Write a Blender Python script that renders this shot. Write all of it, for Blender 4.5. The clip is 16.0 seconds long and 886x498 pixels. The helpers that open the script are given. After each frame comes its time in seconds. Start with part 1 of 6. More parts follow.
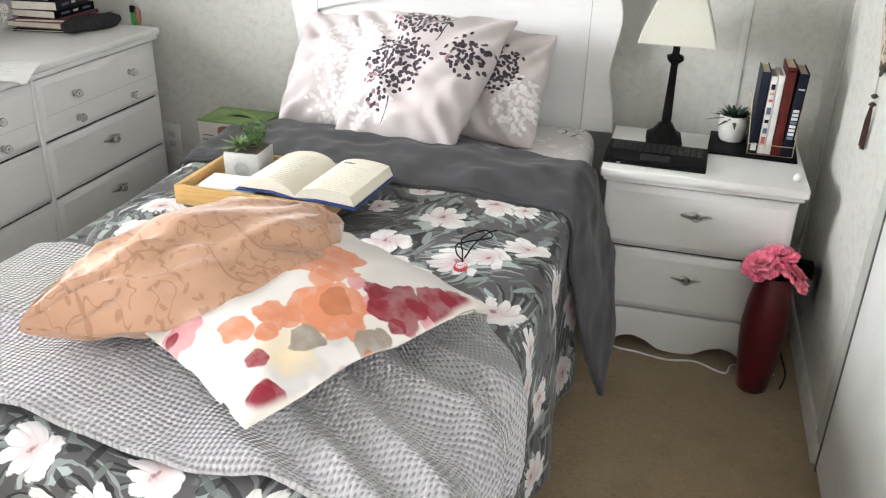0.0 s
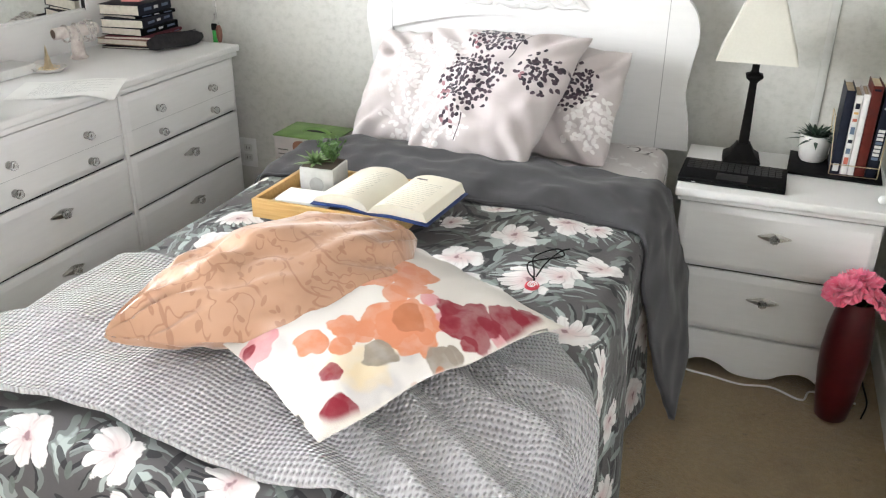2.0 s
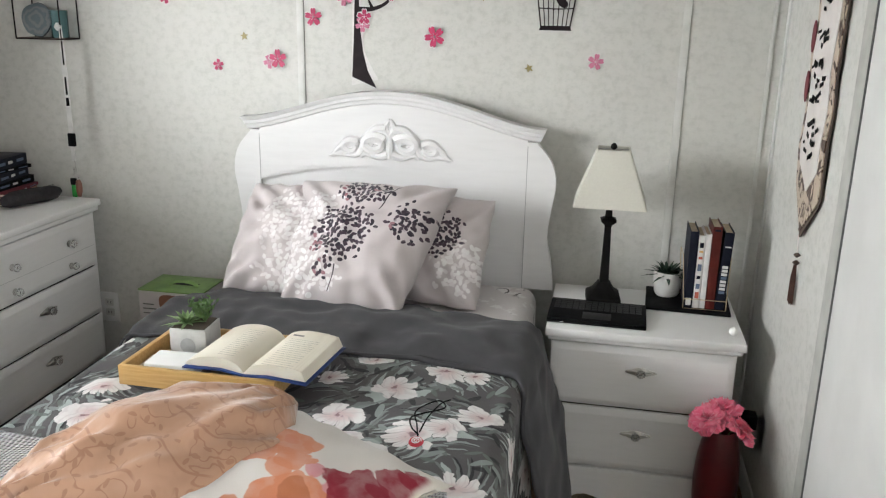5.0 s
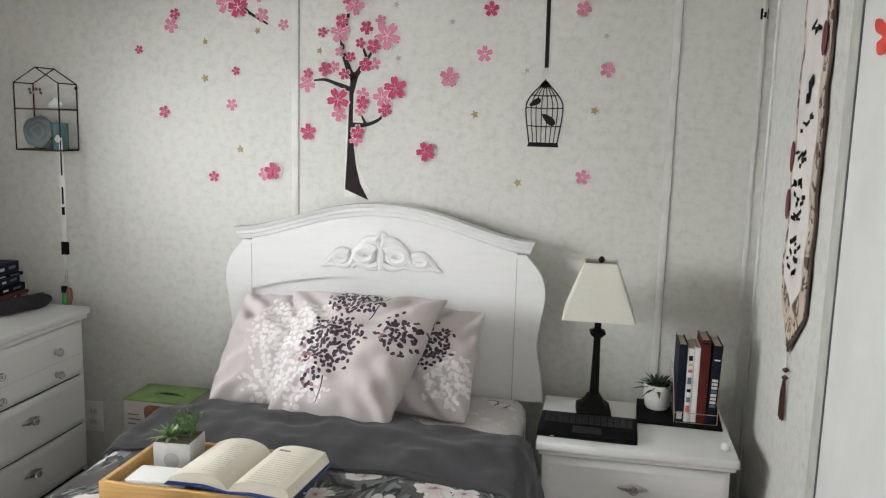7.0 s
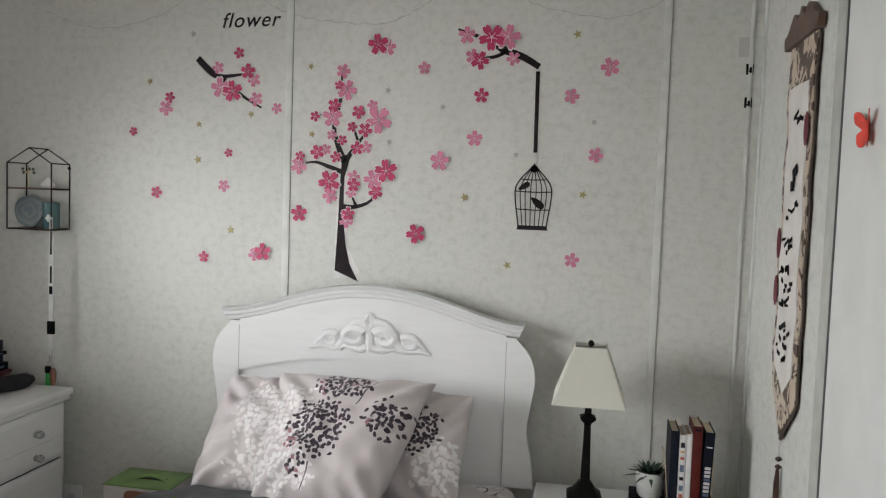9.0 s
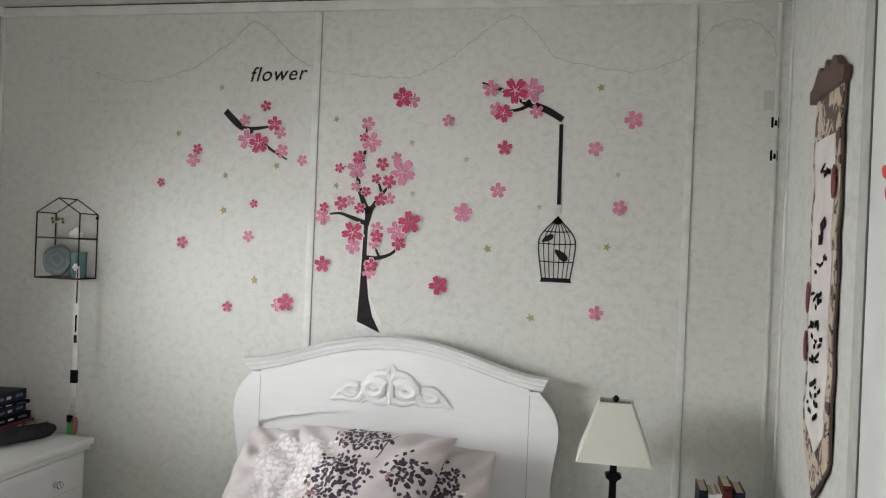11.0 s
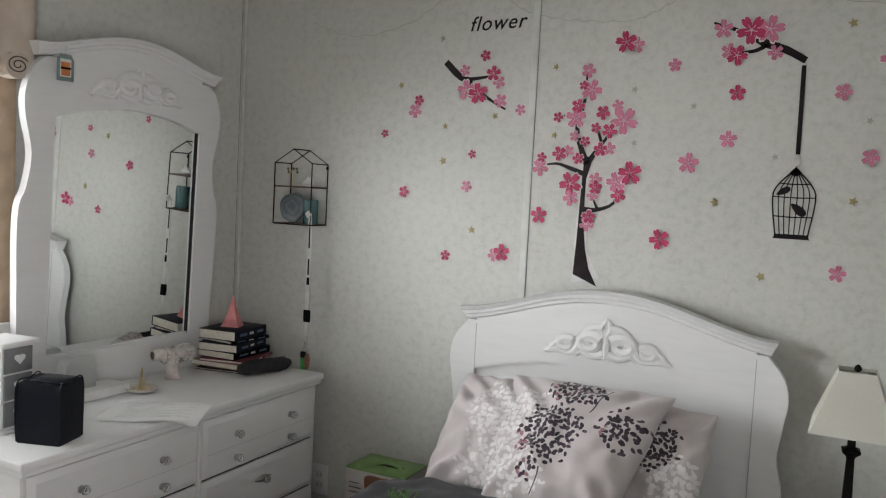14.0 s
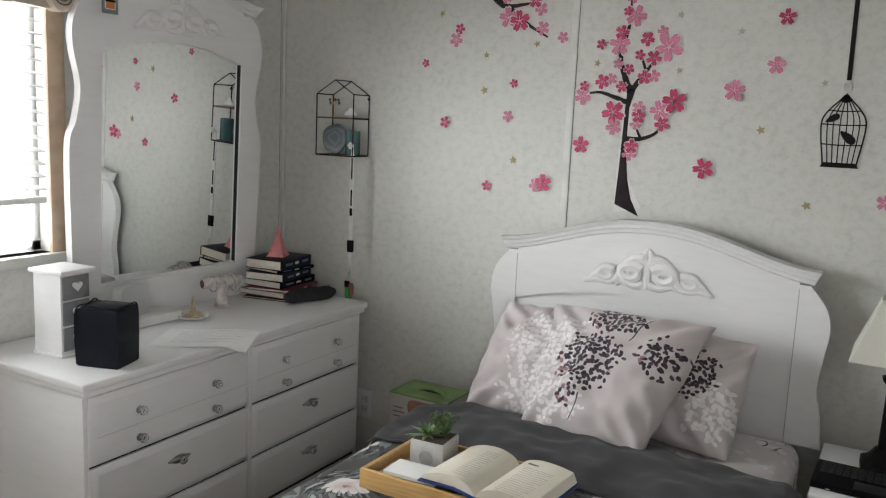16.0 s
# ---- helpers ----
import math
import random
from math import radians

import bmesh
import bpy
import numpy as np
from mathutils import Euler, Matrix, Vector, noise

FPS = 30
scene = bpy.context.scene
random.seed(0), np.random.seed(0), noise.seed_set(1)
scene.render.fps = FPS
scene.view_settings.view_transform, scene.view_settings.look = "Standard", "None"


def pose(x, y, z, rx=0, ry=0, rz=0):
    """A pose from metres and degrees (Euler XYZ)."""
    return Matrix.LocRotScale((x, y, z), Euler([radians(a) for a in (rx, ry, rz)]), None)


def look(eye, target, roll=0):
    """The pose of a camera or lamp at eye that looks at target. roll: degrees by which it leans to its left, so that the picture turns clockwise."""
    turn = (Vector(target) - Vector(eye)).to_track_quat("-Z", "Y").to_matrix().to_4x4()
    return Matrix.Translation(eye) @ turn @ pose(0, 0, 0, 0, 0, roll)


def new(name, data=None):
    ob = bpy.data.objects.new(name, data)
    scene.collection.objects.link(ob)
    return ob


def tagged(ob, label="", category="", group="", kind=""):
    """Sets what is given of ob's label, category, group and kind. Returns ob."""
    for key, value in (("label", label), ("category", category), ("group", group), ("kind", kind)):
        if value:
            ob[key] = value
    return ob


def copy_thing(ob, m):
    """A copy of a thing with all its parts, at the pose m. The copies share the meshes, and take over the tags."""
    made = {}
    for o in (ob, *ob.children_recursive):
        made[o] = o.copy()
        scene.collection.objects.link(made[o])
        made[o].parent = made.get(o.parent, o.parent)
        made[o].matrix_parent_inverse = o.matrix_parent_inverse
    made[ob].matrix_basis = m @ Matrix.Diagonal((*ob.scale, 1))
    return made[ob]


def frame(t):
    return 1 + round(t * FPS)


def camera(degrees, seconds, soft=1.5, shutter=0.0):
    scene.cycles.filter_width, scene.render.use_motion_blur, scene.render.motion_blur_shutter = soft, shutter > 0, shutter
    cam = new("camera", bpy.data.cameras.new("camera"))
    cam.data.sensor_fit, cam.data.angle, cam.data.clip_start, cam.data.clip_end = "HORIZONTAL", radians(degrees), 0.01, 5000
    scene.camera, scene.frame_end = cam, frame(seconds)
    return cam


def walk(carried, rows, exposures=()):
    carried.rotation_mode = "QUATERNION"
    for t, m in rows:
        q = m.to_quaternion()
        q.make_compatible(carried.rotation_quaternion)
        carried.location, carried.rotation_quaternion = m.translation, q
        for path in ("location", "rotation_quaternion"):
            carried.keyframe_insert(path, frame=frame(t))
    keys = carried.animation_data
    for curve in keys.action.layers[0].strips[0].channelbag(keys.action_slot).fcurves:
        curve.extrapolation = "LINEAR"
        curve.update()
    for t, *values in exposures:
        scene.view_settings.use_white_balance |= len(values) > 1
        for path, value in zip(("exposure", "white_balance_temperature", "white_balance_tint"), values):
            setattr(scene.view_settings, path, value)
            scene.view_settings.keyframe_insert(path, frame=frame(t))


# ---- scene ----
cam = camera(56.0, 16.0, 1.2)
PATH = [
    (0, (1.032, -2.674, 1.34), (0.551, -0.939, 0.468), 1.5),
    (0.5, (1.033, -2.671, 1.337), (0.477, -0.956, 0.47), 1.2),
    (1, (1.033, -2.675, 1.338), (0.421, -0.98, 0.471), 0.7),
    (1.5, (1.028, -2.678, 1.337), (0.381, -0.992, 0.476), 0.5),
    (2, (1.019, -2.678, 1.346), (0.385, -0.979, 0.503), 0.5),
    (2.5, (1.009, -2.682, 1.353), (0.453, -0.935, 0.554), 0.8),
    (3, (0.988, -2.684, 1.355), (0.525, -0.88, 0.627), 0.4),
    (3.5, (0.975, -2.681, 1.361), (0.581, -0.832, 0.71), 0.7),
    (4, (0.975, -2.684, 1.366), (0.616, -0.807, 0.775), 1.2),
    (6.3, (1.029, -2.672, 1.444), (0.652, -0.76, 0.991), 1.2),
    (6.5, (0.999, -2.687, 1.422), (0.643, -0.759, 1.027), 1.5),
    (7, (1.001, -2.687, 1.429), (0.641, -0.744, 1.121), 1.6),
    (7.5, (1.014, -2.68, 1.422), (0.654, -0.728, 1.181), 1.7),
    (8, (1.02, -2.68, 1.431), (0.663, -0.723, 1.225), 1.5),
    (8.5, (1.012, -2.681, 1.448), (0.661, -0.719, 1.276), 1.4),
    (9, (1.011, -2.678, 1.449), (0.658, -0.713, 1.322), 2.0),
    (9.2, (1.023, -2.669, 1.445), (0.66, -0.705, 1.342), 2.0),
    (11.3, (1.014, -2.665, 1.452), (0.569, -0.716, 1.447), 2.4),
    (11.5, (1.012, -2.669, 1.462), (0.511, -0.733, 1.45), 2.5),
    (12, (1.008, -2.668, 1.456), (0.353, -0.778, 1.433), 2.8),
    (12.5, (0.999, -2.662, 1.453), (0.26, -0.804, 1.42), 2.9),
    (13, (0.996, -2.651, 1.452), (0.21, -0.813, 1.408), 3.0),
    (13.5, (0.998, -2.64, 1.448), (0.168, -0.822, 1.376), 3.0),
    (14, (0.998, -2.637, 1.447), (0.107, -0.852, 1.302), 2.9),
    (14.5, (0.999, -2.641, 1.447), (0.065, -0.884, 1.248), 2.7),
    (15, (1.001, -2.645, 1.446), (0.045, -0.906, 1.197), 2.5),
    (15.5, (1.007, -2.647, 1.443), (0.043, -0.919, 1.157), 2.5),
    (16, (1.01, -2.656, 1.443), (0.046, -0.931, 1.132), 2.5),
]
EXPOSURES = [(0.0, -0.2), (2.0, -0.17), (3.5, -0.52), (7.0, -0.92), (9.0, -1.2), (11.5, -1.08), (12.5, -1.1), (14.0, -1.4), (16.0, -1.36)]
walk(cam, [(t, look(eye, target, roll)) for t, eye, target, roll in PATH], EXPOSURES)

# ---- world and light ----
world = bpy.data.worlds.new("world")
scene.world = world
world.use_nodes = True
wn = world.node_tree
sky = wn.nodes.new("ShaderNodeTexSky")
sky.sky_type = "NISHITA"
sky.sun_disc = False
sky.sun_elevation, sky.sun_rotation = radians(40), radians(250)
wn.links.new(sky.outputs[0], wn.nodes["Background"].inputs[0])
wn.nodes["Background"].inputs[1].default_value = 0.12

XL, XR, YB, YF, ZC = -1.24, 1.49, 0.0, -4.9, 2.262
WINDOW_Y0, WINDOW_Y1, WINDOW_Z0, WINDOW_Z1 = -2.25, -1.06, 0.99, 1.86
window_light = new("window_light", bpy.data.lights.new("window_light", "AREA"))
window_light.data.shape = "RECTANGLE"
window_light.data.size, window_light.data.size_y = 1.15, 0.85
window_light.data.energy = 70
window_light.data.color = (0.95, 0.98, 1.0)
window_light.matrix_world = look((XL - 0.07, (WINDOW_Y0 + WINDOW_Y1) / 2, 1.43), (1.0, (WINDOW_Y0 + WINDOW_Y1) / 2, 1.43))

sky_light = new("window_sky_light", bpy.data.lights.new("window_sky_light", "AREA"))
sky_light.data.shape = "RECTANGLE"
sky_light.data.size, sky_light.data.size_y = 0.8, 0.8
sky_light.data.spread = radians(125)
sky_light.data.energy = 27
sky_light.data.color = (0.96, 0.98, 1.0)
sky_light.matrix_world = look((-1.62, -2.2, 1.5), (-0.35, 0.0, 1.75))

# unseen wall opening and fill lamp, added to brighten the dresser and left wall
OPENING_Y0, OPENING_Y1, OPENING_Z = -3.75, -2.95, 2.03
side_fill = new("side_fill_light", bpy.data.lights.new("side_fill_light", "AREA"))
side_fill.data.shape = "RECTANGLE"
side_fill.data.size, side_fill.data.size_y = 0.76, 1.9
side_fill.data.energy = 92
side_fill.data.color = (0.98, 0.98, 1.0)
side_fill.matrix_world = look((1.57, -3.35, 1.0), (-1.2, -3.35, 1.0))

# ---- small graph language for materials ----


class Val:
    """A socket or number with arithmetic."""

    def __init__(self, tree, value):
        self.tree, self.value = tree, value

    def op(self, kind, *others, clamp=False):
        node = self.tree.nodes.new("ShaderNodeMath")
        node.operation, node.use_clamp = kind, clamp
        for socket, other in zip(node.inputs, (self, *others)):
            other = other.value if isinstance(other, Val) else other
            if isinstance(other, (int, float)):
                socket.default_value = other
            else:
                self.tree.links.new(other, socket)
        return Val(self.tree, node.outputs[0])

    def __add__(self, o):
        return self.op("ADD", o)

    def __sub__(self, o):
        return self.op("SUBTRACT", o)

    def __mul__(self, o):
        return self.op("MULTIPLY", o)

    def __truediv__(self, o):
        return self.op("DIVIDE", o)

    def __pow__(self, o):
        return self.op("POWER", o)

    def sin(self):
        return self.op("SINE")

    def cos(self):
        return self.op("COSINE")

    def mag(self):
        return self.op("ABSOLUTE")

    def least(self, o):
        return self.op("MINIMUM", o)

    def most(self, o):
        return self.op("MAXIMUM", o)

    def step(self, low, high):
        """0 at low, 1 at high, smooth between."""
        node = self.tree.nodes.new("ShaderNodeMapRange")
        node.interpolation_type = "SMOOTHSTEP"
        self.tree.links.new(self.value, node.inputs[0])
        for n, v in ((1, low), (2, high)):
            if isinstance(v, Val):
                self.tree.links.new(v.value, node.inputs[n])
            else:
                node.inputs[n].default_value = v
        return Val(self.tree, node.outputs[0])


class Look:
    """A node material under construction."""

    def __init__(self, name, rough=0.6, metal=0.0, spec=0.5, sheen=0.0, coords="Object"):
        self.mat = bpy.data.materials.new(name)
        self.mat.use_nodes = True
        self.tree = self.mat.node_tree
        self.bsdf = self.tree.nodes["Principled BSDF"]
        self.bsdf.inputs["Roughness"].default_value = rough
        self.bsdf.inputs["Metallic"].default_value = metal
        self.bsdf.inputs["Specular IOR Level"].default_value = spec
        self.bsdf.inputs["Sheen Weight"].default_value = sheen
        self.bsdf.inputs["Sheen Roughness"].default_value = 0.4
        self.coords = self.tree.nodes.new("ShaderNodeTexCoord").outputs[coords]

    def link(self, a, b):
        self.tree.links.new(a, b)

    def xyz(self, socket=None):
        node = self.tree.nodes.new("ShaderNodeSeparateXYZ")
        self.link(socket or self.coords, node.inputs[0])
        return [Val(self.tree, o) for o in node.outputs]

    def vec(self, x, y, z=0.0):
        node = self.tree.nodes.new("ShaderNodeCombineXYZ")
        for socket, v in zip(node.inputs, (x, y, z)):
            if isinstance(v, Val):
                self.link(v.value, socket)
            else:
                socket.default_value = v
        return node.outputs[0]

    def scaled(self, sx, sy, sz, turn=0.0):
        node = self.tree.nodes.new("ShaderNodeMapping")
        node.inputs["Scale"].default_value = (sx, sy, sz)
        node.inputs["Rotation"].default_value = (0, 0, turn)
        self.link(self.coords, node.inputs[0])
        return node.outputs[0]

    def noise(self, scale, detail=3.0, rough=0.5, at=None, distort=0.0):
        node = self.tree.nodes.new("ShaderNodeTexNoise")
        node.inputs["Scale"].default_value, node.inputs["Detail"].default_value = scale, detail
        node.inputs["Roughness"].default_value, node.inputs["Distortion"].default_value = rough, distort
        self.link(at or self.coords, node.inputs["Vector"])
        return Val(self.tree, node.outputs[0])

    def cells(self, at, randomness=1.0, flat=True):
        """Voronoi at scale 1: distance, and the cell's local x, y and three random numbers."""
        node = self.tree.nodes.new("ShaderNodeTexVoronoi")
        node.voronoi_dimensions = "2D" if flat else "3D"
        node.inputs["Scale"].default_value, node.inputs["Randomness"].default_value = 1.0, randomness
        self.link(at, node.inputs["Vector"])
        px, py, _ = self.xyz(at)
        cx, cy, _ = self.xyz(node.outputs["Position"])
        r = self.xyz(node.outputs["Color"])
        return Val(self.tree, node.outputs["Distance"]), px - cx, py - cy, r

    def mix(self, fac, a, b):
        node = self.tree.nodes.new("ShaderNodeMix")
        node.data_type = "RGBA"
        for socket, v in ((node.inputs[0], fac), (node.inputs[6], a), (node.inputs[7], b)):
            if isinstance(v, Val):
                self.link(v.value, socket)
            elif isinstance(v, tuple):
                socket.default_value = (*v, 1)
            elif isinstance(v, (int, float)):
                socket.default_value = v
            else:
                self.link(v, socket)
        return node.outputs[2]

    def base(self, colour):
        if isinstance(colour, tuple):
            self.bsdf.inputs["Base Color"].default_value = (*colour, 1)
        else:
            self.link(colour, self.bsdf.inputs["Base Color"])
        return self

    def rough(self, v):
        self.link(v.value, self.bsdf.inputs["Roughness"])
        return self

    def bump(self, height, strength=0.3, distance=0.002):
        node = self.tree.nodes.new("ShaderNodeBump")
        node.inputs["Strength"].default_value, node.inputs["Distance"].default_value = strength, distance
        self.link(height.value, node.inputs["Height"])
        self.link(node.outputs[0], self.bsdf.inputs["Normal"])
        return self


def plain(name, a, b=None, scale=30.0, rough=0.5, metal=0.0, spec=0.5, bump=0.1, grain=200.0, sheen=0.0):
    """A surface of one paint with slight stains and grain."""
    m = Look(name, rough, metal, spec, sheen)
    b = b or tuple(0.85 * c for c in a)
    n = m.noise(scale, 4)
    m.base(m.mix(n.step(0.35, 0.7), a, b))
    if bump:
        m.bump(m.noise(grain, 2), bump, 0.001)
    m.rough(m.noise(scale * 2.3, 2) * 0.16 + (rough - 0.08))
    return m.mat


# ---- mesh helpers ----


def link_mesh(name, bm, material, smooth=True):
    mesh = bpy.data.meshes.new(name)
    bmesh.ops.recalc_face_normals(bm, faces=bm.faces)
    bm.to_mesh(mesh)
    bm.free()
    for m in material if isinstance(material, (list, tuple)) else [material]:
        mesh.materials.append(m)
    if smooth:
        mesh.polygons.foreach_set("use_smooth", [True] * len(mesh.polygons))
        mesh.set_sharp_from_angle(angle=radians(40))
    return new(name, mesh)


def part(name, bm, material, parent, label="", at=None):
    ob = link_mesh(name, bm, material)
    ob.parent = parent
    if at is not None:
        ob.matrix_basis = at
    if label:
        ob["label"] = label
    return ob


def thing(name, m, label, category, group="", kind=""):
    ob = new(name)
    ob.empty_display_size = 0.05
    ob.matrix_basis = m
    return tagged(ob, label, category, group, kind)


def solid(name, bm, material, m, label, category, group="", kind=""):
    """A thing of one mesh."""
    ob = link_mesh(name, bm, material)
    ob.matrix_basis = m
    return tagged(ob, label, category, group, kind)


def box(bm, x0, x1, y0, y1, z0, z1, bevel=0.0, seg=2):
    made = bmesh.ops.create_cube(bm, size=1.0, matrix=Matrix.LocRotScale(((x0 + x1) / 2, (y0 + y1) / 2, (z0 + z1) / 2), None, (x1 - x0, y1 - y0, z1 - z0)))
    if bevel:
        edges = list({e for v in made["verts"] for e in v.link_edges})
        bmesh.ops.bevel(bm, geom=edges, offset=bevel, segments=seg, affect="EDGES", profile=0.5)
    return bm


def boxed(*a, **k):
    return box(bmesh.new(), *a, **k)


def lathe(profile, seg=24, bm=None, square=0.0, centre=(0, 0, 0)):
    """Turns rows of (radius, z) about z."""
    bm = bm or bmesh.new()
    rings = []
    for r, z in profile:
        ring = []
        for k in range(seg):
            a = 2 * math.pi * k / seg
            ring.append(bm.verts.new((centre[0] + r * math.cos(a), centre[1] + r * math.sin(a), centre[2] + z)))
        rings.append(ring)
    for a, b in zip(rings, rings[1:]):
        for k in range(seg):
            bm.faces.new((a[k], a[(k + 1) % seg], b[(k + 1) % seg], b[k]))
    bm.faces.new(rings[0][::-1])
    bm.faces.new(rings[-1])
    return bm


def tube(points, radius, seg=8, bm=None, flat=1.0):
    """A round bar along a line; radius is a number or one for each point."""
    bm = bm or bmesh.new()
    pts = [Vector(p) for p in points]
    radii = radius if isinstance(radius, (list, tuple)) else [radius] * len(pts)
    rings, side = [], None
    for k, p in enumerate(pts):
        way = (pts[min(k + 1, len(pts) - 1)] - pts[max(k - 1, 0)]).normalized()
        if side is None:
            side = way.orthogonal().normalized()
        side = (side - way * side.dot(way)).normalized()
        up = way.cross(side)
        rings.append([bm.verts.new(p + radii[k] * (math.cos(a) * side + flat * math.sin(a) * up)) for a in (2 * math.pi * n / seg for n in range(seg))])
    for a, b in zip(rings, rings[1:]):
        for k in range(seg):
            bm.faces.new((a[k], a[(k + 1) % seg], b[(k + 1) % seg], b[k]))
    bm.faces.new(rings[0][::-1])
    bm.faces.new(rings[-1])
    return bm


def prism(outline, y0, y1, bm=None, bevel=0.0, to=None):
    """Extrudes an outline of (x, z) from y0 to y1; to maps (x, y, z) on."""
    bm = bm or bmesh.new()
    to = to or (lambda x, y, z: (x, y, z))
    front = [bm.verts.new(to(x, y0, z)) for x, z in outline]
    back = [bm.verts.new(to(x, y1, z)) for x, z in outline]
    faces = [bm.faces.new(front), bm.faces.new(back[::-1])]
    n = len(outline)
    for k in range(n):
        faces.append(bm.faces.new((front[k], back[k], back[(k + 1) % n], front[(k + 1) % n])))
    if bevel:
        edges = list(faces[0].edges)
        bmesh.ops.bevel(bm, geom=edges, offset=bevel, segments=2, affect="EDGES", profile=0.5)
    return bm


def spline(points, n=12):
    """Catmull-Rom through 2D or 3D points."""
    p = [Vector(q) for q in points]
    p = [2 * p[0] - p[1], *p, 2 * p[-1] - p[-2]]
    out = []
    for a, b, c, d in zip(p, p[1:], p[2:], p[3:]):
        for k in range(n):
            t = k / n
            out.append(0.5 * (2 * b + (c - a) * t + (2 * a - 5 * b + 4 * c - d) * t * t + (3 * b - a - 3 * c + d) * t**3))
    return [*out, p[-2]]


# ---- paints used in several places ----
white_wood = Look("white_wood", 0.42)
wg = white_wood.noise(9, 4, at=white_wood.scaled(1, 1, 8))
white_wood.base(white_wood.mix(wg.step(0.35, 0.75), (0.75, 0.745, 0.74), (0.725, 0.72, 0.715)))
white_wood.bump(white_wood.noise(60, 3, at=white_wood.scaled(1, 1, 12)), 0.03, 0.001)
white_wood = white_wood.mat
dark_gap = plain("dark_gap", (0.02, 0.02, 0.02), rough=0.9, bump=0)
black_plastic = plain("black_plastic", (0.004, 0.004, 0.0045), (0.006, 0.006, 0.0065), 40, 0.6, spec=0.06, bump=0.05, grain=600)
white_plastic = plain("white_plastic", (0.78, 0.78, 0.77), (0.72, 0.72, 0.7), 20, 0.35, bump=0)
chrome = plain("chrome", (0.55, 0.54, 0.52), (0.4, 0.39, 0.37), 60, 0.3, metal=1.0, bump=0.05)
black_iron = plain("black_iron", (0.005, 0.0045, 0.0045), (0.008, 0.0075, 0.007), 50, 0.55, spec=0.08, bump=0.1)
clear = Look("clear_glass", 0.05).base((0.95, 0.96, 0.96))
clear.bsdf.inputs["Transmission Weight"].default_value = 0.9
clear.bsdf.inputs["IOR"].default_value = 1.45
clear = clear.mat
paper = plain("paper", (0.86, 0.86, 0.84), (0.82, 0.82, 0.8), 15, 0.8, bump=0.03)
leaf_green = plain("leaf_green", (0.09, 0.17, 0.05), (0.05, 0.11, 0.03), 40, 0.5, bump=0.05)
leaf_pale = plain("leaf_pale", (0.2, 0.3, 0.12), (0.11, 0.19, 0.07), 40, 0.5, bump=0.05)
leaf_dark = plain("leaf_dark", (0.03, 0.07, 0.04), (0.02, 0.045, 0.03), 40, 0.5, bump=0.05)

# ---- the room ----

wall_paper = Look("wall_paper", 0.62, spec=0.35)
wa = wall_paper.noise(34, 6, 0.7, at=wall_paper.scaled(1.0, 1, 1.25))
wb = wall_paper.noise(3.2, 3)
wc = wall_paper.noise(90, 3, 0.6)
col = wall_paper.mix(wa.step(0.42, 0.68), (0.6, 0.595, 0.56), (0.51, 0.51, 0.475))
col = wall_paper.mix(wb.step(0.35, 0.75) * 0.35, col, (0.64, 0.63, 0.59))
wall_paper.base(wall_paper.mix(wc.step(0.5, 0.8) * 0.2, col, (0.45, 0.45, 0.42)))
wall_paper.bump(wa + wc * 0.5, 0.12, 0.0015)
wall_paper = wall_paper.mat

trim_white = plain("trim_white", (0.66, 0.66, 0.63), (0.58, 0.58, 0.55), 12, 0.5, bump=0.05)
batten_paint = plain("batten_paint", (0.65, 0.65, 0.62), (0.57, 0.57, 0.54), 14, 0.5, bump=0.05)
ceiling_paint = plain("ceiling_paint", (0.72, 0.72, 0.7), (0.68, 0.68, 0.66), 6, 0.85, bump=0.3, grain=120)

carpet = Look("carpet", 0.95, spec=0.1, sheen=0.3)
ca, cb = carpet.noise(420, 2), carpet.noise(9, 4)
cc = carpet.mix(ca.step(0.3, 0.7), (0.205, 0.142, 0.074), (0.335, 0.245, 0.135))
cd = carpet.noise(70, 4, 0.7)
cc = carpet.mix(cd.step(0.42, 0.66) * 0.55, cc, (0.375, 0.28, 0.155))
stain = carpet.noise(26, 2, 0.6).step(0.66, 0.72)
cc = carpet.mix(stain * 0.45, cc, (0.09, 0.06, 0.035))
carpet.base(carpet.mix(cb.step(0.45, 0.75) * 0.35, cc, (0.15, 0.104, 0.055)))
carpet.bump(ca + cd * 1.5, 0.9, 0.005)
carpet = carpet.mat

floor = solid("floor", boxed(XL - 0.1, XR + 0.1, YF - 0.1, YB + 0.1, -0.1, 0.0), carpet, pose(0, 0, 0), "tan short-pile carpet, slightly worn and stained", "floor", kind="structure")
ceiling = solid("ceiling", boxed(XL - 0.1, XR + 0.1, YF - 0.1, YB + 0.1, ZC, ZC + 0.1), ceiling_paint, pose(0, 0, 0), "matt white flat ceiling panels", "ceiling", kind="structure")
wall_back = solid("wall_back", boxed(XL - 0.1, XR + 0.1, 0.0, 0.1, 0, ZC), wall_paper, pose(0, 0, 0), "pale grey mottled vinyl wall panels with battens", "wall", kind="structure")
bm = bmesh.new()
box(bm, XR, XR + 0.1, -0.902, 0.0, 0, ZC)
box(bm, XR, XR + 0.1, OPENING_Y1, -1.8, 0, ZC)
box(bm, XR, XR + 0.1, -1.8, -0.902, 2.098, ZC)
box(bm, XR + 0.032, XR + 0.1, -1.8, -0.902, 0, 2.098)
box(bm, XR, XR + 0.1, YF - 0.1, OPENING_Y0, 0, ZC)
box(bm, XR, XR + 0.1, OPENING_Y0, OPENING_Y1, OPENING_Z, ZC)
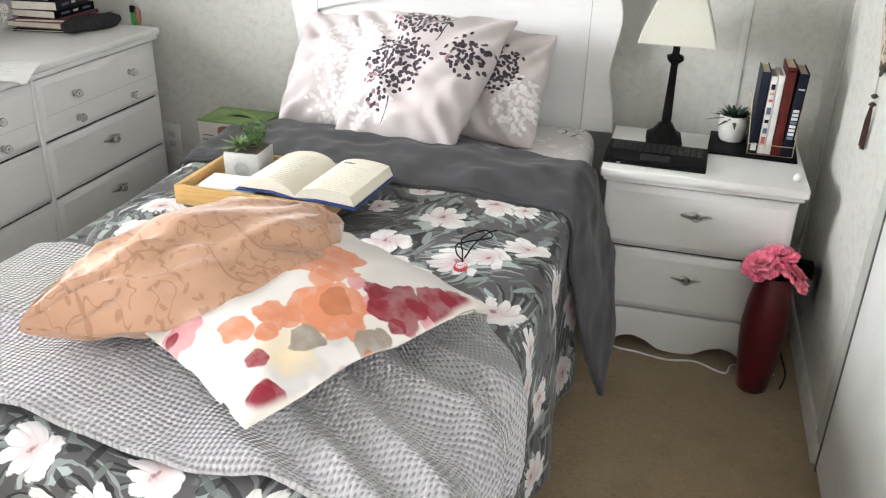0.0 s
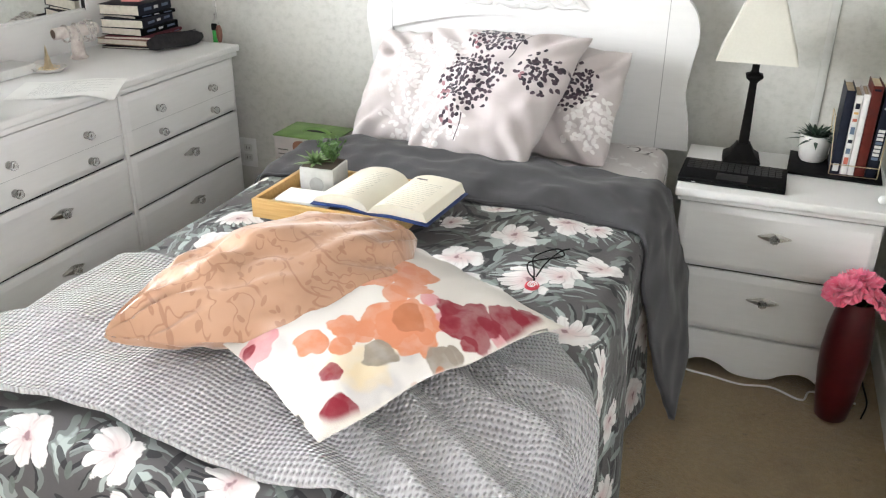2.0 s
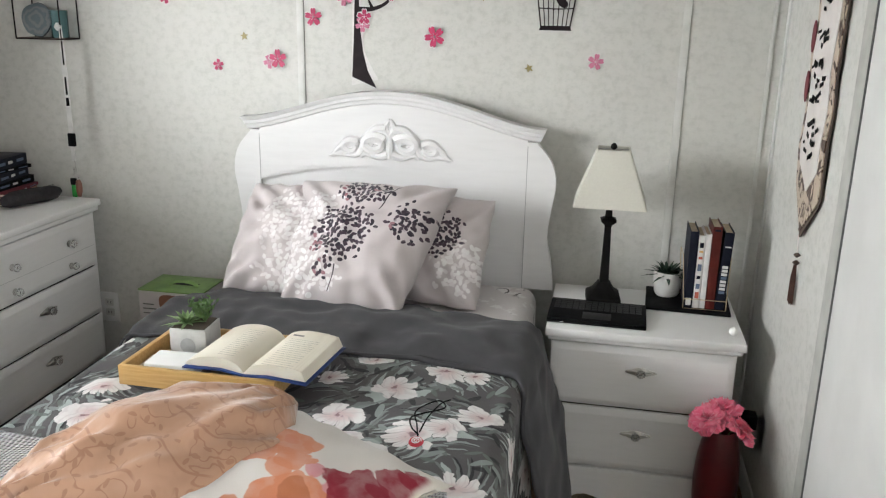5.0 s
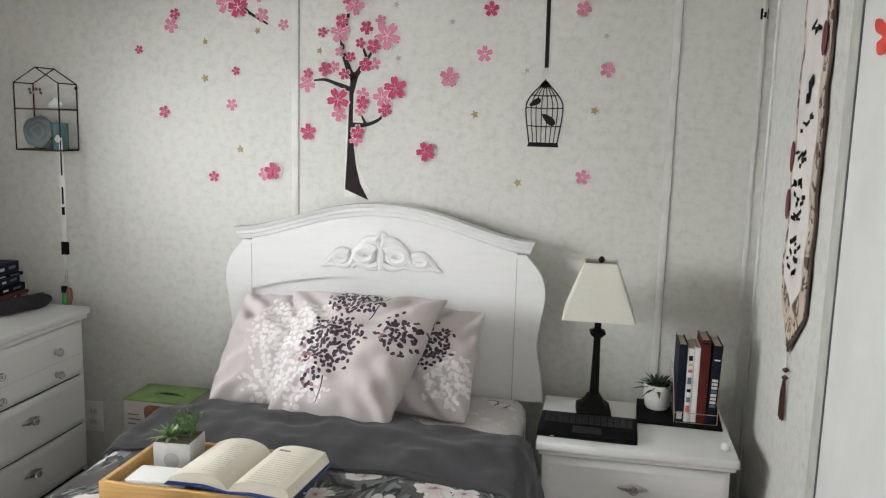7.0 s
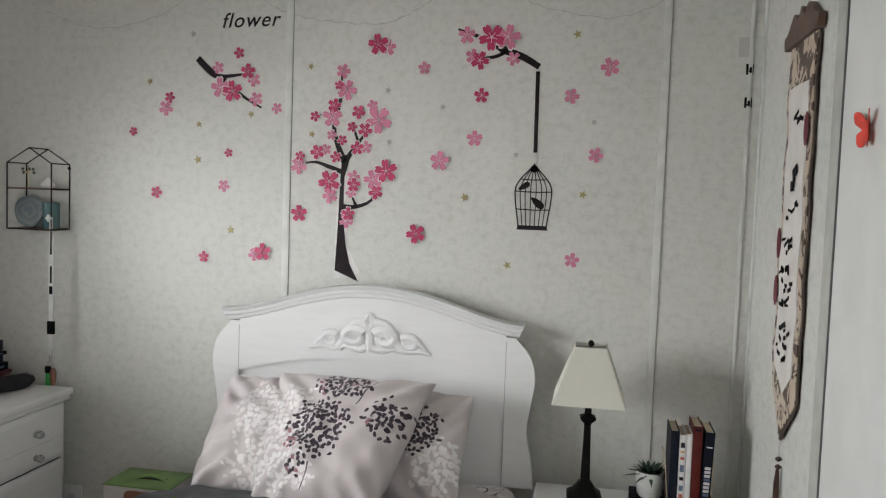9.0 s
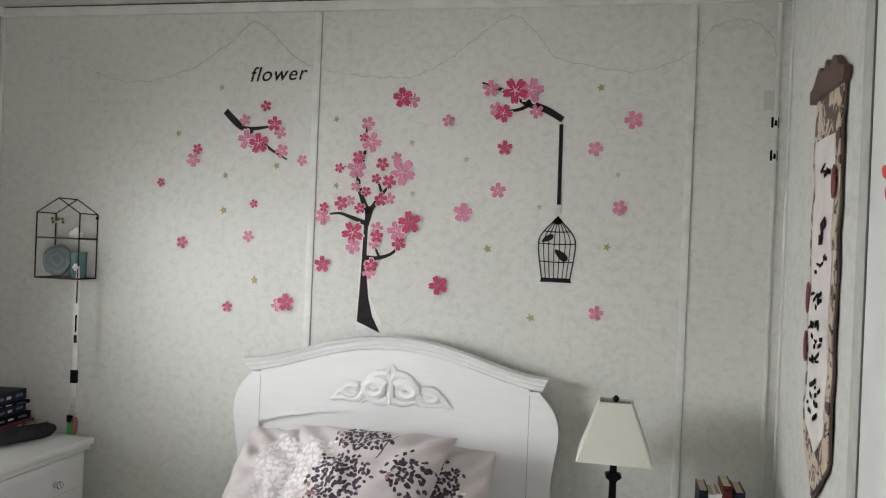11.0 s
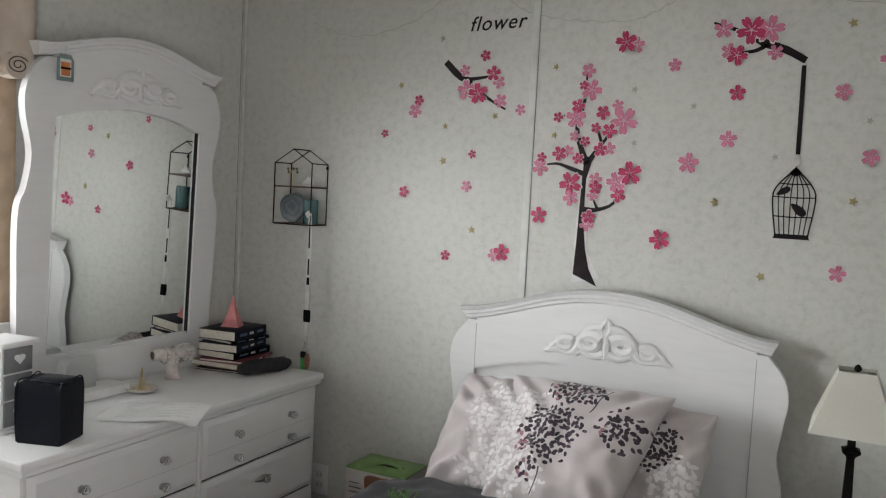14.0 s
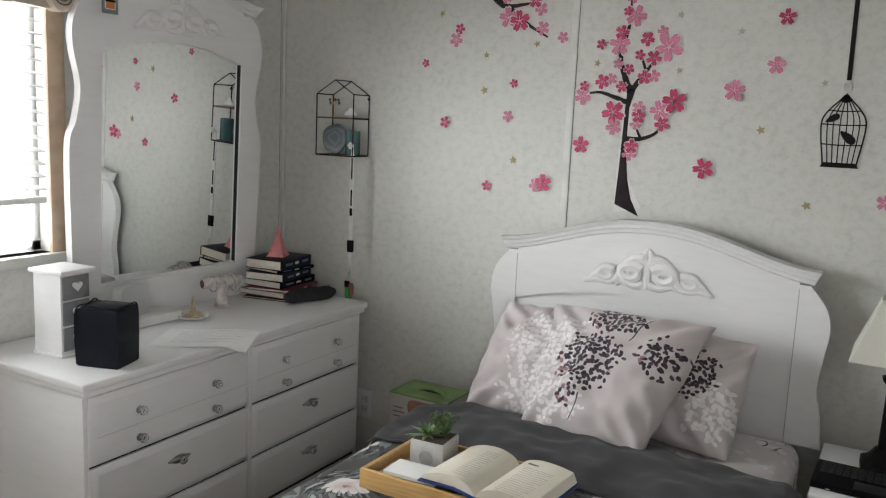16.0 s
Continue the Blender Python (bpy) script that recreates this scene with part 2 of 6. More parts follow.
wall_right = solid("wall_right", bm, wall_paper, pose(0, 0, 0), "pale grey mottled vinyl wall panel", "wall", kind="structure")
wall_front = solid("wall_front", boxed(XL - 0.1, XR, YF - 0.1, YF, 0, ZC), wall_paper, pose(0, 0, 0), "pale grey mottled vinyl wall", "wall", kind="structure")
bm = bmesh.new()
box(bm, XL - 0.1, XL, YF, WINDOW_Y0, 0, ZC)
box(bm, XL - 0.1, XL, WINDOW_Y1, 0, 0, ZC)
box(bm, XL - 0.1, XL, WINDOW_Y0, WINDOW_Y1, 0, WINDOW_Z0)
box(bm, XL - 0.1, XL, WINDOW_Y0, WINDOW_Y1, WINDOW_Z1, ZC)
wall_left = solid("wall_left", bm, wall_paper, pose(0, 0, 0), "pale grey mottled vinyl wall with a window", "wall", kind="structure")

joint_grey = plain("joint_grey", (0.13, 0.13, 0.12), rough=0.9, bump=0)
# battens and corner strips of the wall panels
for x, w in ((0.0, 0.024), (1.22, 0.024), (1.463, 0.012)):
    strip = boxed(x - w, x, -0.005, 0.0, 0.08, 2.226, 0.0018)
    part("batten", strip, batten_paint, wall_back)
    if x < 1.4:
        part("joint", boxed(x, x + 0.001, -0.0012, 0.0, 0.08, 2.226), joint_grey, wall_back)
part("batten", boxed(XL, XL + 0.012, -0.012, 0.0, 0.08, 2.226, 0.003), batten_paint, wall_back)
part("joint", boxed(XL, XL + 0.0008, -0.024, -0.0225, 0.08, 2.226), joint_grey, wall_left)
part("batten", boxed(XR - 0.005, XR, -0.055, -0.03, 0.08, 2.226, 0.0018), batten_paint, wall_right)

# crown moulding with the dark gap above it
cove = [(0.0, 0.0), (-0.010, 0.0), (-0.014, 0.006), (-0.022, 0.018), (-0.024, 0.028), (0.0, 0.028)]
crown = solid("crown_trim", prism([(y, z + 2.228) for y, z in cove], XL, XR, to=lambda a, x, z: (x, a, z)), trim_white, pose(0, 0, 0), "white moulded crown trim under the ceiling", "trim", kind="structure")
crown = solid("crown_trim", prism([(XL - y, z + 2.228) for y, z in cove], YF, 0, to=lambda x, y, z: (x, y, z)), trim_white, pose(0, 0, 0), "white moulded crown trim under the ceiling", "trim", kind="structure")
crown = solid("crown_trim", prism([(XR + y, z + 2.228) for y, z in cove], YF, 0, to=lambda x, y, z: (x, y, z)), trim_white, pose(0, 0, 0), "white moulded crown trim under the ceiling", "trim", kind="structure")
solid("ceiling_gap", boxed(XL, XR, -0.02, 0.0, 2.256, ZC - 0.001), dark_gap, pose(0, 0, 0), "thin dark gap above the crown trim", "trim", kind="structure")

# baseboards
base_profile = [(0.0, 0.0), (-0.011, 0.0), (-0.011, 0.055), (-0.006, 0.065), (0.0, 0.066)]
solid("baseboard", prism(base_profile, XL, XR, to=lambda a, x, z: (x, a, z)), trim_white, pose(0, 0, 0), "off-white moulded baseboard", "baseboard", kind="structure")
solid("baseboard", prism([(XR + y, z) for y, z in base_profile], -0.87, 0.0, to=lambda x, y, z: (x, y, z)), trim_white, pose(0, 0, 0), "off-white moulded baseboard", "baseboard", kind="structure")

# door opening on the right: casing and white panel door
casing_grey = plain("casing_grey", (0.45, 0.45, 0.42), (0.38, 0.38, 0.35), 16, 0.6, bump=0.05)
door_joint_grey = plain("door_joint_grey", (0.07, 0.07, 0.068), rough=0.8, bump=0)
casing = thing("door_1", pose(XR, -0.87, 0), "plain white door leaf in a grey-white casing", "door", kind="structure")
part("casing", boxed(-0.006, 0.0, -0.022, 0.04, 0.066, 2.1, 0.002), casing_grey, casing, "grey flat casing strip")
# dark strip added proud of the leaf so that the joint line shows
part("joint", boxed(-0.0045, 0.0, -0.032, -0.022, 0.0, 2.1), door_joint_grey, casing, "dark strip along the door joint")
part("casing", boxed(-0.012, 0.0, -0.93, 0.0, 2.104, 2.16, 0.003), trim_white, casing, "off-white flat casing")
door_paint = plain("door_paint", (0.7, 0.7, 0.68), (0.63, 0.63, 0.61), 5, 0.5, bump=0.1, grain=80)
leaf = part("leaf", boxed(-0.003, 0.03, -0.93, -0.032, 0.012, 2.098), door_paint, casing, "matt white door leaf")

# ---- window with blinds ----
win = thing("window_1", pose(XL, 0, 0), "white vinyl window glowing with daylight behind blinds", "window", kind="structure")
slat_white = Look("slat_white", 0.5).base((0.8, 0.8, 0.79))
slat_white.bsdf.inputs["Transmission Weight"].default_value = 0.6
slat_white = slat_white.mat
wood_tan = plain("wood_tan", (0.5, 0.38, 0.27), (0.42, 0.31, 0.21), 20, 0.5, bump=0.1)
for y0, y1, z0, z1 in ((WINDOW_Y1 - 0.035, WINDOW_Y1, WINDOW_Z0, WINDOW_Z1), (WINDOW_Y0, WINDOW_Y0 + 0.035, WINDOW_Z0, WINDOW_Z1), (WINDOW_Y0, WINDOW_Y1, WINDOW_Z0, WINDOW_Z0 + 0.035), (WINDOW_Y0, WINDOW_Y1, WINDOW_Z1 - 0.035, WINDOW_Z1)):
    part("window_frame", boxed(-0.09, -0.05, y0, y1, z0, z1, 0.004), slat_white, win)
for y0, y1, z0, z1 in ((WINDOW_Y1 - 0.008, WINDOW_Y1 + 0.05, WINDOW_Z0 - 0.03, WINDOW_Z1 + 0.05), (WINDOW_Y0 - 0.05, WINDOW_Y0 + 0.008, WINDOW_Z0 - 0.03, WINDOW_Z1 + 0.05)):
    part("casing", boxed(0.0, 0.014, y0, y1, z0, z1, 0.003), wood_tan, win, "tan wooden window casing")
part("window_sill", boxed(-0.05, 0.03, WINDOW_Y0 - 0.05, WINDOW_Y1 + 0.05, WINDOW_Z0 - 0.03, WINDOW_Z0, 0.004), trim_white, win)
pane = part("pane", boxed(-0.072, -0.068, WINDOW_Y0 + 0.03, WINDOW_Y1 - 0.03, WINDOW_Z0 + 0.03, WINDOW_Z1 - 0.03), clear, win)
pane.visible_shadow = False
blinds = thing("window_blinds", pose(XL - 0.022, 0, 0), "white horizontal slat blinds, half open in the window", "blinds")
for k in range(17):
    z = WINDOW_Z1 - 0.075 - k * 0.0375
    bm = boxed(-0.022, 0.022, WINDOW_Y0 + 0.012, WINDOW_Y1 - 0.012, -0.0012, 0.0012)
    part("slat", bm, slat_white, blinds, at=pose(0, 0, z, 0, 13, 0))
part("head_rail", boxed(-0.024, 0.024, WINDOW_Y0 + 0.01, WINDOW_Y1 - 0.01, WINDOW_Z1 - 0.05, WINDOW_Z1 - 0.004, 0.003), white_plastic, blinds)
part("bottom_rail", boxed(-0.022, 0.022, WINDOW_Y0 + 0.012, WINDOW_Y1 - 0.012, WINDOW_Z0 + 0.15, WINDOW_Z0 + 0.168, 0.003), white_plastic, blinds)
for y in (WINDOW_Y1 - 0.08, WINDOW_Y0 + 0.1):
    part("cord", tube([(0.024, y, WINDOW_Z1 - 0.05), (0.026, y, WINDOW_Z0 + 0.17)], 0.0012, 5), white_plastic, blinds)
glow = Look("daylight").base((0.0, 0.0, 0.0))
glow.bsdf.inputs["Emission Color"].default_value = (0.93, 0.97, 1.0, 1)
glow.bsdf.inputs["Emission Strength"].default_value = 11.0
solid("backdrop", boxed(-2.0, -1.99, -4.6, 1.2, -0.5, 3.5), glow.mat, pose(0, 0, 0), "bright hazy daylight outside the window", "backdrop", kind="structure")

# ---- bed ----
BX, TOP, HALF, FOOT, EDGE = 0.315, 0.572, 0.475, 1.9, 0.055


def drape(u, v, lift=0.0, flare=0.05, fold=1.0):
    """A place on cloth over the bed: u across from its middle, v from the wall to the foot, both along the cloth."""
    cu = max(-HALF, min(HALF, u))
    cv = min(v, FOOT)
    du, dv = u - cu, v - cv
    d = math.hypot(du, dv)
    r = EDGE + lift
    puff = 0.012 * noise.noise((u * 5, v * 5, 1.3)) + 0.008 * noise.noise((u * 14, v * 14, 4.1)) - 0.012 * (cu / HALF) ** 4
    if d < 1e-6:
        return Vector((BX + cu, -cv, TOP + lift + puff))
    nx, ny = du / d, dv / d
    arc = r * math.pi / 2
    if d < arc:
        h, g = r * math.sin(d / r), r * (1 - math.cos(d / r))
    else:
        h, g = r + (d - arc) * flare, r + (d - arc)
        along = v if abs(nx) > abs(ny) else u
        w = min(1.0, (d - arc) / 0.3)
        h += fold * w * (0.016 * math.sin(along * 17 + 1.2 * noise.noise((along * 4, 2.0, 0.5))) + 0.014 * noise.noise((along * 9, d * 3, 7.7)))
    z = max(0.012 + lift, TOP + lift + puff * max(0, 1 - d / arc) - 0.012 * 0 - g)
    return Vector((BX + cu + nx * h, -(cv + ny * h), z))


def cloth(u0, u1, v0, v1, nu, nv, place, thick=0.0):
    """A grid of cloth with UVs in metres along it."""
    bm = bmesh.new()
    uv = bm.loops.layers.uv.new("UVMap")
    grid, coord = [], {}
    for j in range(nv + 1):
        row = []
        for i in range(nu + 1):
            u, v = u0 + (u1 - u0) * i / nu, v0 + (v1 - v0) * j / nv
            vert = bm.verts.new(place(u, v))
            coord[vert] = (u + 2, v)
            row.append(vert)
        grid.append(row)
    for a, b in zip(grid, grid[1:]):
        for k in range(nu):
            f = bm.faces.new((a[k], b[k], b[k + 1], a[k + 1]))
            for loop in f.loops:
                loop[uv].uv = coord[loop.vert]
    return bm


def thicken(ob, thickness):
    mod = ob.modifiers.new("thickness", "SOLIDIFY")
    mod.thickness, mod.offset = thickness, -1
    return ob


# floral comforter print: where the blooms lie along the cloth (across, down, radius)
BLOOMS = [
    (0.168, 0.843, 0.052), (0.253, 1.0, 0.058), (0.165, 1.147, 0.06), (0.349, 0.88, 0.058), (0.258, 1.28, 0.052),
    (0.456, 1.062, 0.056), (0.455, 1.352, 0.06), (0.392, 1.145, 0.05), (0.335, 1.19, 0.056), (0.09, 0.966, 0.042),
    (-0.365, 1.25, 0.066), (-0.405, 1.115, 0.058), (-0.255, 1.186, 0.046), (0.415, 0.868, 0.04), (0.21, 1.245, 0.04),
    (-0.085, 1.94, 0.05), (0.115, 1.93, 0.05), (0.28, 1.965, 0.052), (0.03, 2.0, 0.042), (-0.24, 1.95, 0.05), (-0.05, 2.03, 0.045),
]
bloom_rng = random.Random(21)
for side_u in (-0.9, -0.78, -0.66, -0.55, 0.56, 0.63, 0.72, 0.8, 0.9):
    for k in range(5):
        BLOOMS.append((side_u + bloom_rng.uniform(-0.03, 0.03), 0.86 + 0.24 * k + bloom_rng.uniform(-0.09, 0.09), bloom_rng.uniform(0.042, 0.06)))
for k in range(7):
    BLOOMS.append((-0.5 + 0.17 * k + bloom_rng.uniform(-0.04, 0.04), 2.12 + bloom_rng.uniform(-0.04, 0.05), bloom_rng.uniform(0.045, 0.062)))


def duvet_print(name, ground=(0.088, 0.085, 0.087)):
    """Grey cotton with broad pale blooms, each in a spray of pale and dark leaves."""
    m = Look(name, 0.85, spec=0.2, sheen=0.1, coords="UV")
    x, y, _ = m.xyz()
    wx = (m.noise(22, 2) - 0.5) * 0.04
    wy = (m.noise(20, 2, at=m.scaled(1, 1, 1, 1.0)) - 0.5) * 0.04
    here = m.vec(x + wx, y + wy)
    best, nearest = None, None
    for u, v, size in BLOOMS:
        local = m.tree.nodes.new("ShaderNodeVectorMath")
        local.operation = "MULTIPLY_ADD"
        m.link(here, local.inputs[0])
        local.inputs[1].default_value = (1 / size, 1 / size, 0)
        local.inputs[2].default_value = (-(u + 2) / size, -v / size, 0)
        reach = m.tree.nodes.new("ShaderNodeVectorMath")
        reach.operation = "LENGTH"
        m.link(local.outputs[0], reach.inputs[0])
        r = Val(m.tree, reach.outputs["Value"])
        if best is None:
            best, nearest = r, local.outputs[0]
            continue
        closer = r.op("LESS_THAN", best)
        pick = m.tree.nodes.new("ShaderNodeMix")
        pick.data_type = "VECTOR"
        m.link(closer.value, pick.inputs[0])
        m.link(nearest, pick.inputs[4])
        m.link(local.outputs[0], pick.inputs[5])
        best, nearest = best.least(r), pick.outputs[1]
    lx, ly, _ = m.xyz(nearest)
    turn = (m.noise(2.3, 0) * 21.0)
    a = ly.op("ARCTAN2", lx) + turn
    colour = m.mix(m.noise(5, 3).step(0.3, 0.7), ground, tuple(1.25 * c for c in ground))
    # narrow leaves in two sprays, and small loose leaves between the blooms
    wild = (m.noise(30, 2) - 0.5) * 0.3
    for count, long, tone, off, start in ((6.5, 1.9, (0.03, 0.03, 0.034), 0.7, 0.5), (7.5, 1.8, (0.19, 0.21, 0.205), 2.1, 0.5), (9.5, 1.95, (0.27, 0.3, 0.295), 5.0, 0.6), (4.5, 1.6, (0.42, 0.47, 0.46), 4.0, 0.7)):
        spoke = (((a * count * 0.5) + off).cos().mag() ** 5.0)
        some = ((a + off) * 1.0).cos().step(-0.35, 0.0)
        leaf = ((spoke * long + wild) - best).step(0.0, 0.1) * best.step(start, start + 0.15) * some
        colour = m.mix(leaf * 0.9, colour, tone)
    for scale, tone, keep in ((17.0, (0.03, 0.03, 0.034), 0.4), (21.0, (0.14, 0.16, 0.15), 0.45), (15.0, (0.26, 0.3, 0.285), 0.6)):
        d, cx, cy, r = m.cells(m.vec(x * scale + scale, y * scale), 0.9)
        t = r[0] * 6.28
        p, q = cx * t.cos() + cy * t.sin(), cy * t.cos() - cx * t.sin()
        colour = m.mix((p * p * 6.0 + q * q * 60.0).step(1.0, 0.85) * r[1].step(keep, keep + 0.01) * best.step(1.0, 1.1) * 0.85, colour, tone)
    # five broad notched petals, white with blush towards a dark eye
    lobe = (a * 2.5).cos().mag()
    edge = (lobe ** 0.55) * 0.42 + 0.58 + (m.noise(42, 3) - 0.5) * 0.55
    petal = m.mix((best + (m.noise(18, 2) - 0.5) * 0.8).step(0.05, 0.7), (0.66, 0.52, 0.52), (0.77, 0.75, 0.74))
    petal = m.mix((a * 11.0 + m.noise(30, 2) * 4.0).sin().step(0.3, 1.0) * 0.3, petal, (0.52, 0.46, 0.47))
    petal = m.mix(lobe.step(0.3, 0.05) * best.step(0.2, 0.4) * 0.5, petal, (0.4, 0.35, 0.36))
    petal = m.mix((best + (m.noise(90, 1) - 0.5) * 0.4).step(0.18, 0.05) * 0.8, petal, (0.22, 0.11, 0.13))
    colour = m.mix((edge - best).step(0.0, 0.05), colour, petal)
    m.base(colour)
    m.bump(m.noise(700, 2) * 0.3 + m.noise(16, 3) * 3.0, 0.35, 0.004)
    return m.mat


duvet = duvet_print("duvet_print")
grey_cotton = Look("grey_cotton", 0.8, spec=0.15, sheen=0.1, coords="UV")
ga = grey_cotton.noise(14, 4)
grey_cotton.base(grey_cotton.mix(ga.step(0.3, 0.7), (0.056, 0.055, 0.06), (0.07, 0.069, 0.074)))
grey_cotton.bump(ga * 1.6 + grey_cotton.noise(600, 2) * 0.4, 0.3, 0.003)
grey_cotton = grey_cotton.mat

bed = thing("bed", pose(BX - 0.002, -0.06, 0), "single bed with a white carved wooden headboard", "bed")
sheet = Look("sheet_print", 0.85, spec=0.2, sheen=0.2)
sx, sy, sz = sheet.xyz()
sn = sheet.noise(11, 3)
sc = sheet.mix(sheet.noise(26, 4).step(0.5, 0.58) * sn.step(0.45, 0.55), (0.6, 0.56, 0.555), (0.74, 0.72, 0.71))
vein = (sheet.noise(4.5, 2, at=sheet.scaled(1, 1, 1, 0.7)) - 0.5).mag().step(0.008, 0.003)
sc = sheet.mix(vein * sn.step(0.5, 0.55), sc, (0.06, 0.05, 0.055))
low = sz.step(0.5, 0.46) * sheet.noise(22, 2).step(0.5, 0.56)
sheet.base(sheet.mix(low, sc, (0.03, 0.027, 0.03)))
sheet.bump(sn * 2 + sheet.noise(500, 2) * 0.3, 0.3, 0.003)
sheet_mat = sheet.mat
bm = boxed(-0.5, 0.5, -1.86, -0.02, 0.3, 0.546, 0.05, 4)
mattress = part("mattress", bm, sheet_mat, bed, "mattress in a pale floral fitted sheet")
part("box_base", boxed(-0.49, 0.49, -1.85, -0.02, 0.12, 0.298, 0.02), plain("base_cloth", (0.06, 0.06, 0.065), rough=0.9), bed, "dark box base")
for x in (-0.42, 0.42):
    for y in (-0.12, -1.72):
        part("leg", lathe([(0.022, 0.0), (0.025, 0.12)], 12, centre=(x, y, 0)), black_plastic, bed)

# headboard (local x from its middle, y 0 is its back plane)
side = spline([(0.547, 0.535), (0.535, 0.63), (0.519, 0.71), (0.528, 0.8), (0.539, 0.88), (0.524, 0.95), (0.475, 1.012)], 5)


def board_top(x, end, rise, half):
    q = min(1.0, abs(x) / half)
    w = q**1.15
    return end + rise * (1 - 0.8 * w * w * (3 - 2 * w) - 0.2 * q * q)


def arch_board(outer, top_z, rise, half, inner_half, inner_low, inner_end, inner_rise, depth, to):
    """The board as one outline with an arched recess, in (across, up)."""
    right = [(p[0], p[1]) for p in outer]
    xs = [half * k / 16 for k in range(16, -17, -1)]
    head = [(x, board_top(x, top_z, rise, half)) for x in xs]
    arch = [(x, inner_end + inner_rise * (1 - (x / inner_half) ** 2)) for x in (inner_half * k / 16 for k in range(16, -17, -1))]
    low = right[0][1]
    bm = bmesh.new()
    # two stiles and the crest as strips between arch and outline
    prism([(inner_half, low), *right, (inner_half, right[-1][1])], -depth, 0, bm, to=to)
    prism([(-x, z) for x, z in [(inner_half, low), *right, (inner_half, right[-1][1])]], -depth, 0, bm, to=to)
    top = [(x, z) for x, z in head if abs(x) <= inner_half + 1e-6]
    crest = [(inner_half, right[-1][1]), (inner_half, board_top(inner_half, top_z, rise, half)), *[p for p in head if abs(p[0]) < inner_half], (-inner_half, board_top(inner_half, top_z, rise, half)), (-inner_half, inner_end), *arch[::-1][1:-1], (inner_half, inner_end)]
    prism(crest, -depth, 0, bm, to=to)
    return bm


def moulding(half, top_z, rise, y0, to, scale=1.0):
    """A stepped cap along the arched top."""
    bm = bmesh.new()
    rows = [(0.0, -0.042), (-0.005, -0.038), (-0.007, -0.028), (-0.013, -0.024), (-0.015, -0.014), (-0.022, -0.010), (-0.026, 0.0), (0.03, 0.0), (0.03, -0.042)]
    rings = []
    for k in range(-20, 21):
        x = half * k / 20
        z = board_top(x, top_z, rise, half)
        e = abs(k) / 20
        rings.append([bm.verts.new(to(x + (0.018 * (1 + dz / 0.042) * (1 if k > 0 else -1) if abs(k) == 20 else 0), y0 + scale * dy, z + scale * dz)) for dy, dz in rows])
    for a, b in zip(rings, rings[1:]):
        for i in range(len(rows)):
            bm.faces.new((a[i], a[(i + 1) % len(rows)], b[(i + 1) % len(rows)], b[i]))
    bm.faces.new(rings[0])
    bm.faces.new(rings[-1][::-1])
    return bm


def scrollwork(w, h, to, parent):
    """Carved leaf scrolls: spirals to both sides of a middle leaf, each stroke a piece of the carving."""

    def stroke(points, r0, r1, name="scroll", under=None):
        pts = [Vector(to(x * w, 0.0, z * h)) for x, z in points]
        n = len(pts)
        return part(name, tube(pts, [1.9 * (r0 + (r1 - r0) * (k / (n - 1))) for k in range(n)], 8), white_wood, under or parent)

    middle = stroke(spline([(0, 0.0), (0, 0.4), (0, 0.72), (0, 1.0)], 5), 0.008, 0.002, "carving")
    middle["label"] = "raised white leaf scroll carving"
    for s in (-1, 1):
        def spiral(cx, cz, r, turns, start, way):
            return [(s * (cx + r * (1 - 0.8 * k / 40) * math.cos(start + way * turns * 6.28 * k / 40)), cz + 2.2 * r * (1 - 0.8 * k / 40) * math.sin(start + way * turns * 6.28 * k / 40)) for k in range(41)]
        stroke(spiral(0.13, 0.36, 0.1, 1.6, 2.6, -1), 0.011, 0.005, under=middle)
        stroke(spiral(0.33, 0.26, 0.075, 1.5, 2.4, -1), 0.009, 0.004, under=middle)
        for line, r0, r1 in (([(0.03, 0.75), (0.12, 0.72), (0.2, 0.5), (0.24, 0.2), (0.3, 0.06), (0.42, 0.08), (0.5, 0.02)], 0.009, 0.004), ([(0.02, 0.1), (0.1, 0.04), (0.2, 0.12), (0.25, 0.02)], 0.008, 0.004), ([(0.4, 0.3), (0.44, 0.2), (0.47, 0.1), (0.52, 0.0)], 0.007, 0.002), ([(0.27, 0.42), (0.3, 0.3), (0.36, 0.16), (0.44, 0.1)], 0.006, 0.003), ([(0.0, 0.55), (0.035, 0.75), (0.02, 0.88), (0.0, 1.0)], 0.009, 0.003)):
            stroke([(s * a, b) for a, b in spline(line, 6)], r0, r1, under=middle)


to_board = lambda x, y, z: (x, y, z)
part("headboard", arch_board(side, 1.046, 0.098, 0.5, 0.445, 0.535, 0.846, 0.065, 0.03, to_board), white_wood, bed, "white arched headboard with waisted sides")
part("panel", boxed(-0.45, 0.45, -0.016, 0.012, 0.5, 0.925), white_wood, bed, "plain recessed white panel")
part("cap_moulding", moulding(0.484, 1.056, 0.098, -0.03, to_board), white_wood, bed, "stepped white crown moulding")
scrollwork(0.395, 0.125, lambda x, y, z: (x + 0.003, -0.033 + y, z + 0.94), bed)
for s in (-1, 1):
    # grey strip on the face, coloured like the shade in a groove
    part("groove", boxed(s * 0.446 - 0.001, s * 0.446 + 0.001, -0.0308, -0.028, 0.535, 1.0), plain("groove_shade", (0.4, 0.4, 0.4), rough=0.8, bump=0), bed)

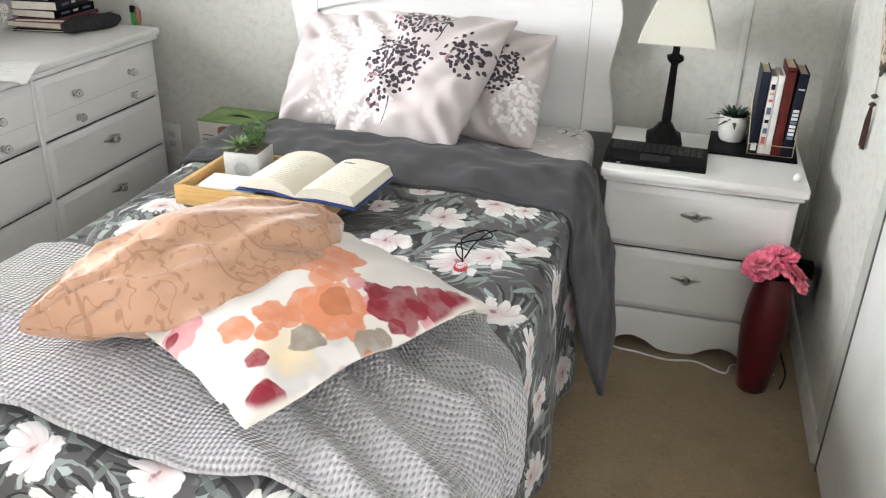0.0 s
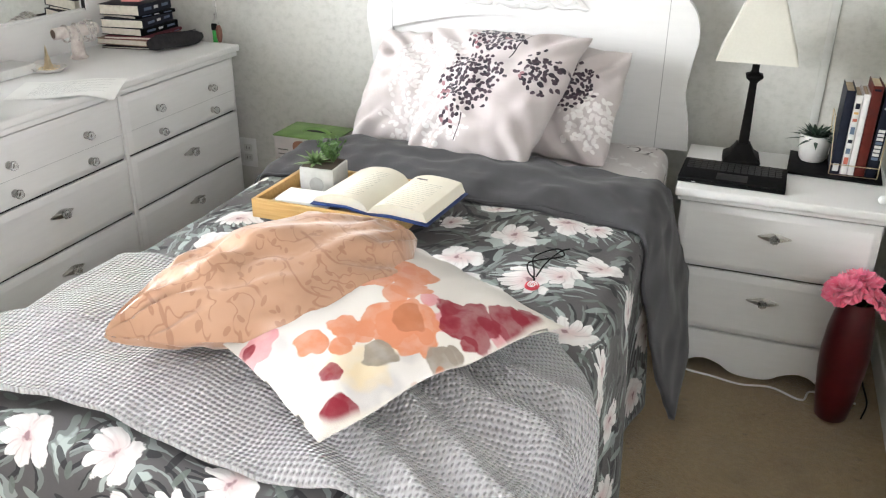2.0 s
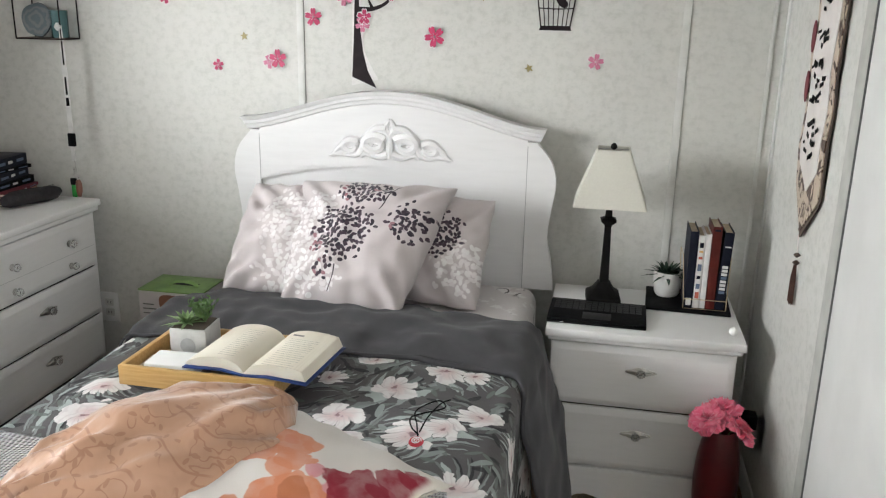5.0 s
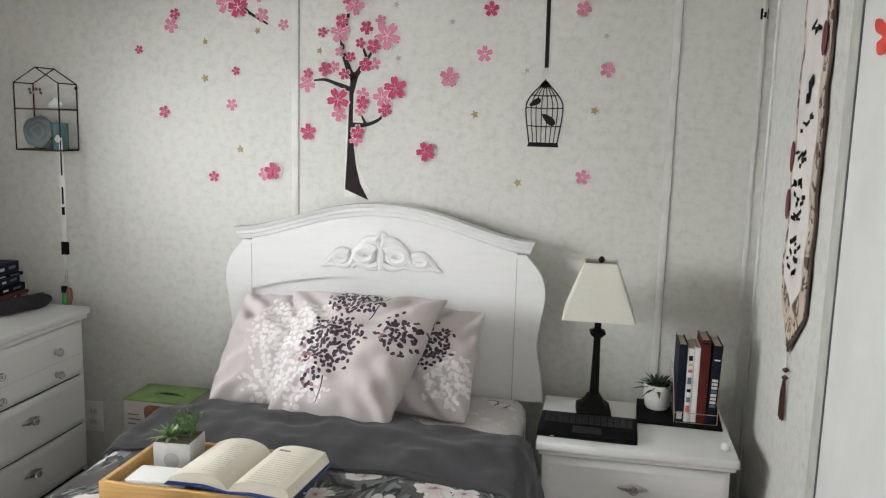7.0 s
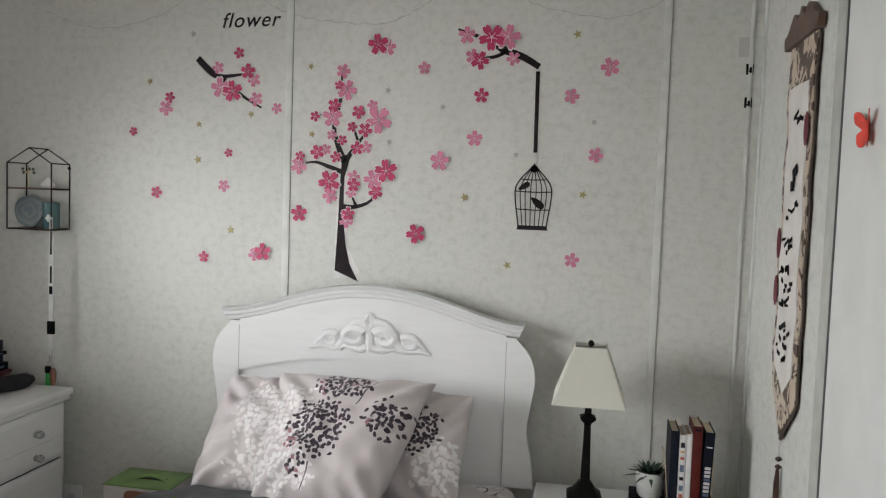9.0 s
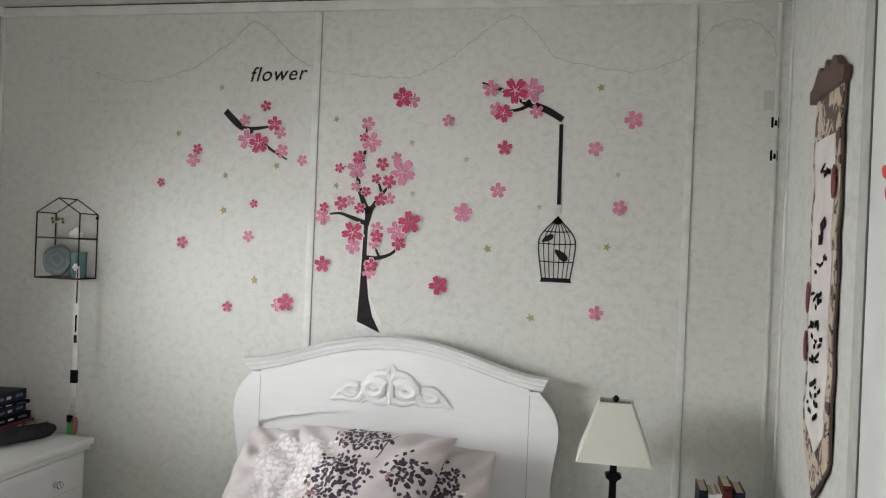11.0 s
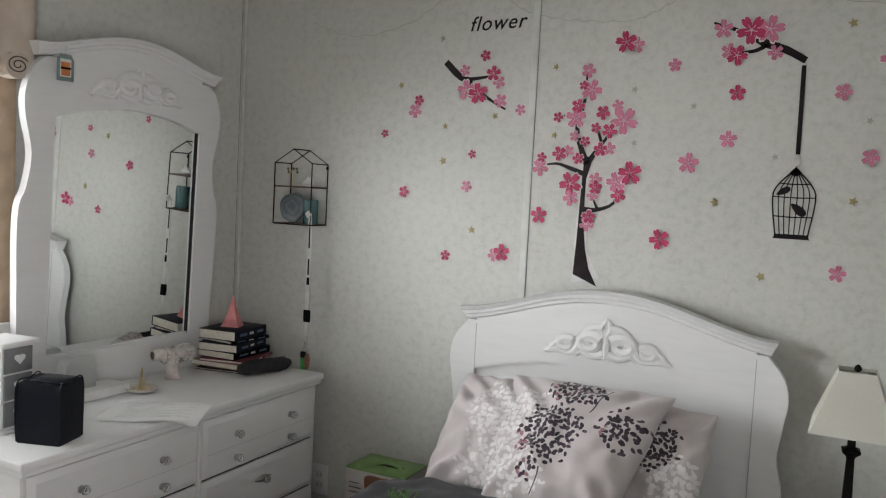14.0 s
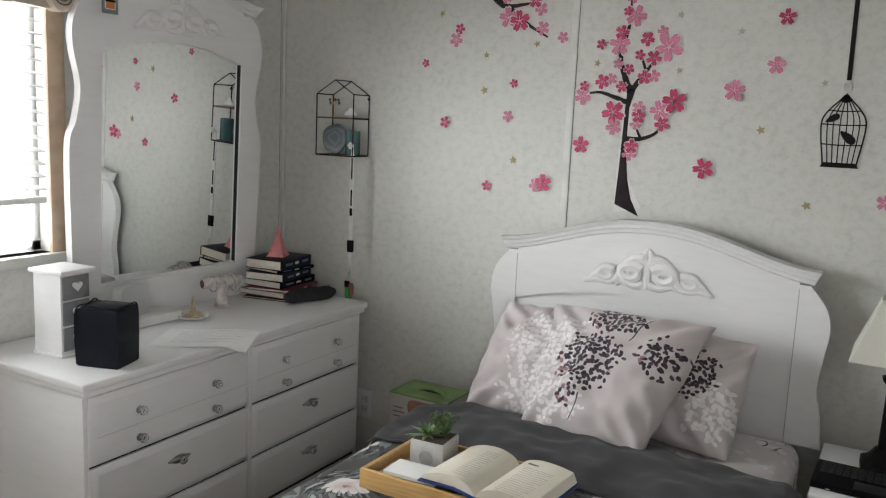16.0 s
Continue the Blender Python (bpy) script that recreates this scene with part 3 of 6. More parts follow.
comforter = thing("comforter", pose(0, 0, 0), "dark grey comforter with pale flowers, its top edge turned back", "comforter")
thicken(part("floral_cover", cloth(-0.99, 1.0, 0.72, 2.43, 190, 165, lambda u, v: drape(u, v)), duvet, comforter, "grey cotton printed with pale pink and white flowers"), 0.012)
hem = [drape(u, 0.835, 0.012) for u in (-0.62 + 1.24 * k / 90 for k in range(91))]
part("piping", tube(hem, 0.004, 6), grey_cotton, comforter)


def fold_back(u, v):
    t = max(0.0, min(1.0, (v - 0.47) / 0.36))
    hang = max(0.0, u - HALF - 0.03)
    roll = 0.010 * noise.noise((u * 7, v * 10, 3.0)) + 0.007 * noise.noise((u * 18, v * 14, 5.0)) + 0.026 * math.sin(t * math.pi) ** 0.45
    wob = 0.02 * noise.noise((u * 6, 0.3, 2.2)) + 0.04 * max(0.0, u) - 0.012 * abs(u) + 0.17 * math.sin(min(1.0, hang / 0.42) * 2.2)
    p = drape(u - hang * (0.08 + 0.3 * (1 - t)), v + wob * t, 0.006 + roll, 0.05 + 0.3 * min(1.0, hang / 0.2), 0.4)
    return p


thicken(part("turned_edge", cloth(-0.8, 0.955, 0.47, 0.83, 170, 44, fold_back), grey_cotton, comforter, "plain dark grey turned-back edge"), 0.016)

# knitted throw across the foot
throw_mat = Look("knit_throw", 0.95, spec=0.15, sheen=0.4, coords="UV")
tx, ty, _ = throw_mat.xyz()
kx, ky = tx * 640.0, ty * 640.0
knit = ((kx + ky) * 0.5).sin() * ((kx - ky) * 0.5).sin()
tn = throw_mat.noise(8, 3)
# the dark of the knit's small holes is put into the colour
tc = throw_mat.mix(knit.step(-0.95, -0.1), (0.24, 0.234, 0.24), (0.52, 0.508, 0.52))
throw_mat.base(throw_mat.mix(tn.step(0.4, 0.75) * 0.35, tc, (0.4, 0.395, 0.4)))
throw_mat.bump(knit, 0.9, 0.005)
throw_mat = throw_mat.mat


def smooth(a, b, x):
    q = max(0.0, min(1.0, (x - a) / (b - a)))
    return q * q * (3 - 2 * q)


def throw_place(u, v):
    # its end lies askew, so that it hangs lower over the side towards the foot
    if u > 0:
        u *= (0.45 + 0.24 * smooth(1.40, 1.68, v)) / 0.7
    v += 0.02 * math.sin(u * 5.0) - 0.03 * u
    slack = smooth(0.0, 0.3, u) * smooth(1.42, 1.6, v)
    along = 0.75 * (v - 1.45) - 0.55 * (u - 0.2)
    lift = 0.022 + 0.010 * noise.noise((u * 4, v * 6, 9.0)) + slack * (0.013 * math.sin(along * 62 + 3 * noise.noise((u * 4, v * 4, 2.0))) + 0.008 * noise.noise((along * 26, u * 5, 1.0)))
    lift += 0.016 * smooth(1.655, 1.672, v + 0.1 * u) * smooth(0.1, -0.1, u)
    p = drape(u, v, lift, 0.16, 1.2)
    return p


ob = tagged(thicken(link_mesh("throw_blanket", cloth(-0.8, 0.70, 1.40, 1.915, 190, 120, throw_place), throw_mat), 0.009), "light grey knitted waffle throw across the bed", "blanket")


# ---- pillows ----
def pillow_mesh(w, h, thick, seed, n=50, sag=0.0, pinch=0.07, power=0.42, shear=0.0, crease=0.4, lens=0.0, taper=0.0, under=1.0, droop=0.0):
    bm = bmesh.new()
    sides = []
    for s in (1, -1):
        grid = []
        for j in range(n + 1):
            row = []
            for i in range(n + 1):
                u, v = 2 * i / n - 1, 2 * j / n - 1
                u, v = math.sin(u * math.pi / 2), math.sin(v * math.pi / 2)
                e = max(0.0, (1 - u * u) * (1 - v * v))
                x = w / 2 * u * (1 - pinch * (1 - v * v) * u * u)
                y = h / 2 * v * (1 - pinch * (1 - u * u) * v * v)
                if lens:
                    # drawn to a point at one end, blunt with an ear at the other
                    y *= 1 - abs(u) ** 1.35 if u < 0 else max(0.06 * (1 - u), 1 - abs(u) ** 3.2)
                x *= 1 + taper * v
                z = thick / 2 * e**power * (1 if s > 0 else under)
                z += e**0.3 * (0.010 * noise.noise((u * 1.8 + seed, v * 1.8, s * 3.0)) + 0.006 * noise.noise((u * 5 + seed, v * 5, s)))
                ridge = (1 - e) * 0.0012 * math.sin(u * 22 + seed) * math.sin(v * 19)
                # tension creases that run in from the corners
                reach = max(0.0, abs(u) + abs(v) - 0.75)
                z += crease * e**0.35 * 0.012 * reach * math.sin(14 * (abs(u) - abs(v)) + seed) + crease * e**0.4 * 0.012 * noise.noise((u * 3.1 - v * 1.2 + seed, v * 3.4 + u, 2.0 + s))
                x += shear * y + 0.008 * noise.noise((v * 2.3, seed, 0.0)) * abs(u)
                y += 0.008 * noise.noise((u * 2.3, seed, 5.0)) * abs(v)
                row.append(bm.verts.new((x, y - sag * e, s * z + ridge - droop * u * u * v * v)))
            grid.append(row)
        sides.append(grid)
        for a, b in zip(grid, grid[1:]):
            for k in range(n):
                bm.faces.new((a[k], a[k + 1], b[k + 1], b[k]))
    bmesh.ops.remove_doubles(bm, verts=bm.verts, dist=0.0012)
    return bm


def blossom_print(name, seed, darks, whites, stems=(), ground=(0.55, 0.5, 0.495)):
    """Mauve-grey cotton with clumps of white and dark petals."""
    m = Look(name, 0.8, spec=0.2, sheen=0.3)
    x, y, z = m.xyz()
    colour = m.mix(m.noise(7, 3).step(0.3, 0.7), ground, tuple(0.93 * c for c in ground))

    def petals(colour, spots, scale, tone, tone2, off):
        warp = m.noise(20, 2) * 0.9
        at = m.vec(x * scale + off + warp, y * scale + off)
        d, lx, ly, r = m.cells(at, 0.9)
        a = r[0] * 6.28
        p = lx * a.cos() + ly * a.sin()
        q = ly * a.cos() - lx * a.sin()
        leaf = (p * p * 4.6 + q * q * 11.0).step(1.0, 0.88)
        # the petal belongs to a clump by where its own middle lies
        mx, my = x - lx / scale, y - ly / scale
        where = None
        for cx, cy, rad in spots:
            dist = ((mx - cx) ** 2.0 + (my - cy) ** 2.0) ** 0.5 + (r[2] - 0.5) * 0.045
            here = dist.step(rad + 0.001, rad - 0.001)
            where = here if where is None else where.most(here)
        return m.mix(leaf * where, colour, m.mix(r[1].step(0.4, 0.6), tone, tone2))

    colour = petals(colour, whites, 56.0, (0.74, 0.71, 0.7), (0.66, 0.62, 0.615), seed)
    colour = petals(colour, whites, 48.0, (0.75, 0.73, 0.72), (0.7, 0.66, 0.655), seed + 7)
    colour = petals(colour, darks, 58.0, (0.045, 0.037, 0.048), (0.075, 0.055, 0.07), seed + 3)
    colour = petals(colour, darks, 66.0, (0.035, 0.03, 0.04), (0.06, 0.04, 0.055), seed + 5)
    colour = petals(colour, [(cx - 0.8 * rad, cy - 0.5 * rad, 0.26 * rad) for cx, cy, rad in darks], 62.0, (0.26, 0.12, 0.14), (0.32, 0.17, 0.19), seed + 9)
    for x0, y0, x1, y1 in stems:
        slope = (x1 - x0) / (y1 - y0)
        off_line = (x - ((y - y0) * slope + x0) - (y * 30.0).sin() * 0.006).mag()
        colour = m.mix(off_line.step(0.0022, 0.0014) * y.step(y1 - 0.003, y1) * y.step(y0 + 0.003, y0), colour, (0.05, 0.04, 0.05))
    m.base(colour)
    m.bump(m.noise(700, 2) * 0.3 + m.noise(9, 4) * 3.0 + m.noise(22, 3, distort=0.6) * 1.2, 0.4, 0.005)
    return m.mat


def stand(cx, cy, cz, lean, yaw, roll=0.0):
    """Pose of a pillow whose plane leans back: its local y points up."""
    return Matrix.Translation((cx, cy, cz)) @ Euler((0, 0, radians(yaw))).to_matrix().to_4x4() @ Euler((radians(90 - lean), 0, 0)).to_matrix().to_4x4() @ Euler((0, 0, radians(roll))).to_matrix().to_4x4()


mid_print = blossom_print("pillow_print_middle", 2.0, [(-0.03, 0.01, 0.08), (0.0, 0.16, 0.055), (0.16, 0.06, 0.05), (0.06, 0.165, 0.04), (-0.07, -0.1, 0.022)], [(-0.13, 0.06, 0.085), (-0.15, -0.09, 0.08), (-0.07, -0.13, 0.05)], [(0.12, 0.17, 0.06, 0.09), (-0.03, -0.1, -0.05, -0.17)])
left_print = blossom_print("pillow_print_left", 12.0, [(-0.3, 0.3, 0.01)], [(0.03, 0.03, 0.12), (0.0, -0.12, 0.08)], [(0.1, 0.13, 0.07, -0.12)])
right_print = blossom_print("pillow_print_right", 22.0, [(0.05, 0.03, 0.062), (-0.05, 0.02, 0.05)], [(0.13, -0.06, 0.075)])
solid("pillow", pillow_mesh(0.375, 0.345, 0.15, 5.0, pinch=0.02, power=0.42, crease=2.0), right_print, stand(0.482, -0.285, 0.705, 32, -4, -2), "mauve-grey pillow with dark purple blossom print", "pillow", "bed pillows")
solid("pillow", pillow_mesh(0.36, 0.36, 0.17, 9.0, pinch=0.0, power=0.42, crease=2.4, taper=-0.1), left_print, stand(0.085, -0.345, 0.715, 38, 8, -3), "mauve-grey pillow with white blossom print, squashed", "pillow", "bed pillows")
solid("pillow", pillow_mesh(0.425, 0.415, 0.18, 1.0, pinch=0.03, power=0.42, crease=2.2, taper=0.15, shear=0.1), mid_print, stand(0.303, -0.4, 0.73, 40, -3, 1), "large mauve-grey pillow with dark and white blossoms", "pillow", "bed pillows")

satin = Look("satin_damask", 0.36, spec=0.6, sheen=0.4)
vx, vy, vz = satin.xyz()
sway = vx * 0.8 + vy * 0.6 + ((vy * 0.8 - vx * 0.6) * 42.0).sin() * 0.018 + (satin.noise(7, 2) - 0.5) * 0.05
row = (sway * 13.0).op("FRACT") - 0.5
vine = row.mag().step(0.045, 0.02) * satin.noise(11, 1, at=satin.scaled(1, 1, 0.3)).step(0.4, 0.46)
curl = (satin.noise(30, 1, at=satin.scaled(1, 1, 0.3)) - 0.5).mag().step(0.022, 0.008) * satin.noise(13, 1).step(0.44, 0.5)
sd, slx, sly, sr = satin.cells(satin.vec(vx * 48.0 + satin.noise(9, 2) * 2.0, vy * 48.0), 0.9)
sa = sr[0] * 6.28
sp, sq = slx * sa.cos() + sly * sa.sin(), sly * sa.cos() - slx * sa.sin()
leafy = (sp * sp * 7.0 + sq * sq * 34.0).step(1.0, 0.7) * sr[1].step(0.6, 0.62) * 0.9
thread = satin.noise(900, 1, at=satin.scaled(1, 0.1, 1))
satin.base(satin.mix(vine.most(curl).most(leafy) * 0.52, satin.mix(satin.noise(5, 3).step(0.3, 0.7), (0.47, 0.275, 0.175), (0.4, 0.23, 0.145)), (0.24, 0.095, 0.05)))
satin.bump(satin.noise(6, 2, distort=0.4) * 4.0 + satin.noise(17, 2, distort=0.4) * 1.2 + thread * 0.03, 0.65, 0.008)
satin = satin.mat

water = Look("watercolour_print", 0.75, spec=0.2, sheen=0.2)
qx, qy, qz = water.xyz()
wx, wy = qx + (water.noise(18, 2) - 0.5) * 0.03, qy + (water.noise(21, 2, at=water.scaled(1, 1, 1, 1.0)) - 0.5) * 0.03
wcol = water.mix(water.noise(5, 2).step(0.35, 0.65), (0.7, 0.67, 0.64), (0.65, 0.62, 0.58))
crimson_dye, orange_dye, taupe_dye, yellow_dye, pink_dye, mist_dye, rust_dye = (0.24, 0.014, 0.03), (0.58, 0.22, 0.115), (0.27, 0.23, 0.19), (0.72, 0.58, 0.36), (0.6, 0.27, 0.29), (0.5, 0.48, 0.49), (0.42, 0.15, 0.07)
blots = [
    (mist_dye, [(-0.047, -0.176, 0.022), (-0.189, -0.115, 0.018), (-0.143, -0.204, 0.03), (-0.104, -0.211, 0.02), (-0.162, -0.222, 0.013), (-0.216, -0.171, 0.012), (-0.195, -0.046, 0.024)]),
    (yellow_dye, [(-0.134, -0.155, 0.037), (-0.122, -0.183, 0.027), (-0.067, -0.157, 0.018)]),
    (pink_dye, [(0.113, -0.21, 0.023), (0.044, -0.162, 0.02), (0.047, -0.116, 0.015), (-0.213, -0.011, 0.027), (0.078, -0.02, 0.015)]),
    (orange_dye, [(0.075, -0.025, 0.032), (0.01, -0.02, 0.03), (-0.042, -0.117, 0.036), (-0.013, -0.142, 0.042), (-0.003, -0.169, 0.017), (0.042, -0.074, 0.027), (0.008, -0.076, 0.022), (-0.093, -0.098, 0.03), (-0.162, -0.082, 0.025), (-0.132, -0.117, 0.019), (0.098, -0.054, 0.015)]),
    (taupe_dye, [(-0.09, -0.16, 0.023), (-0.007, -0.215, 0.025), (0.02, -0.215, 0.015)]),
    (rust_dye, [(-0.006, -0.127, 0.025), (-0.073, -0.231, 0.012), (-0.023, -0.229, 0.013)]),
    (crimson_dye, [(0.198, -0.205, 0.028), (-0.205, -0.208, 0.02), (0.083, -0.176, 0.04), (0.069, -0.144, 0.014), (0.05, -0.207, 0.012), (0.103, -0.19, 0.014), (0.155, -0.205, 0.033), (0.181, -0.234, 0.014), (-0.17, -0.154, 0.017), (-0.194, -0.212, 0.023), (-0.232, -0.229, 0.017), (-0.222, -0.003, 0.013)]),
]
edge_noise = water.noise(26, 2)
wash = water.noise(34, 3)
for turn, (dye, spots) in enumerate(blots):
    for cx, cy, rad in spots:
        ax, ay = wx - cx, wy - cy
        lobe = (ay.op("ARCTAN2", ax) * 2.5 + turn * 1.3 + cx * 40.0).cos().mag() * rad * (0.25 if rad > 0.025 else 0.06)
        dist = (ax * ax + ay * ay) ** 0.5 + (edge_noise - 0.5) * rad * 0.8 - lobe
        soft = 0.014 if dye in (yellow_dye, mist_dye) else 0.0035
        wcol = water.mix(dist.step(rad * 1.12, rad * 1.12 - soft) * (wash.step(0.3, 0.7) * 0.2 + (0.45 if soft > 0.01 else 0.8)), wcol, dye)
wcol = water.mix(qz.step(0.004, -0.004), wcol, (0.66, 0.62, 0.56))
water.base(wcol)
water.bump(water.noise(600, 2) * 0.4 + water.noise(7, 3) * 2.0, 0.3, 0.004)
water = water.mat
solid("throw_cushion", pillow_mesh(0.49, 0.47, 0.14, 14.0, n=44, pinch=0.05, power=0.8, under=0.75, droop=0.012), water, pose(0.461, -1.558, 0.645, 0, 0, 61), "cream throw cushion with red and orange watercolour blots", "cushion", "throw cushions")
solid("throw_cushion", pillow_mesh(0.56, 0.34, 0.17, 31.0, n=44, pinch=0.0, power=0.6, crease=1.8, lens=1.0, under=0.6), satin, pose(0.296, -1.58, 0.68, 5, -5, 50), "peach satin throw cushion with vine pattern", "cushion", "throw cushions")

# ---- nightstand ----

def raised_front(w, h, d):
    """A drawer front in the x-z plane with a sloped raised field, facing -y."""
    bm = bmesh.new()
    rings = []
    for inset, depth in ((0.0, 0.0), (0.0, -d * 0.45), (0.004, -d * 0.6), (0.018, -d), (0.022, -d)):
        rings.append([bm.verts.new((sx * (w / 2 - inset), depth, sz * (h / 2 - inset))) for sx, sz in ((-1, -1), (1, -1), (1, 1), (-1, 1))])
    for a, b in zip(rings, rings[1:]):
        for k in range(4):
            bm.faces.new((a[k], a[(k + 1) % 4], b[(k + 1) % 4], b[k]))
    bm.faces.new(rings[-1])
    bm.faces.new(rings[0][::-1])
    return bm


def leaf_plate(w, h):
    """A pointed ornamental backplate facing -y."""
    pts = [(w / 2 * math.cos(a) * (1 + 0.12 * math.cos(4 * a)), h / 2 * math.sin(a) * (0.75 + 0.25 * math.cos(2 * a) ** 2)) for a in (2 * math.pi * k / 28 for k in range(28))]
    bm = prism(pts, -0.003, 0.0, bevel=0.0008)
    for s in (-1, 1):
        tube([(s * 0.008, -0.0035, 0), (s * w * 0.27, -0.004, h * 0.1), (s * w * 0.45, -0.003, 0)], [0.0035, 0.003, 0.001], 6, bm)
    return bm


def glass_knob(r):
    return lathe([(r * 0.45, 0.0), (r * 0.4, r * 0.5), (r * 0.95, r * 0.9), (r, r * 1.2), (r * 0.75, r * 1.6), (r * 0.3, r * 1.7)], 8)


ns = thing("nightstand", pose(1.137, -0.09, 0), "white two-drawer nightstand with scalloped base and crystal pulls", "nightstand")
bm = bmesh.new()
box(bm, -0.252, -0.236, -0.37, 0.0, 0, 0.53, 0.001)
box(bm, 0.236, 0.252, -0.37, 0.0, 0, 0.53, 0.001)
box(bm, -0.236, 0.236, -0.012, 0.0, 0.03, 0.53)
box(bm, -0.236, 0.236, -0.36, -0.012, 0.12, 0.135)
part("body", bm, white_wood, ns)
bm = bmesh.new()
box(bm, -0.268, 0.268, -0.408, 0.0, 0.538, 0.562, 0.004, 3)
box(bm, -0.26, 0.26, -0.398, 0.0, 0.524, 0.538, 0.003)
part("top", bm, white_wood, ns)
for zc, h in ((0.424, 0.185), (0.231, 0.187)):
    d = part("drawer", raised_front(0.5, h, 0.018), white_wood, ns, at=pose(0, -0.372, zc))
    part("backplate", leaf_plate(0.078, 0.026), chrome, d, "tarnished silver leaf backplate", at=pose(0, -0.018, 0.024))
    part("knob", glass_knob(0.013), clear, d, "clear crystal knob", at=pose(0, -0.021, 0.024, 90))
part("gap", boxed(-0.236, 0.236, -0.366, -0.34, 0.13, 0.53), dark_gap, ns)
curve = spline([(-0.252, 0.0), (-0.2, 0.0), (-0.185, 0.02), (-0.14, 0.045), (-0.09, 0.035), (-0.05, 0.012), (0, 0.006), (0.05, 0.012), (0.09, 0.035), (0.14, 0.045), (0.185, 0.02), (0.2, 0.0), (0.252, 0.0)], 5)
part("skirt", prism([(p[0], p[1]) for p in curve] + [(0.252, 0.132), (-0.252, 0.132)], -0.386, -0.372, bevel=0.002), white_wood, ns, "white scalloped skirt board")

# lamp
lamp = thing("table_lamp", pose(1.02, -0.235, 0.5625), "black candlestick table lamp with cream square shade", "lamp")


def square_lathe(rows):
    bm = bmesh.new()
    rings = [[bm.verts.new((sx * r, sy * r, z)) for sx, sy in ((-1, -1), (1, -1), (1, 1), (-1, 1))] for r, z in rows]
    for a, b in zip(rings, rings[1:]):
        for k in range(4):
            bm.faces.new((a[k], a[(k + 1) % 4], b[(k + 1) % 4], b[k]))
    bm.faces.new(rings[0][::-1])
    bm.faces.new(rings[-1])
    bmesh.ops.bevel(bm, geom=list(bm.edges), offset=0.0012, segments=1, affect="EDGES")
    return bm


part("base", square_lathe([(0.05, 0), (0.05, 0.022), (0.047, 0.026), (0.034, 0.036), (0.025, 0.05), (0.018, 0.064)]), black_iron, lamp, at=pose(0, 0, 0, 0, 0, 4))
part("stem", square_lathe([(0.0135, 0.062), (0.0105, 0.18), (0.0095, 0.235), (0.011, 0.24), (0.022, 0.252), (0.023, 0.258), (0.011, 0.264), (0.0095, 0.27), (0.009, 0.35)]), black_iron, lamp, at=pose(0, 0, 0, 0, 0, 4))
part("harp", tube([(0, 0, 0.34), (0, 0, 0.482)], 0.003, 6), chrome, lamp)
linen = Look("shade_linen", 0.85, spec=0.2)
linen.base(linen.mix(linen.noise(160, 2).step(0.3, 0.7), (0.69, 0.675, 0.6), (0.665, 0.65, 0.575)))
linen.bsdf.inputs["Transmission Weight"].default_value = 0.12
linen.bump(linen.noise(300, 2), 0.2, 0.001)
bm = bmesh.new()
rings = []
for r, z in ((0.106, 0.308), (0.1055, 0.312), (0.048, 0.464), (0.0475, 0.468), (0.045, 0.468), (0.103, 0.308)):
    ring = []
    for k in range(4):
        a = math.pi / 4 + k * math.pi / 2
        c = 0.004
        x, y = r * math.sqrt(2) * math.cos(a), r * math.sqrt(2) * math.sin(a)
        nxt = a + math.pi / 2
        for q in (-1, 1):
            tang = (-math.sin(a), math.cos(a))
            ring.append(bm.verts.new((x * (1 - 0.04) + q * c * 0.5 * tang[0], y * (1 - 0.04) + q * c * 0.5 * tang[1], z)))
    rings.append(ring)
for a, b in zip(rings, [*rings[1:], rings[0]]):
    for k in range(8):
        bm.faces.new((a[k], a[(k + 1) % 8], b[(k + 1) % 8], b[k]))
part("shade", bm, linen.mat, lamp, "cream linen square shade", at=pose(0, 0, 0, 0, 0, 0))
part("spider", boxed(-0.045, 0.045, -0.0015, 0.0015, 0.464, 0.4665), chrome, lamp, at=pose(0, 0, 0, 0, 0, 4))
part("finial", lathe([(0.004, 0.464), (0.01, 0.47), (0.008, 0.478), (0.003, 0.483)], 10), black_iron, lamp)

# ---- dresser ----
dresser = thing("dresser", pose(-0.745, -0.725, 0), "white six-drawer wooden dresser with crystal knobs", "dresser")
bm = bmesh.new()
box(bm, -0.47, -0.012, -0.606, -0.59, 0, 0.705, 0.001)
box(bm, -0.47, -0.012, 0.59, 0.606, 0, 0.705, 0.001)
box(bm, -0.47, -0.46, -0.59, 0.59, 0.0, 0.705)
box(bm, -0.46, -0.02, -0.01, 0.01, 0.1, 0.705)
part("body", bm, white_wood, dresser)
part("gap", boxed(-0.06, -0.016, -0.588, 0.588, 0.1, 0.704), dark_gap, dresser)
bm = bmesh.new()
box(bm, -0.485, 0.014, -0.622, 0.622, 0.722, 0.745, 0.005, 3)
box(bm, -0.485, 0.006, -0.614, 0.614, 0.705, 0.722, 0.003)
part("top", bm, white_wood, dresser)
part("plinth", boxed(-0.03, -0.012, -0.59, 0.59, 0.0, 0.145, 0.002), white_wood, dresser)
part("stile", boxed(-0.018, -0.002, -0.008, 0.008, 0.1, 0.704, 0.002), white_wood, dresser)
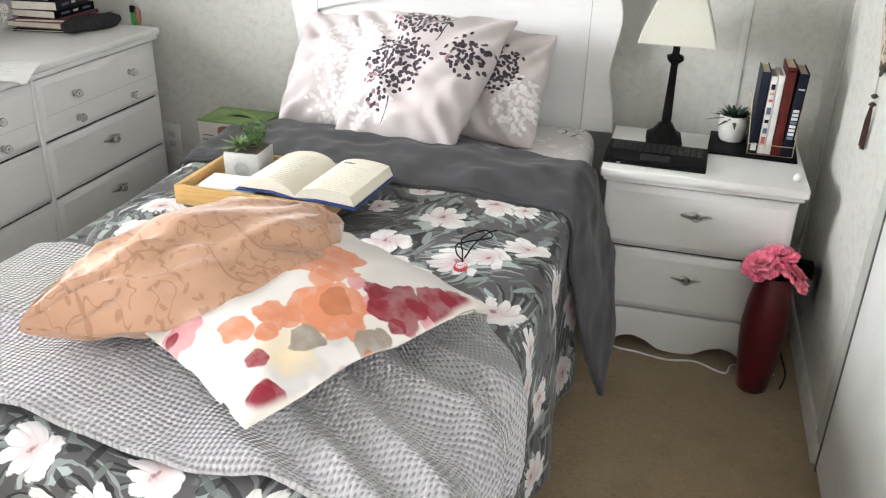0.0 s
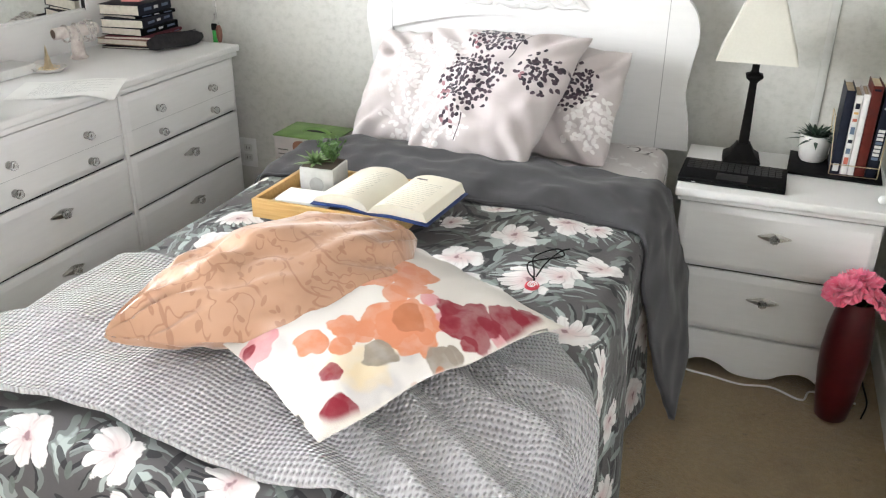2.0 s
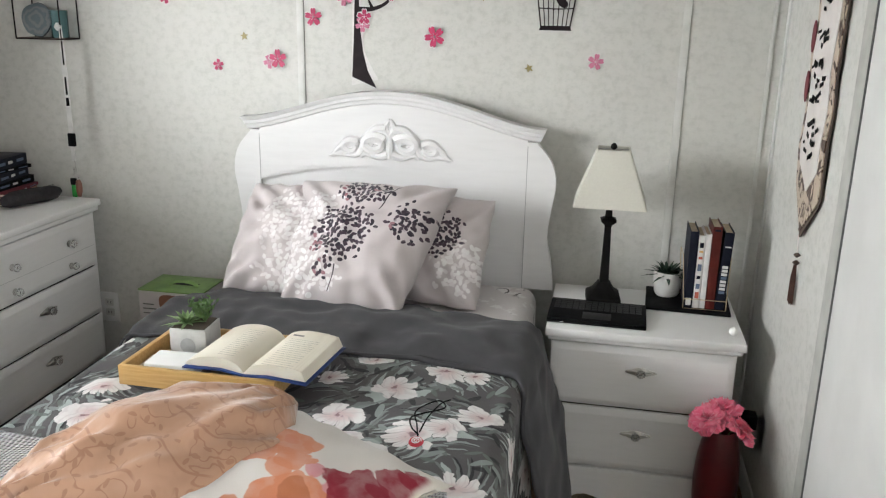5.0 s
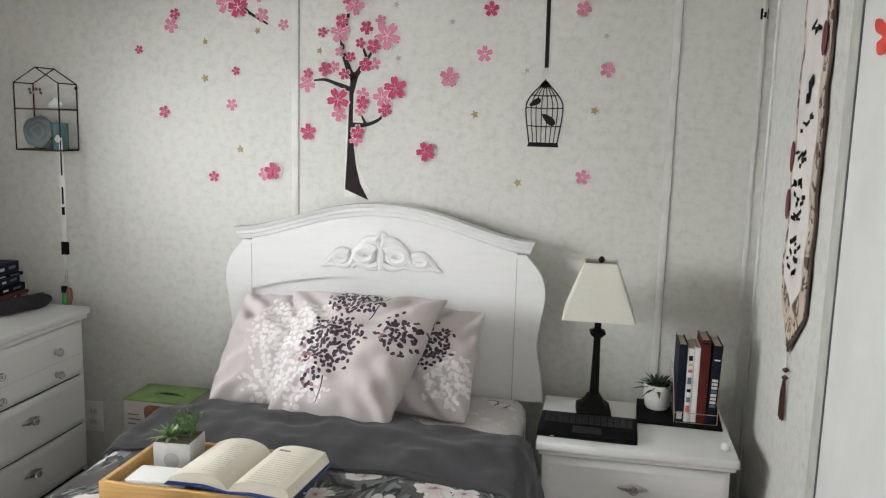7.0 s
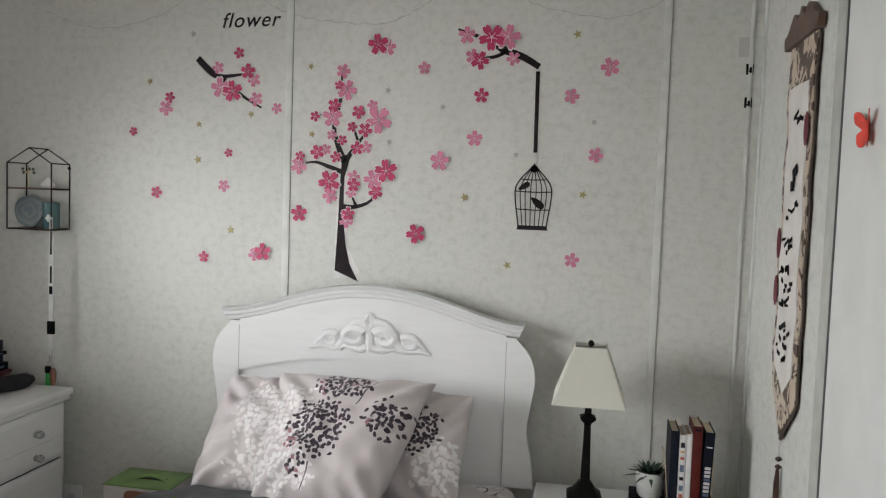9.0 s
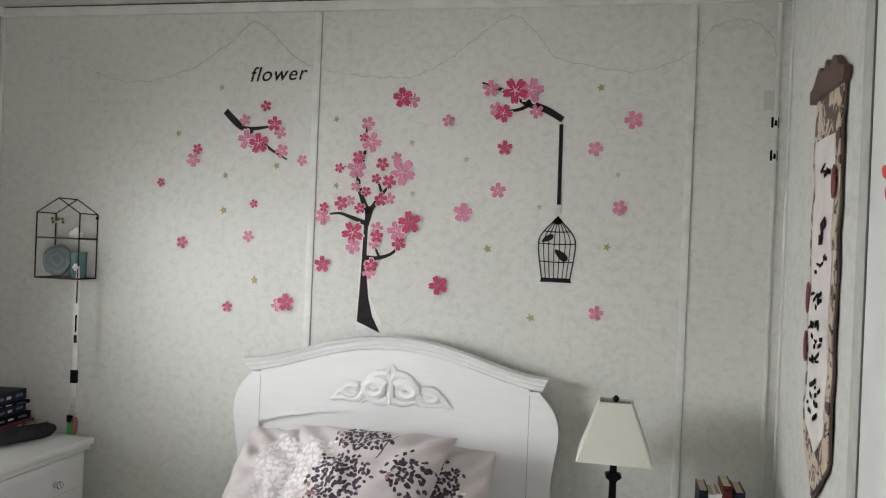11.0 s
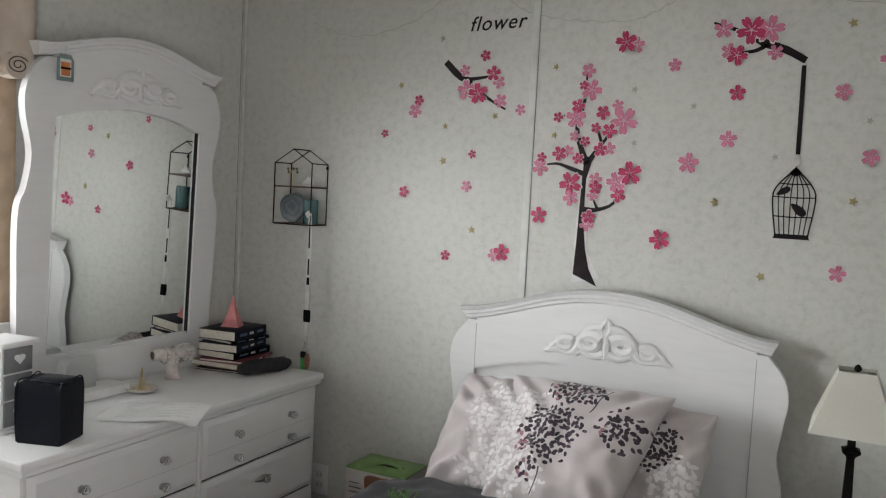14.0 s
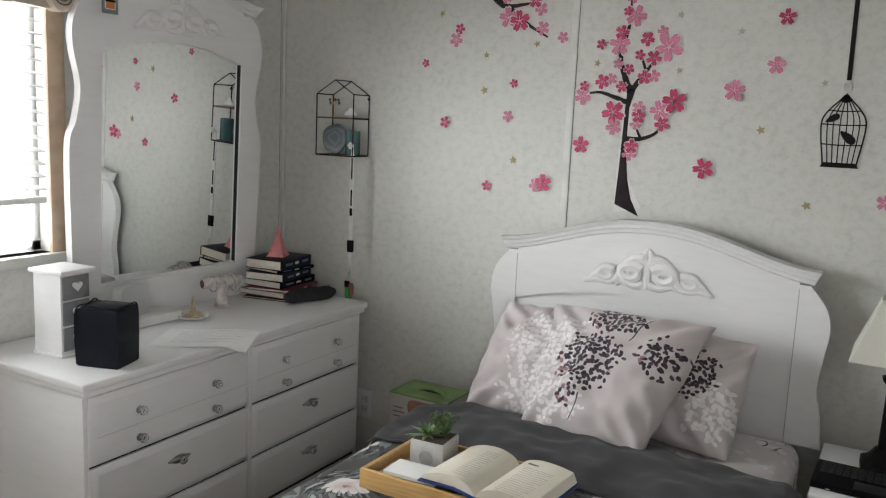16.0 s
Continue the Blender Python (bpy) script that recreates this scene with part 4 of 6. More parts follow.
for s in (-1, 1):
    for zc, h, rows in ((0.606, 0.186, 2), (0.419, 0.172, 1), (0.243, 0.164, 1)):
        d = part("drawer", raised_front(0.586, h, 0.016), white_wood, dresser, at=pose(-0.014, s * 0.3, zc, 0, 0, 90))
        if rows == 2:
            # thin grey strip on the front gives the groove's shade as colour
            part("groove", boxed(-0.275, 0.275, -0.0162, -0.0155, -0.018, -0.0165), plain("groove_shade_pale", (0.5, 0.5, 0.5), bump=0), d)
            for x in (-0.14, 0.14):
                for z in (0.022, -0.056):
                    part("backplate", lathe([(0.011, 0), (0.011, 0.002), (0.006, 0.004)], 14), chrome, d, "small round silver backplate", at=pose(x, -0.016, z, 90))
                    part("knob", glass_knob(0.0135), clear, d, "clear crystal knob", at=pose(x, -0.019, z, 90))
        else:
            part("backplate", leaf_plate(0.078, 0.026), chrome, d, "tarnished silver leaf backplate", at=pose(0, -0.016, 0.02))
            part("knob", glass_knob(0.014), clear, d, "clear crystal knob", at=pose(0, -0.019, 0.02, 90))

# ---- mirror on the dresser ----
mirror = thing("dresser_mirror", pose(-1.215, -0.632, 0.7455, 0, 2.05, -0.35), "tall white carved mirror frame standing on the dresser", "mirror")
to_mirror = lambda x, y, z: (-y, x, z - 0.7455)
mside = spline([(0.4, 0.7455), (0.402, 0.95), (0.412, 1.3), (0.388, 1.39), (0.374, 1.49), (0.398, 1.6), (0.4, 1.67), (0.375, 1.74), (0.335, 1.775)], 5)
part("frame", arch_board(mside, 1.80, 0.066, 0.36, 0.3, 0.7455, 1.60, 0.05, 0.028, to_mirror), white_wood, mirror, "white arched frame with waisted sides")
part("bottom_rail", boxed(0.0, 0.028, -0.3, 0.3, 0.0, 0.125), white_wood, mirror)
part("cap_moulding", moulding(0.362, 1.812, 0.066, -0.026, to_mirror, 0.9), white_wood, mirror, "stepped white crown moulding")
scrollwork(0.38, 0.105, lambda x, y, z: (0.03 - y, x + 0.01, z + 1.683 - 0.7455), mirror)
silver = Look("mirror_silver", 0.02, metal=1.0).base((0.86, 0.88, 0.87))
silver.bsdf.inputs["Roughness"].default_value = 0.015
part("glass", boxed(0.006, 0.012, -0.306, 0.306, 0.118, 0.912), silver.mat, mirror, "silvered mirror glass")
part("backing", boxed(-0.004, 0.005, -0.31, 0.31, 0.0, 0.95), plain("backing_board", (0.3, 0.22, 0.14), rough=0.8), mirror)
for s in (-1, 1):
    part("bead", boxed(0.012, 0.02, s * 0.3 - 0.0015, s * 0.3 + 0.0015, 0.125, 0.856, 0.001), dark_gap if s > 0 else white_wood, mirror)
part("bead", boxed(0.012, 0.021, -0.296, 0.296, 0.125, 0.131, 0.001), white_wood, mirror)

# ---- things on the bed ----
bamboo = Look("bamboo", 0.4)
bamboo.base(bamboo.mix(bamboo.noise(14, 4, at=bamboo.scaled(1, 14, 14)).step(0.3, 0.7), (0.56, 0.35, 0.13), (0.46, 0.27, 0.09)))
bamboo.bump(bamboo.noise(40, 3, at=bamboo.scaled(1, 14, 14)), 0.08, 0.001)
bamboo = bamboo.mat
TRAY = pose(0.154, -1.013, 0.586, 0, 0, -0.5)
tray = thing("serving_tray", TRAY, "honey-coloured bamboo serving tray lying on the bed", "tray")
part("bottom", boxed(-0.178, 0.178, -0.119, 0.119, 0.0, 0.006), bamboo, tray)
for y in (-0.125, 0.125):
    part("long_side", boxed(-0.185, 0.185, y - 0.006, y + 0.006, 0.0, 0.046, 0.002), bamboo, tray)
for x in (-0.179, 0.179):
    part("short_side", boxed(x - 0.006, x + 0.006, -0.119, 0.119, 0.0, 0.046, 0.002), bamboo, tray)


def leaf_blade(length, width, bend, bm, m):
    """A pointed leaf with a keel, along local z then bending to x."""
    rows = []
    for k in range(7):
        t = k / 6
        w = width * math.sin(math.pi * min(1, t * 0.92 + 0.1)) ** 0.8 * (1 - t * 0.4)
        x, z = bend * length * t * t, length * t * (1 - 0.25 * bend * t)
        rows.append([bm.verts.new(m @ Vector((x + 0.2 * w, -w / 2, z))), bm.verts.new(m @ Vector((x, 0, z - 0.1 * w))), bm.verts.new(m @ Vector((x + 0.2 * w, w / 2, z)))])
    for a, b in zip(rows, rows[1:]):
        for i in range(2):
            bm.faces.new((a[i], a[i + 1], b[i + 1], b[i]))
    return bm


def leaves(name, bm, material, parent, label=""):
    """Every loose leaf of a rosette as a part of its own."""
    left = dict.fromkeys(bm.verts)
    while left:
        todo = [next(iter(left))]
        island = dict.fromkeys(todo)
        while todo:
            for e in todo.pop().link_edges:
                for v in e.verts:
                    if v not in island:
                        island[v] = None
                        todo.append(v)
        for v in island:
            left.pop(v)
        one, at = bmesh.new(), {}
        faces = {f: 1 for v in island for f in v.link_faces}
        for f in faces:
            for v in f.verts:
                if v not in at:
                    at[v] = one.verts.new(v.co)
            one.faces.new([at[v] for v in f.verts]).smooth = f.smooth
        part(name, one, material, parent, label)


def rosette(count, length, width, spread, seed, centre):
    rng = random.Random(seed)
    bm = bmesh.new()
    for k in range(count):
        t = k / count
        m = Matrix.Translation(centre) @ pose(0, 0, 0, 0, 12 + spread * t + rng.uniform(-6, 6), k * 137.5)
        leaf_blade(length * (0.65 + 0.45 * t) * rng.uniform(0.85, 1.1), width, 0.35, bm, m)
    return bm


def sprigs(stems, seed, centre, height):
    """Thin stems with many small round leaves."""
    rng = random.Random(seed)
    bm = bmesh.new()
    for s in range(stems):
        a, lean = rng.uniform(0, 6.28), rng.uniform(0.1, 0.7)
        tip = Vector((math.cos(a) * lean, math.sin(a) * lean, 1)) * height * rng.uniform(0.7, 1.1)
        base = Vector(centre)
        tube([base, base + tip * 0.5, base + tip], 0.0008, 4, bm)
        for k in range(9):
            p = base + tip * (0.25 + 0.75 * k / 8)
            m = Matrix.Translation(p) @ pose(0, 0, 0, rng.uniform(20, 80), 0, rng.uniform(0, 360))
            leaf_blade(0.013, 0.008, 0.4, bm, m)
    return bm


cement = plain("cement", (0.52, 0.52, 0.5), (0.44, 0.44, 0.42), 30, 0.8, bump=0.15)
planter = thing("planter", TRAY @ pose(-0.096, 0.06, 0.0065, 0, 0, 4) @ Matrix.Diagonal((0.9, 0.9, 0.9, 1)), "square pale cement planter with green succulents in the tray", "potted plant")
bm = bmesh.new()
box(bm, -0.05, 0.05, -0.05, 0.05, 0, 0.085, 0.003)
part("pot", bm, cement, planter, "pale grey square cement pot")
part("emblem", lathe([(0.021, 0), (0.021, 0.0008), (0.017, 0.0009), (0.0168, 0.0003)], 24), plain("emblem_grey", (0.36, 0.36, 0.35), rough=0.8), planter, at=pose(0, -0.0505, 0.04, 90))
part("soil", boxed(-0.045, 0.045, -0.045, 0.045, 0.08, 0.0868), plain("soil", (0.06, 0.045, 0.03), rough=0.95), planter)
leaves("leaf", rosette(26, 0.06, 0.014, 62, 3, (-0.02, -0.008, 0.086)), leaf_pale, planter, "pale green pointed succulent")
part("sprig", sprigs(16, 8, (0.025, 0.01, 0.086), 0.062), leaf_green, planter, "leafy dark green sprigs")
part("sprig", sprigs(8, 11, (0.0, 0.03, 0.086), 0.05), leaf_green, planter, "leafy dark green sprigs")

note = thing("notebook", TRAY @ pose(-0.075, -0.055, 0.0065, 0, 0, 3), "small pale notebook with a tan elastic cover in the tray", "notebook")
part("cover", boxed(-0.075, 0.065, -0.04, 0.04, 0, 0.024, 0.004), plain("tan_leather", (0.3, 0.2, 0.14), rough=0.6), note, "brown cover")
part("page_block", boxed(-0.07, 0.067, -0.038, 0.042, 0.0245, 0.034, 0.002), paper, note)
part("roll", tube([(-0.08, -0.035, 0.014), (-0.08, 0.035, 0.014)], 0.011, 10), plain("beige_cloth", (0.5, 0.4, 0.3), rough=0.8), note)

navy = plain("navy_cover", (0.02, 0.05, 0.2), (0.015, 0.03, 0.13), 15, 0.4, bump=0.05)
book = thing("open_book", TRAY @ pose(0.116, -0.014, 0.0475, 2, 0, -6) @ Matrix.Diagonal((0.94, 0.86, 0.95, 1)), "open hardback book with cream pages and blue cover on the tray", "book")
cream = Look("cream_pages", 0.85, spec=0.2)
bx, by, bz = cream.xyz()
cream.base(cream.mix(cream.noise(8, 2).step(0.3, 0.7), (0.76, 0.72, 0.62), (0.72, 0.67, 0.56)))
cream.bump((bz * 5200.0).sin(), 0.25, 0.0006)
cream = cream.mat
DEEP = 0.112
for s in (-1, 1):
    up = spline([(0.0, 0.006), (0.02, 0.025), (0.06, 0.035 if s < 0 else 0.036), (0.11, 0.03 if s < 0 else 0.036), (0.148, 0.016 if s < 0 else 0.031)], 6)
    low = [(0.158, 0.004 if s < 0 else 0.008), (0.06, 0.01), (0.0, 0.003)]
    part("page_block", prism([(s * p[0], p[1]) for p in up] + [(s * x, z) for x, z in low], -DEEP, DEEP), cream, book, "cream printed pages")
    cover = [(0.0, -0.002), (0.06, 0.004), (0.163, -0.004 if s < 0 else 0.001), (0.163, -0.001 if s < 0 else 0.004), (0.06, 0.0085), (0.0, 0.002)]
    part("cover", prism([(s * x, z) for x, z in cover], -DEEP - 0.006, DEEP + 0.006), navy, book, "dark blue cover")
page_ink = plain("page_ink", (0.5, 0.47, 0.4), rough=0.9, bump=0)
ink = plain("ink", (0.2, 0.19, 0.18), rough=0.9, bump=0)
for k in range(15):
    y = 0.07 - k * 0.0115
    part("print_bar", boxed(-0.022, 0.022 - 0.012 * (k % 4 == 3), -0.0009, 0.0009, 0.0, 0.0003), page_ink, book, at=pose(-0.056, y, 0.0355, 0, 0, 0))
    part("print_bar", boxed(-0.04, 0.036 - 0.012 * (k % 5 == 2), -0.0009, 0.0009, 0.0, 0.0003), page_ink, book, at=pose(0.088, y - 0.02, 0.0368, 0, 0.3, 0))
part("print_mark", boxed(-0.018, 0.018, -0.004, 0.004, 0.0, 0.0006), ink, book, at=pose(0.06, 0.075, 0.0362, 0, 0, 0))
pend = thing("pendant_necklace", pose(0.674, -1.25, 0.588), "black cord necklace with a red spiral pendant on the bed", "necklace")
enamel = plain("red_enamel", (0.55, 0.03, 0.05), rough=0.3, bump=0)
part("disc", lathe([(0.013, 0), (0.015, 0.002), (0.013, 0.005)], 20), enamel, pend, "round red pendant", at=pose(0, 0, 0.0, 12, 0, 0))
part("spiral", tube([(0.0105 * (1 - k / 34) * math.cos(k * 0.45), 0.0105 * (1 - k / 34) * math.sin(k * 0.45), 0.0058) for k in range(30)], 0.0012, 5), white_plastic, pend, "white spiral", at=pose(0, 0, 0.0, 12, 0, 0))
loop = spline([(0, 0.014, 0.006), (-0.012, 0.06, 0.006), (-0.025, 0.11, 0.012), (0.01, 0.165, 0.012), (0.03, 0.14, 0.01), (-0.01, 0.1, 0.012), (-0.03, 0.08, 0.01), (-0.02, 0.045, 0.008), (0.0, 0.02, 0.007)], 8)
part("cord", tube(loop, 0.0017, 6), black_plastic, pend, "thin black cord")
part("cord", tube(spline([(0.0, 0.03, 0.008), (0.005, 0.09, 0.012), (0.02, 0.15, 0.014), (0.035, 0.175, 0.012)], 8), 0.0017, 6), black_plastic, pend, "thin black cord")

# carton behind the bed
carton = thing("carton", pose(-0.408, -0.165, 0), "pale product carton with a green top and carry handle", "box")
card = plain("card_pale", (0.5, 0.46, 0.45), (0.42, 0.39, 0.38), 12, 0.6, bump=0.04)
part("body", boxed(-0.104, 0.124, -0.104, 0.06, 0, 0.478, 0.002), card, carton)
lid_green = plain("lid_green", (0.17, 0.29, 0.08), (0.12, 0.21, 0.06), 14, 0.5, bump=0.03)
part("lid", boxed(-0.106, 0.126, -0.106, 0.062, 0.478, 0.484, 0.002), lid_green, carton, "green card top")
part("slot", boxed(-0.02, 0.075, -0.035, -0.012, 0.4842, 0.4848), dark_gap, carton, "dark hand slot")
part("handle", tube(spline([(-0.025, -0.04, 0.486), (0.0, -0.04, 0.497), (0.03, -0.04, 0.5), (0.06, -0.04, 0.496), (0.082, -0.04, 0.486)], 6), 0.006, 8, flat=0.5), lid_green, carton, "green carry handle")
part("side_print", prism(spline([(-0.03, 0.3), (0.0, 0.295), (0.1, 0.3), (0.115, 0.38), (0.118, 0.46), (0.04, 0.468), (-0.028, 0.46), (-0.02, 0.38), (-0.03, 0.3)], 5)[:-1], -0.1055, -0.1042), plain("brown_print", (0.26, 0.11, 0.06), (0.18, 0.075, 0.045), 10, 0.6, bump=0), carton, "rounded brown printed picture")
for k in range(3):
    part("print_bar", boxed(-0.09, -0.05 + 0.008 * (k % 2), -0.1052, -0.1042, 0.43 - 0.016 * k, 0.434 - 0.016 * k), joint_grey, carton)

# ---- on the nightstand ----
NS = 0.5625
tablet = thing("keyboard", pose(1.007, -0.365, NS, 0, 0, -1.5), "slim black keyboard folio with low keys on the nightstand", "keyboard")
part("base", boxed(-0.138, 0.138, -0.09, 0.085, 0.0, 0.008, 0.003), black_plastic, tablet)
part("deck", boxed(-0.138, 0.138, -0.088, 0.086, 0.0085, 0.0155, 0.003), black_plastic, tablet)
key_black = plain("key_black", (0.012, 0.012, 0.013), (0.016, 0.016, 0.017), 60, 0.45, spec=0.25, bump=0)
key_cap = link_mesh("key", boxed(-0.0078, 0.0078, -0.0068, 0.0068, 0.0, 0.0014, 0.0005, 1), key_black)
key_cap.parent, key_cap.matrix_basis = tablet, pose(-0.117, 0.066, 0.0156)
for row in range(5):
    for k in range(14):
        if row or k:
            one = new("key", key_cap.data)
            one.parent, one.matrix_basis = tablet, pose(-0.117 + 0.018 * k, 0.066 - 0.0165 * row, 0.0156)
part("touch_pad", boxed(-0.04, 0.04, -0.078, -0.024, 0.0156, 0.0162, 0.0002), key_black, tablet)
part("badge", boxed(-0.1, -0.09, -0.0906, -0.0898, 0.0035, 0.0055), white_plastic, tablet)
mat_ = thing("desk_mat", pose(1.272, -0.178, NS, 0, 0, -3), "thin black leather mat on the nightstand", "mat")
part("sheet", boxed(-0.122, 0.122, -0.105, 0.105, 0, 0.007, 0.002), black_plastic, mat_)
PL = NS + 0.0075
pot = thing("potted_succulent", Matrix.LocRotScale((1.212, -0.14, PL), None, (1.15, 1.15, 1.15)), "small white fluted pot with a dark spiky succulent", "potted plant")
bm = bmesh.new()
rows = []
for r, z in ((0.028, 0), (0.033, 0.008), (0.037, 0.045), (0.036, 0.066), (0.033, 0.066), (0.032, 0.055)):
    rows.append([bm.verts.new((r * (1 + 0.03 * math.cos(3 * a + z * 50)) * math.cos(a), r * (1 + 0.03 * math.cos(3 * a + z * 50)) * math.sin(a), z)) for a in (6.2832 * k / 30 for k in range(30))])
for a, b in zip(rows, rows[1:]):
    for k in range(30):
        bm.faces.new((a[k], a[(k + 1) % 30], b[(k + 1) % 30], b[k]))
bm.faces.new(rows[0][::-1])
bm.faces.new(rows[-1])
part("pot", bm, plain("white_ceramic", (0.78, 0.77, 0.74), (0.7, 0.69, 0.66), 18, 0.25, bump=0.02), pot, "white ceramic pot")
leaves("leaf", rosette(44, 0.068, 0.013, 70, 5, (0, 0, 0.052)), leaf_dark, pot, "dark green spiky succulent")
leaves("leaf", rosette(20, 0.045, 0.011, 70, 6, (0.022, 0.008, 0.055)), leaf_dark, pot, "dark green spiky succulent")


def upright_book(x, w, h, d, cover, label, bars, lean=0.0):
    ob = thing("book", pose(x, -0.255, PL + 0.0018, 0, lean, 0), label, "book", "books in the rack")
    part("cover", boxed(-w / 2, w / 2, 0.0, 0.002, 0, h, 0.0008), cover, ob)
    for s in (-1, 1):
        part("cover", boxed(s * w / 2 - 0.001, s * w / 2 + 0.001, 0.002, d, 0, h), cover, ob)
    part("page_block", boxed(-w / 2 + 0.0015, w / 2 - 0.0015, 0.003, d - 0.004, 0.003, h - 0.004), plain("old_pages", (0.5, 0.42, 0.3), (0.42, 0.35, 0.25), 30, 0.9), ob, "yellowed pages")
    for z0, z1, colour in bars:
        part("print_bar", boxed(-w * 0.34, w * 0.34, -0.0006, 0.0002, z0, z1), colour, ob)
    return ob


dark_navy = plain("dark_navy", (0.008, 0.01, 0.02), rough=0.5, spec=0.15, bump=0.03)
oxblood = plain("oxblood", (0.1, 0.014, 0.01), (0.07, 0.01, 0.008), 20, 0.5, spec=0.2, bump=0.05)
white_card = plain("white_card", (0.72, 0.71, 0.69), rough=0.4, bump=0.02)
rust = plain("rust", (0.45, 0.1, 0.06), rough=0.5, bump=0)
ochre = plain("ochre", (0.6, 0.36, 0.12), rough=0.5, bump=0)
steel_blue = plain("steel_blue", (0.1, 0.14, 0.22), rough=0.5, bump=0)
upright_book(1.268, 0.022, 0.232, 0.13, dark_navy, "dark navy hardback with yellowed pages in the rack", [(0.008, 0.03, white_card)])
upright_book(1.290, 0.016, 0.222, 0.12, white_card, "white paperback with coloured stripes in the rack", [(0.03, 0.05, rust), (0.06, 0.075, steel_blue), (0.09, 0.1, dark_navy), (0.115, 0.135, steel_blue), (0.15, 0.158, rust), (0.17, 0.176, ochre), (0.185, 0.2, dark_navy)])
upright_book(1.308, 0.014, 0.226, 0.12, white_card, "slim plain white paperback in the rack", [])
upright_book(1.330, 0.024, 0.25, 0.12, oxblood, "tall dark red leather-bound book in the rack", [(0.236, 0.242, dark_navy)])
upright_book(1.3565, 0.024, 0.235, 0.13, dark_navy, "black and blue paperback with a lettered spine", [(0.0 + 0.05 + 0.011 * k, 0.058 + 0.011 * k, white_card if k % 4 else steel_blue) for k in range(8)] + [(0.19, 0.194, white_card)], 2.0)
gold_wire = plain("gold_wire", (0.75, 0.62, 0.42), (0.6, 0.5, 0.33), 40, 0.3, metal=1.0, bump=0)
rack = thing("book_rack", pose(1.314, -0.26, PL), "slim brass wire rack holding upright books", "book rack")
part("front_rail", tube([(-0.061, 0, 0.03), (0.061, 0, 0.03)], 0.0014, 6), gold_wire, rack)
part("bottom_rail", tube([(-0.061, 0, 0.001), (0.061, 0, 0.001)], 0.001, 6), gold_wire, rack)
for s in (-1, 1):
    part("side_wire", tube([(s * 0.061, 0, 0.0015), (s * 0.061, 0, 0.03), (s * 0.068, 0.05, 0.15), (s * 0.068, 0.14, 0.15), (s * 0.061, 0.14, 0.0015)], 0.0014, 6), gold_wire, rack)
solid("bead", lathe([(0.004, 0), (0.011, 0.005), (0.012, 0.012), (0.009, 0.019), (0.002, 0.0235)], 16), white_plastic, pose(1.376, -0.43, NS), "small white plastic ball on the nightstand", "ball")

# vase with paper flowers
glaze = Look("red_glaze", 0.28, spec=0.5)
glaze.base(glaze.mix(glaze.noise(12, 3).step(0.3, 0.7), (0.1, 0.008, 0.012), (0.06, 0.006, 0.009)))
vase = thing("floor_vase", pose(1.352, -0.575, 0), "tall dark red glazed vase with pink flowers on the carpet", "vase")
part("body", lathe([(0.036, 0), (0.04, 0.004), (0.05, 0.07), (0.058, 0.15), (0.06, 0.2), (0.055, 0.27), (0.045, 0.33), (0.04, 0.352), (0.036, 0.352), (0.034, 0.3)], 32), glaze.mat, vase)
pink_paper = Look("pink_paper", 0.7, sheen=0.3)
pink_paper.base(pink_paper.mix(pink_paper.noise(40, 3).step(0.3, 0.7), (0.84, 0.13, 0.24), (0.88, 0.26, 0.36)))
pink_paper.bsdf.inputs["Subsurface Weight"].default_value = 0.1
pink_paper = pink_paper.mat


def ruffled(seed, r):
    rng = random.Random(seed)
    bm = bmesh.new()
    for layer in range(5):
        count = (4, 5, 6, 7, 8)[layer]
        for k in range(count):
            a0 = 6.2832 * k / count + layer * 0.5
            size = r * (0.4, 0.55, 0.7, 0.82, 0.95)[layer]
            tilt = (0.1, 0.4, 0.75, 1.1, 1.5)[layer] + rng.uniform(-0.1, 0.1)
            grid = []
            for j in range(5):
                row = []
                for i in range(7):
                    v, u = j / 4, i / 6 - 0.5
                    wid = size * 1.1 * math.sin(math.pi * min(1, 0.12 + 0.75 * v))
                    ruff = 0.1 * size * v * math.sin(u * 17 + seed + k) + rng.uniform(-0.03, 0.03) * size * v
                    out, up = size * v * math.sin(tilt * (0.6 + 0.5 * v)), size * v * math.cos(tilt * (0.6 + 0.5 * v))
                    x, y = out + ruff, u * wid
                    row.append(bm.verts.new((x * math.cos(a0) - y * math.sin(a0), x * math.sin(a0) + y * math.cos(a0), up + ruff)))
                grid.append(row)
            for a, b in zip(grid, grid[1:]):
                for i in range(6):
                    bm.faces.new((a[i], a[i + 1], b[i + 1], b[i]))
    return bm


for n, (x, y, z, tx, ty) in enumerate(((-0.036, -0.005, 0.375, 20, -20), (0.036, -0.02, 0.362, 35, 20), (0.0, 0.03, 0.385, -10, 5))):
    part("flower", ruffled(n + 2.0, 0.055), pink_paper, vase, "ruffled bright pink flower", at=pose(x, y, z, tx, ty, n * 70))
    part("stem", tube([(0, 0, 0.302), (x * 0.6, y * 0.6, 0.35), (x, y, z)], 0.002, 6), leaf_green, vase)

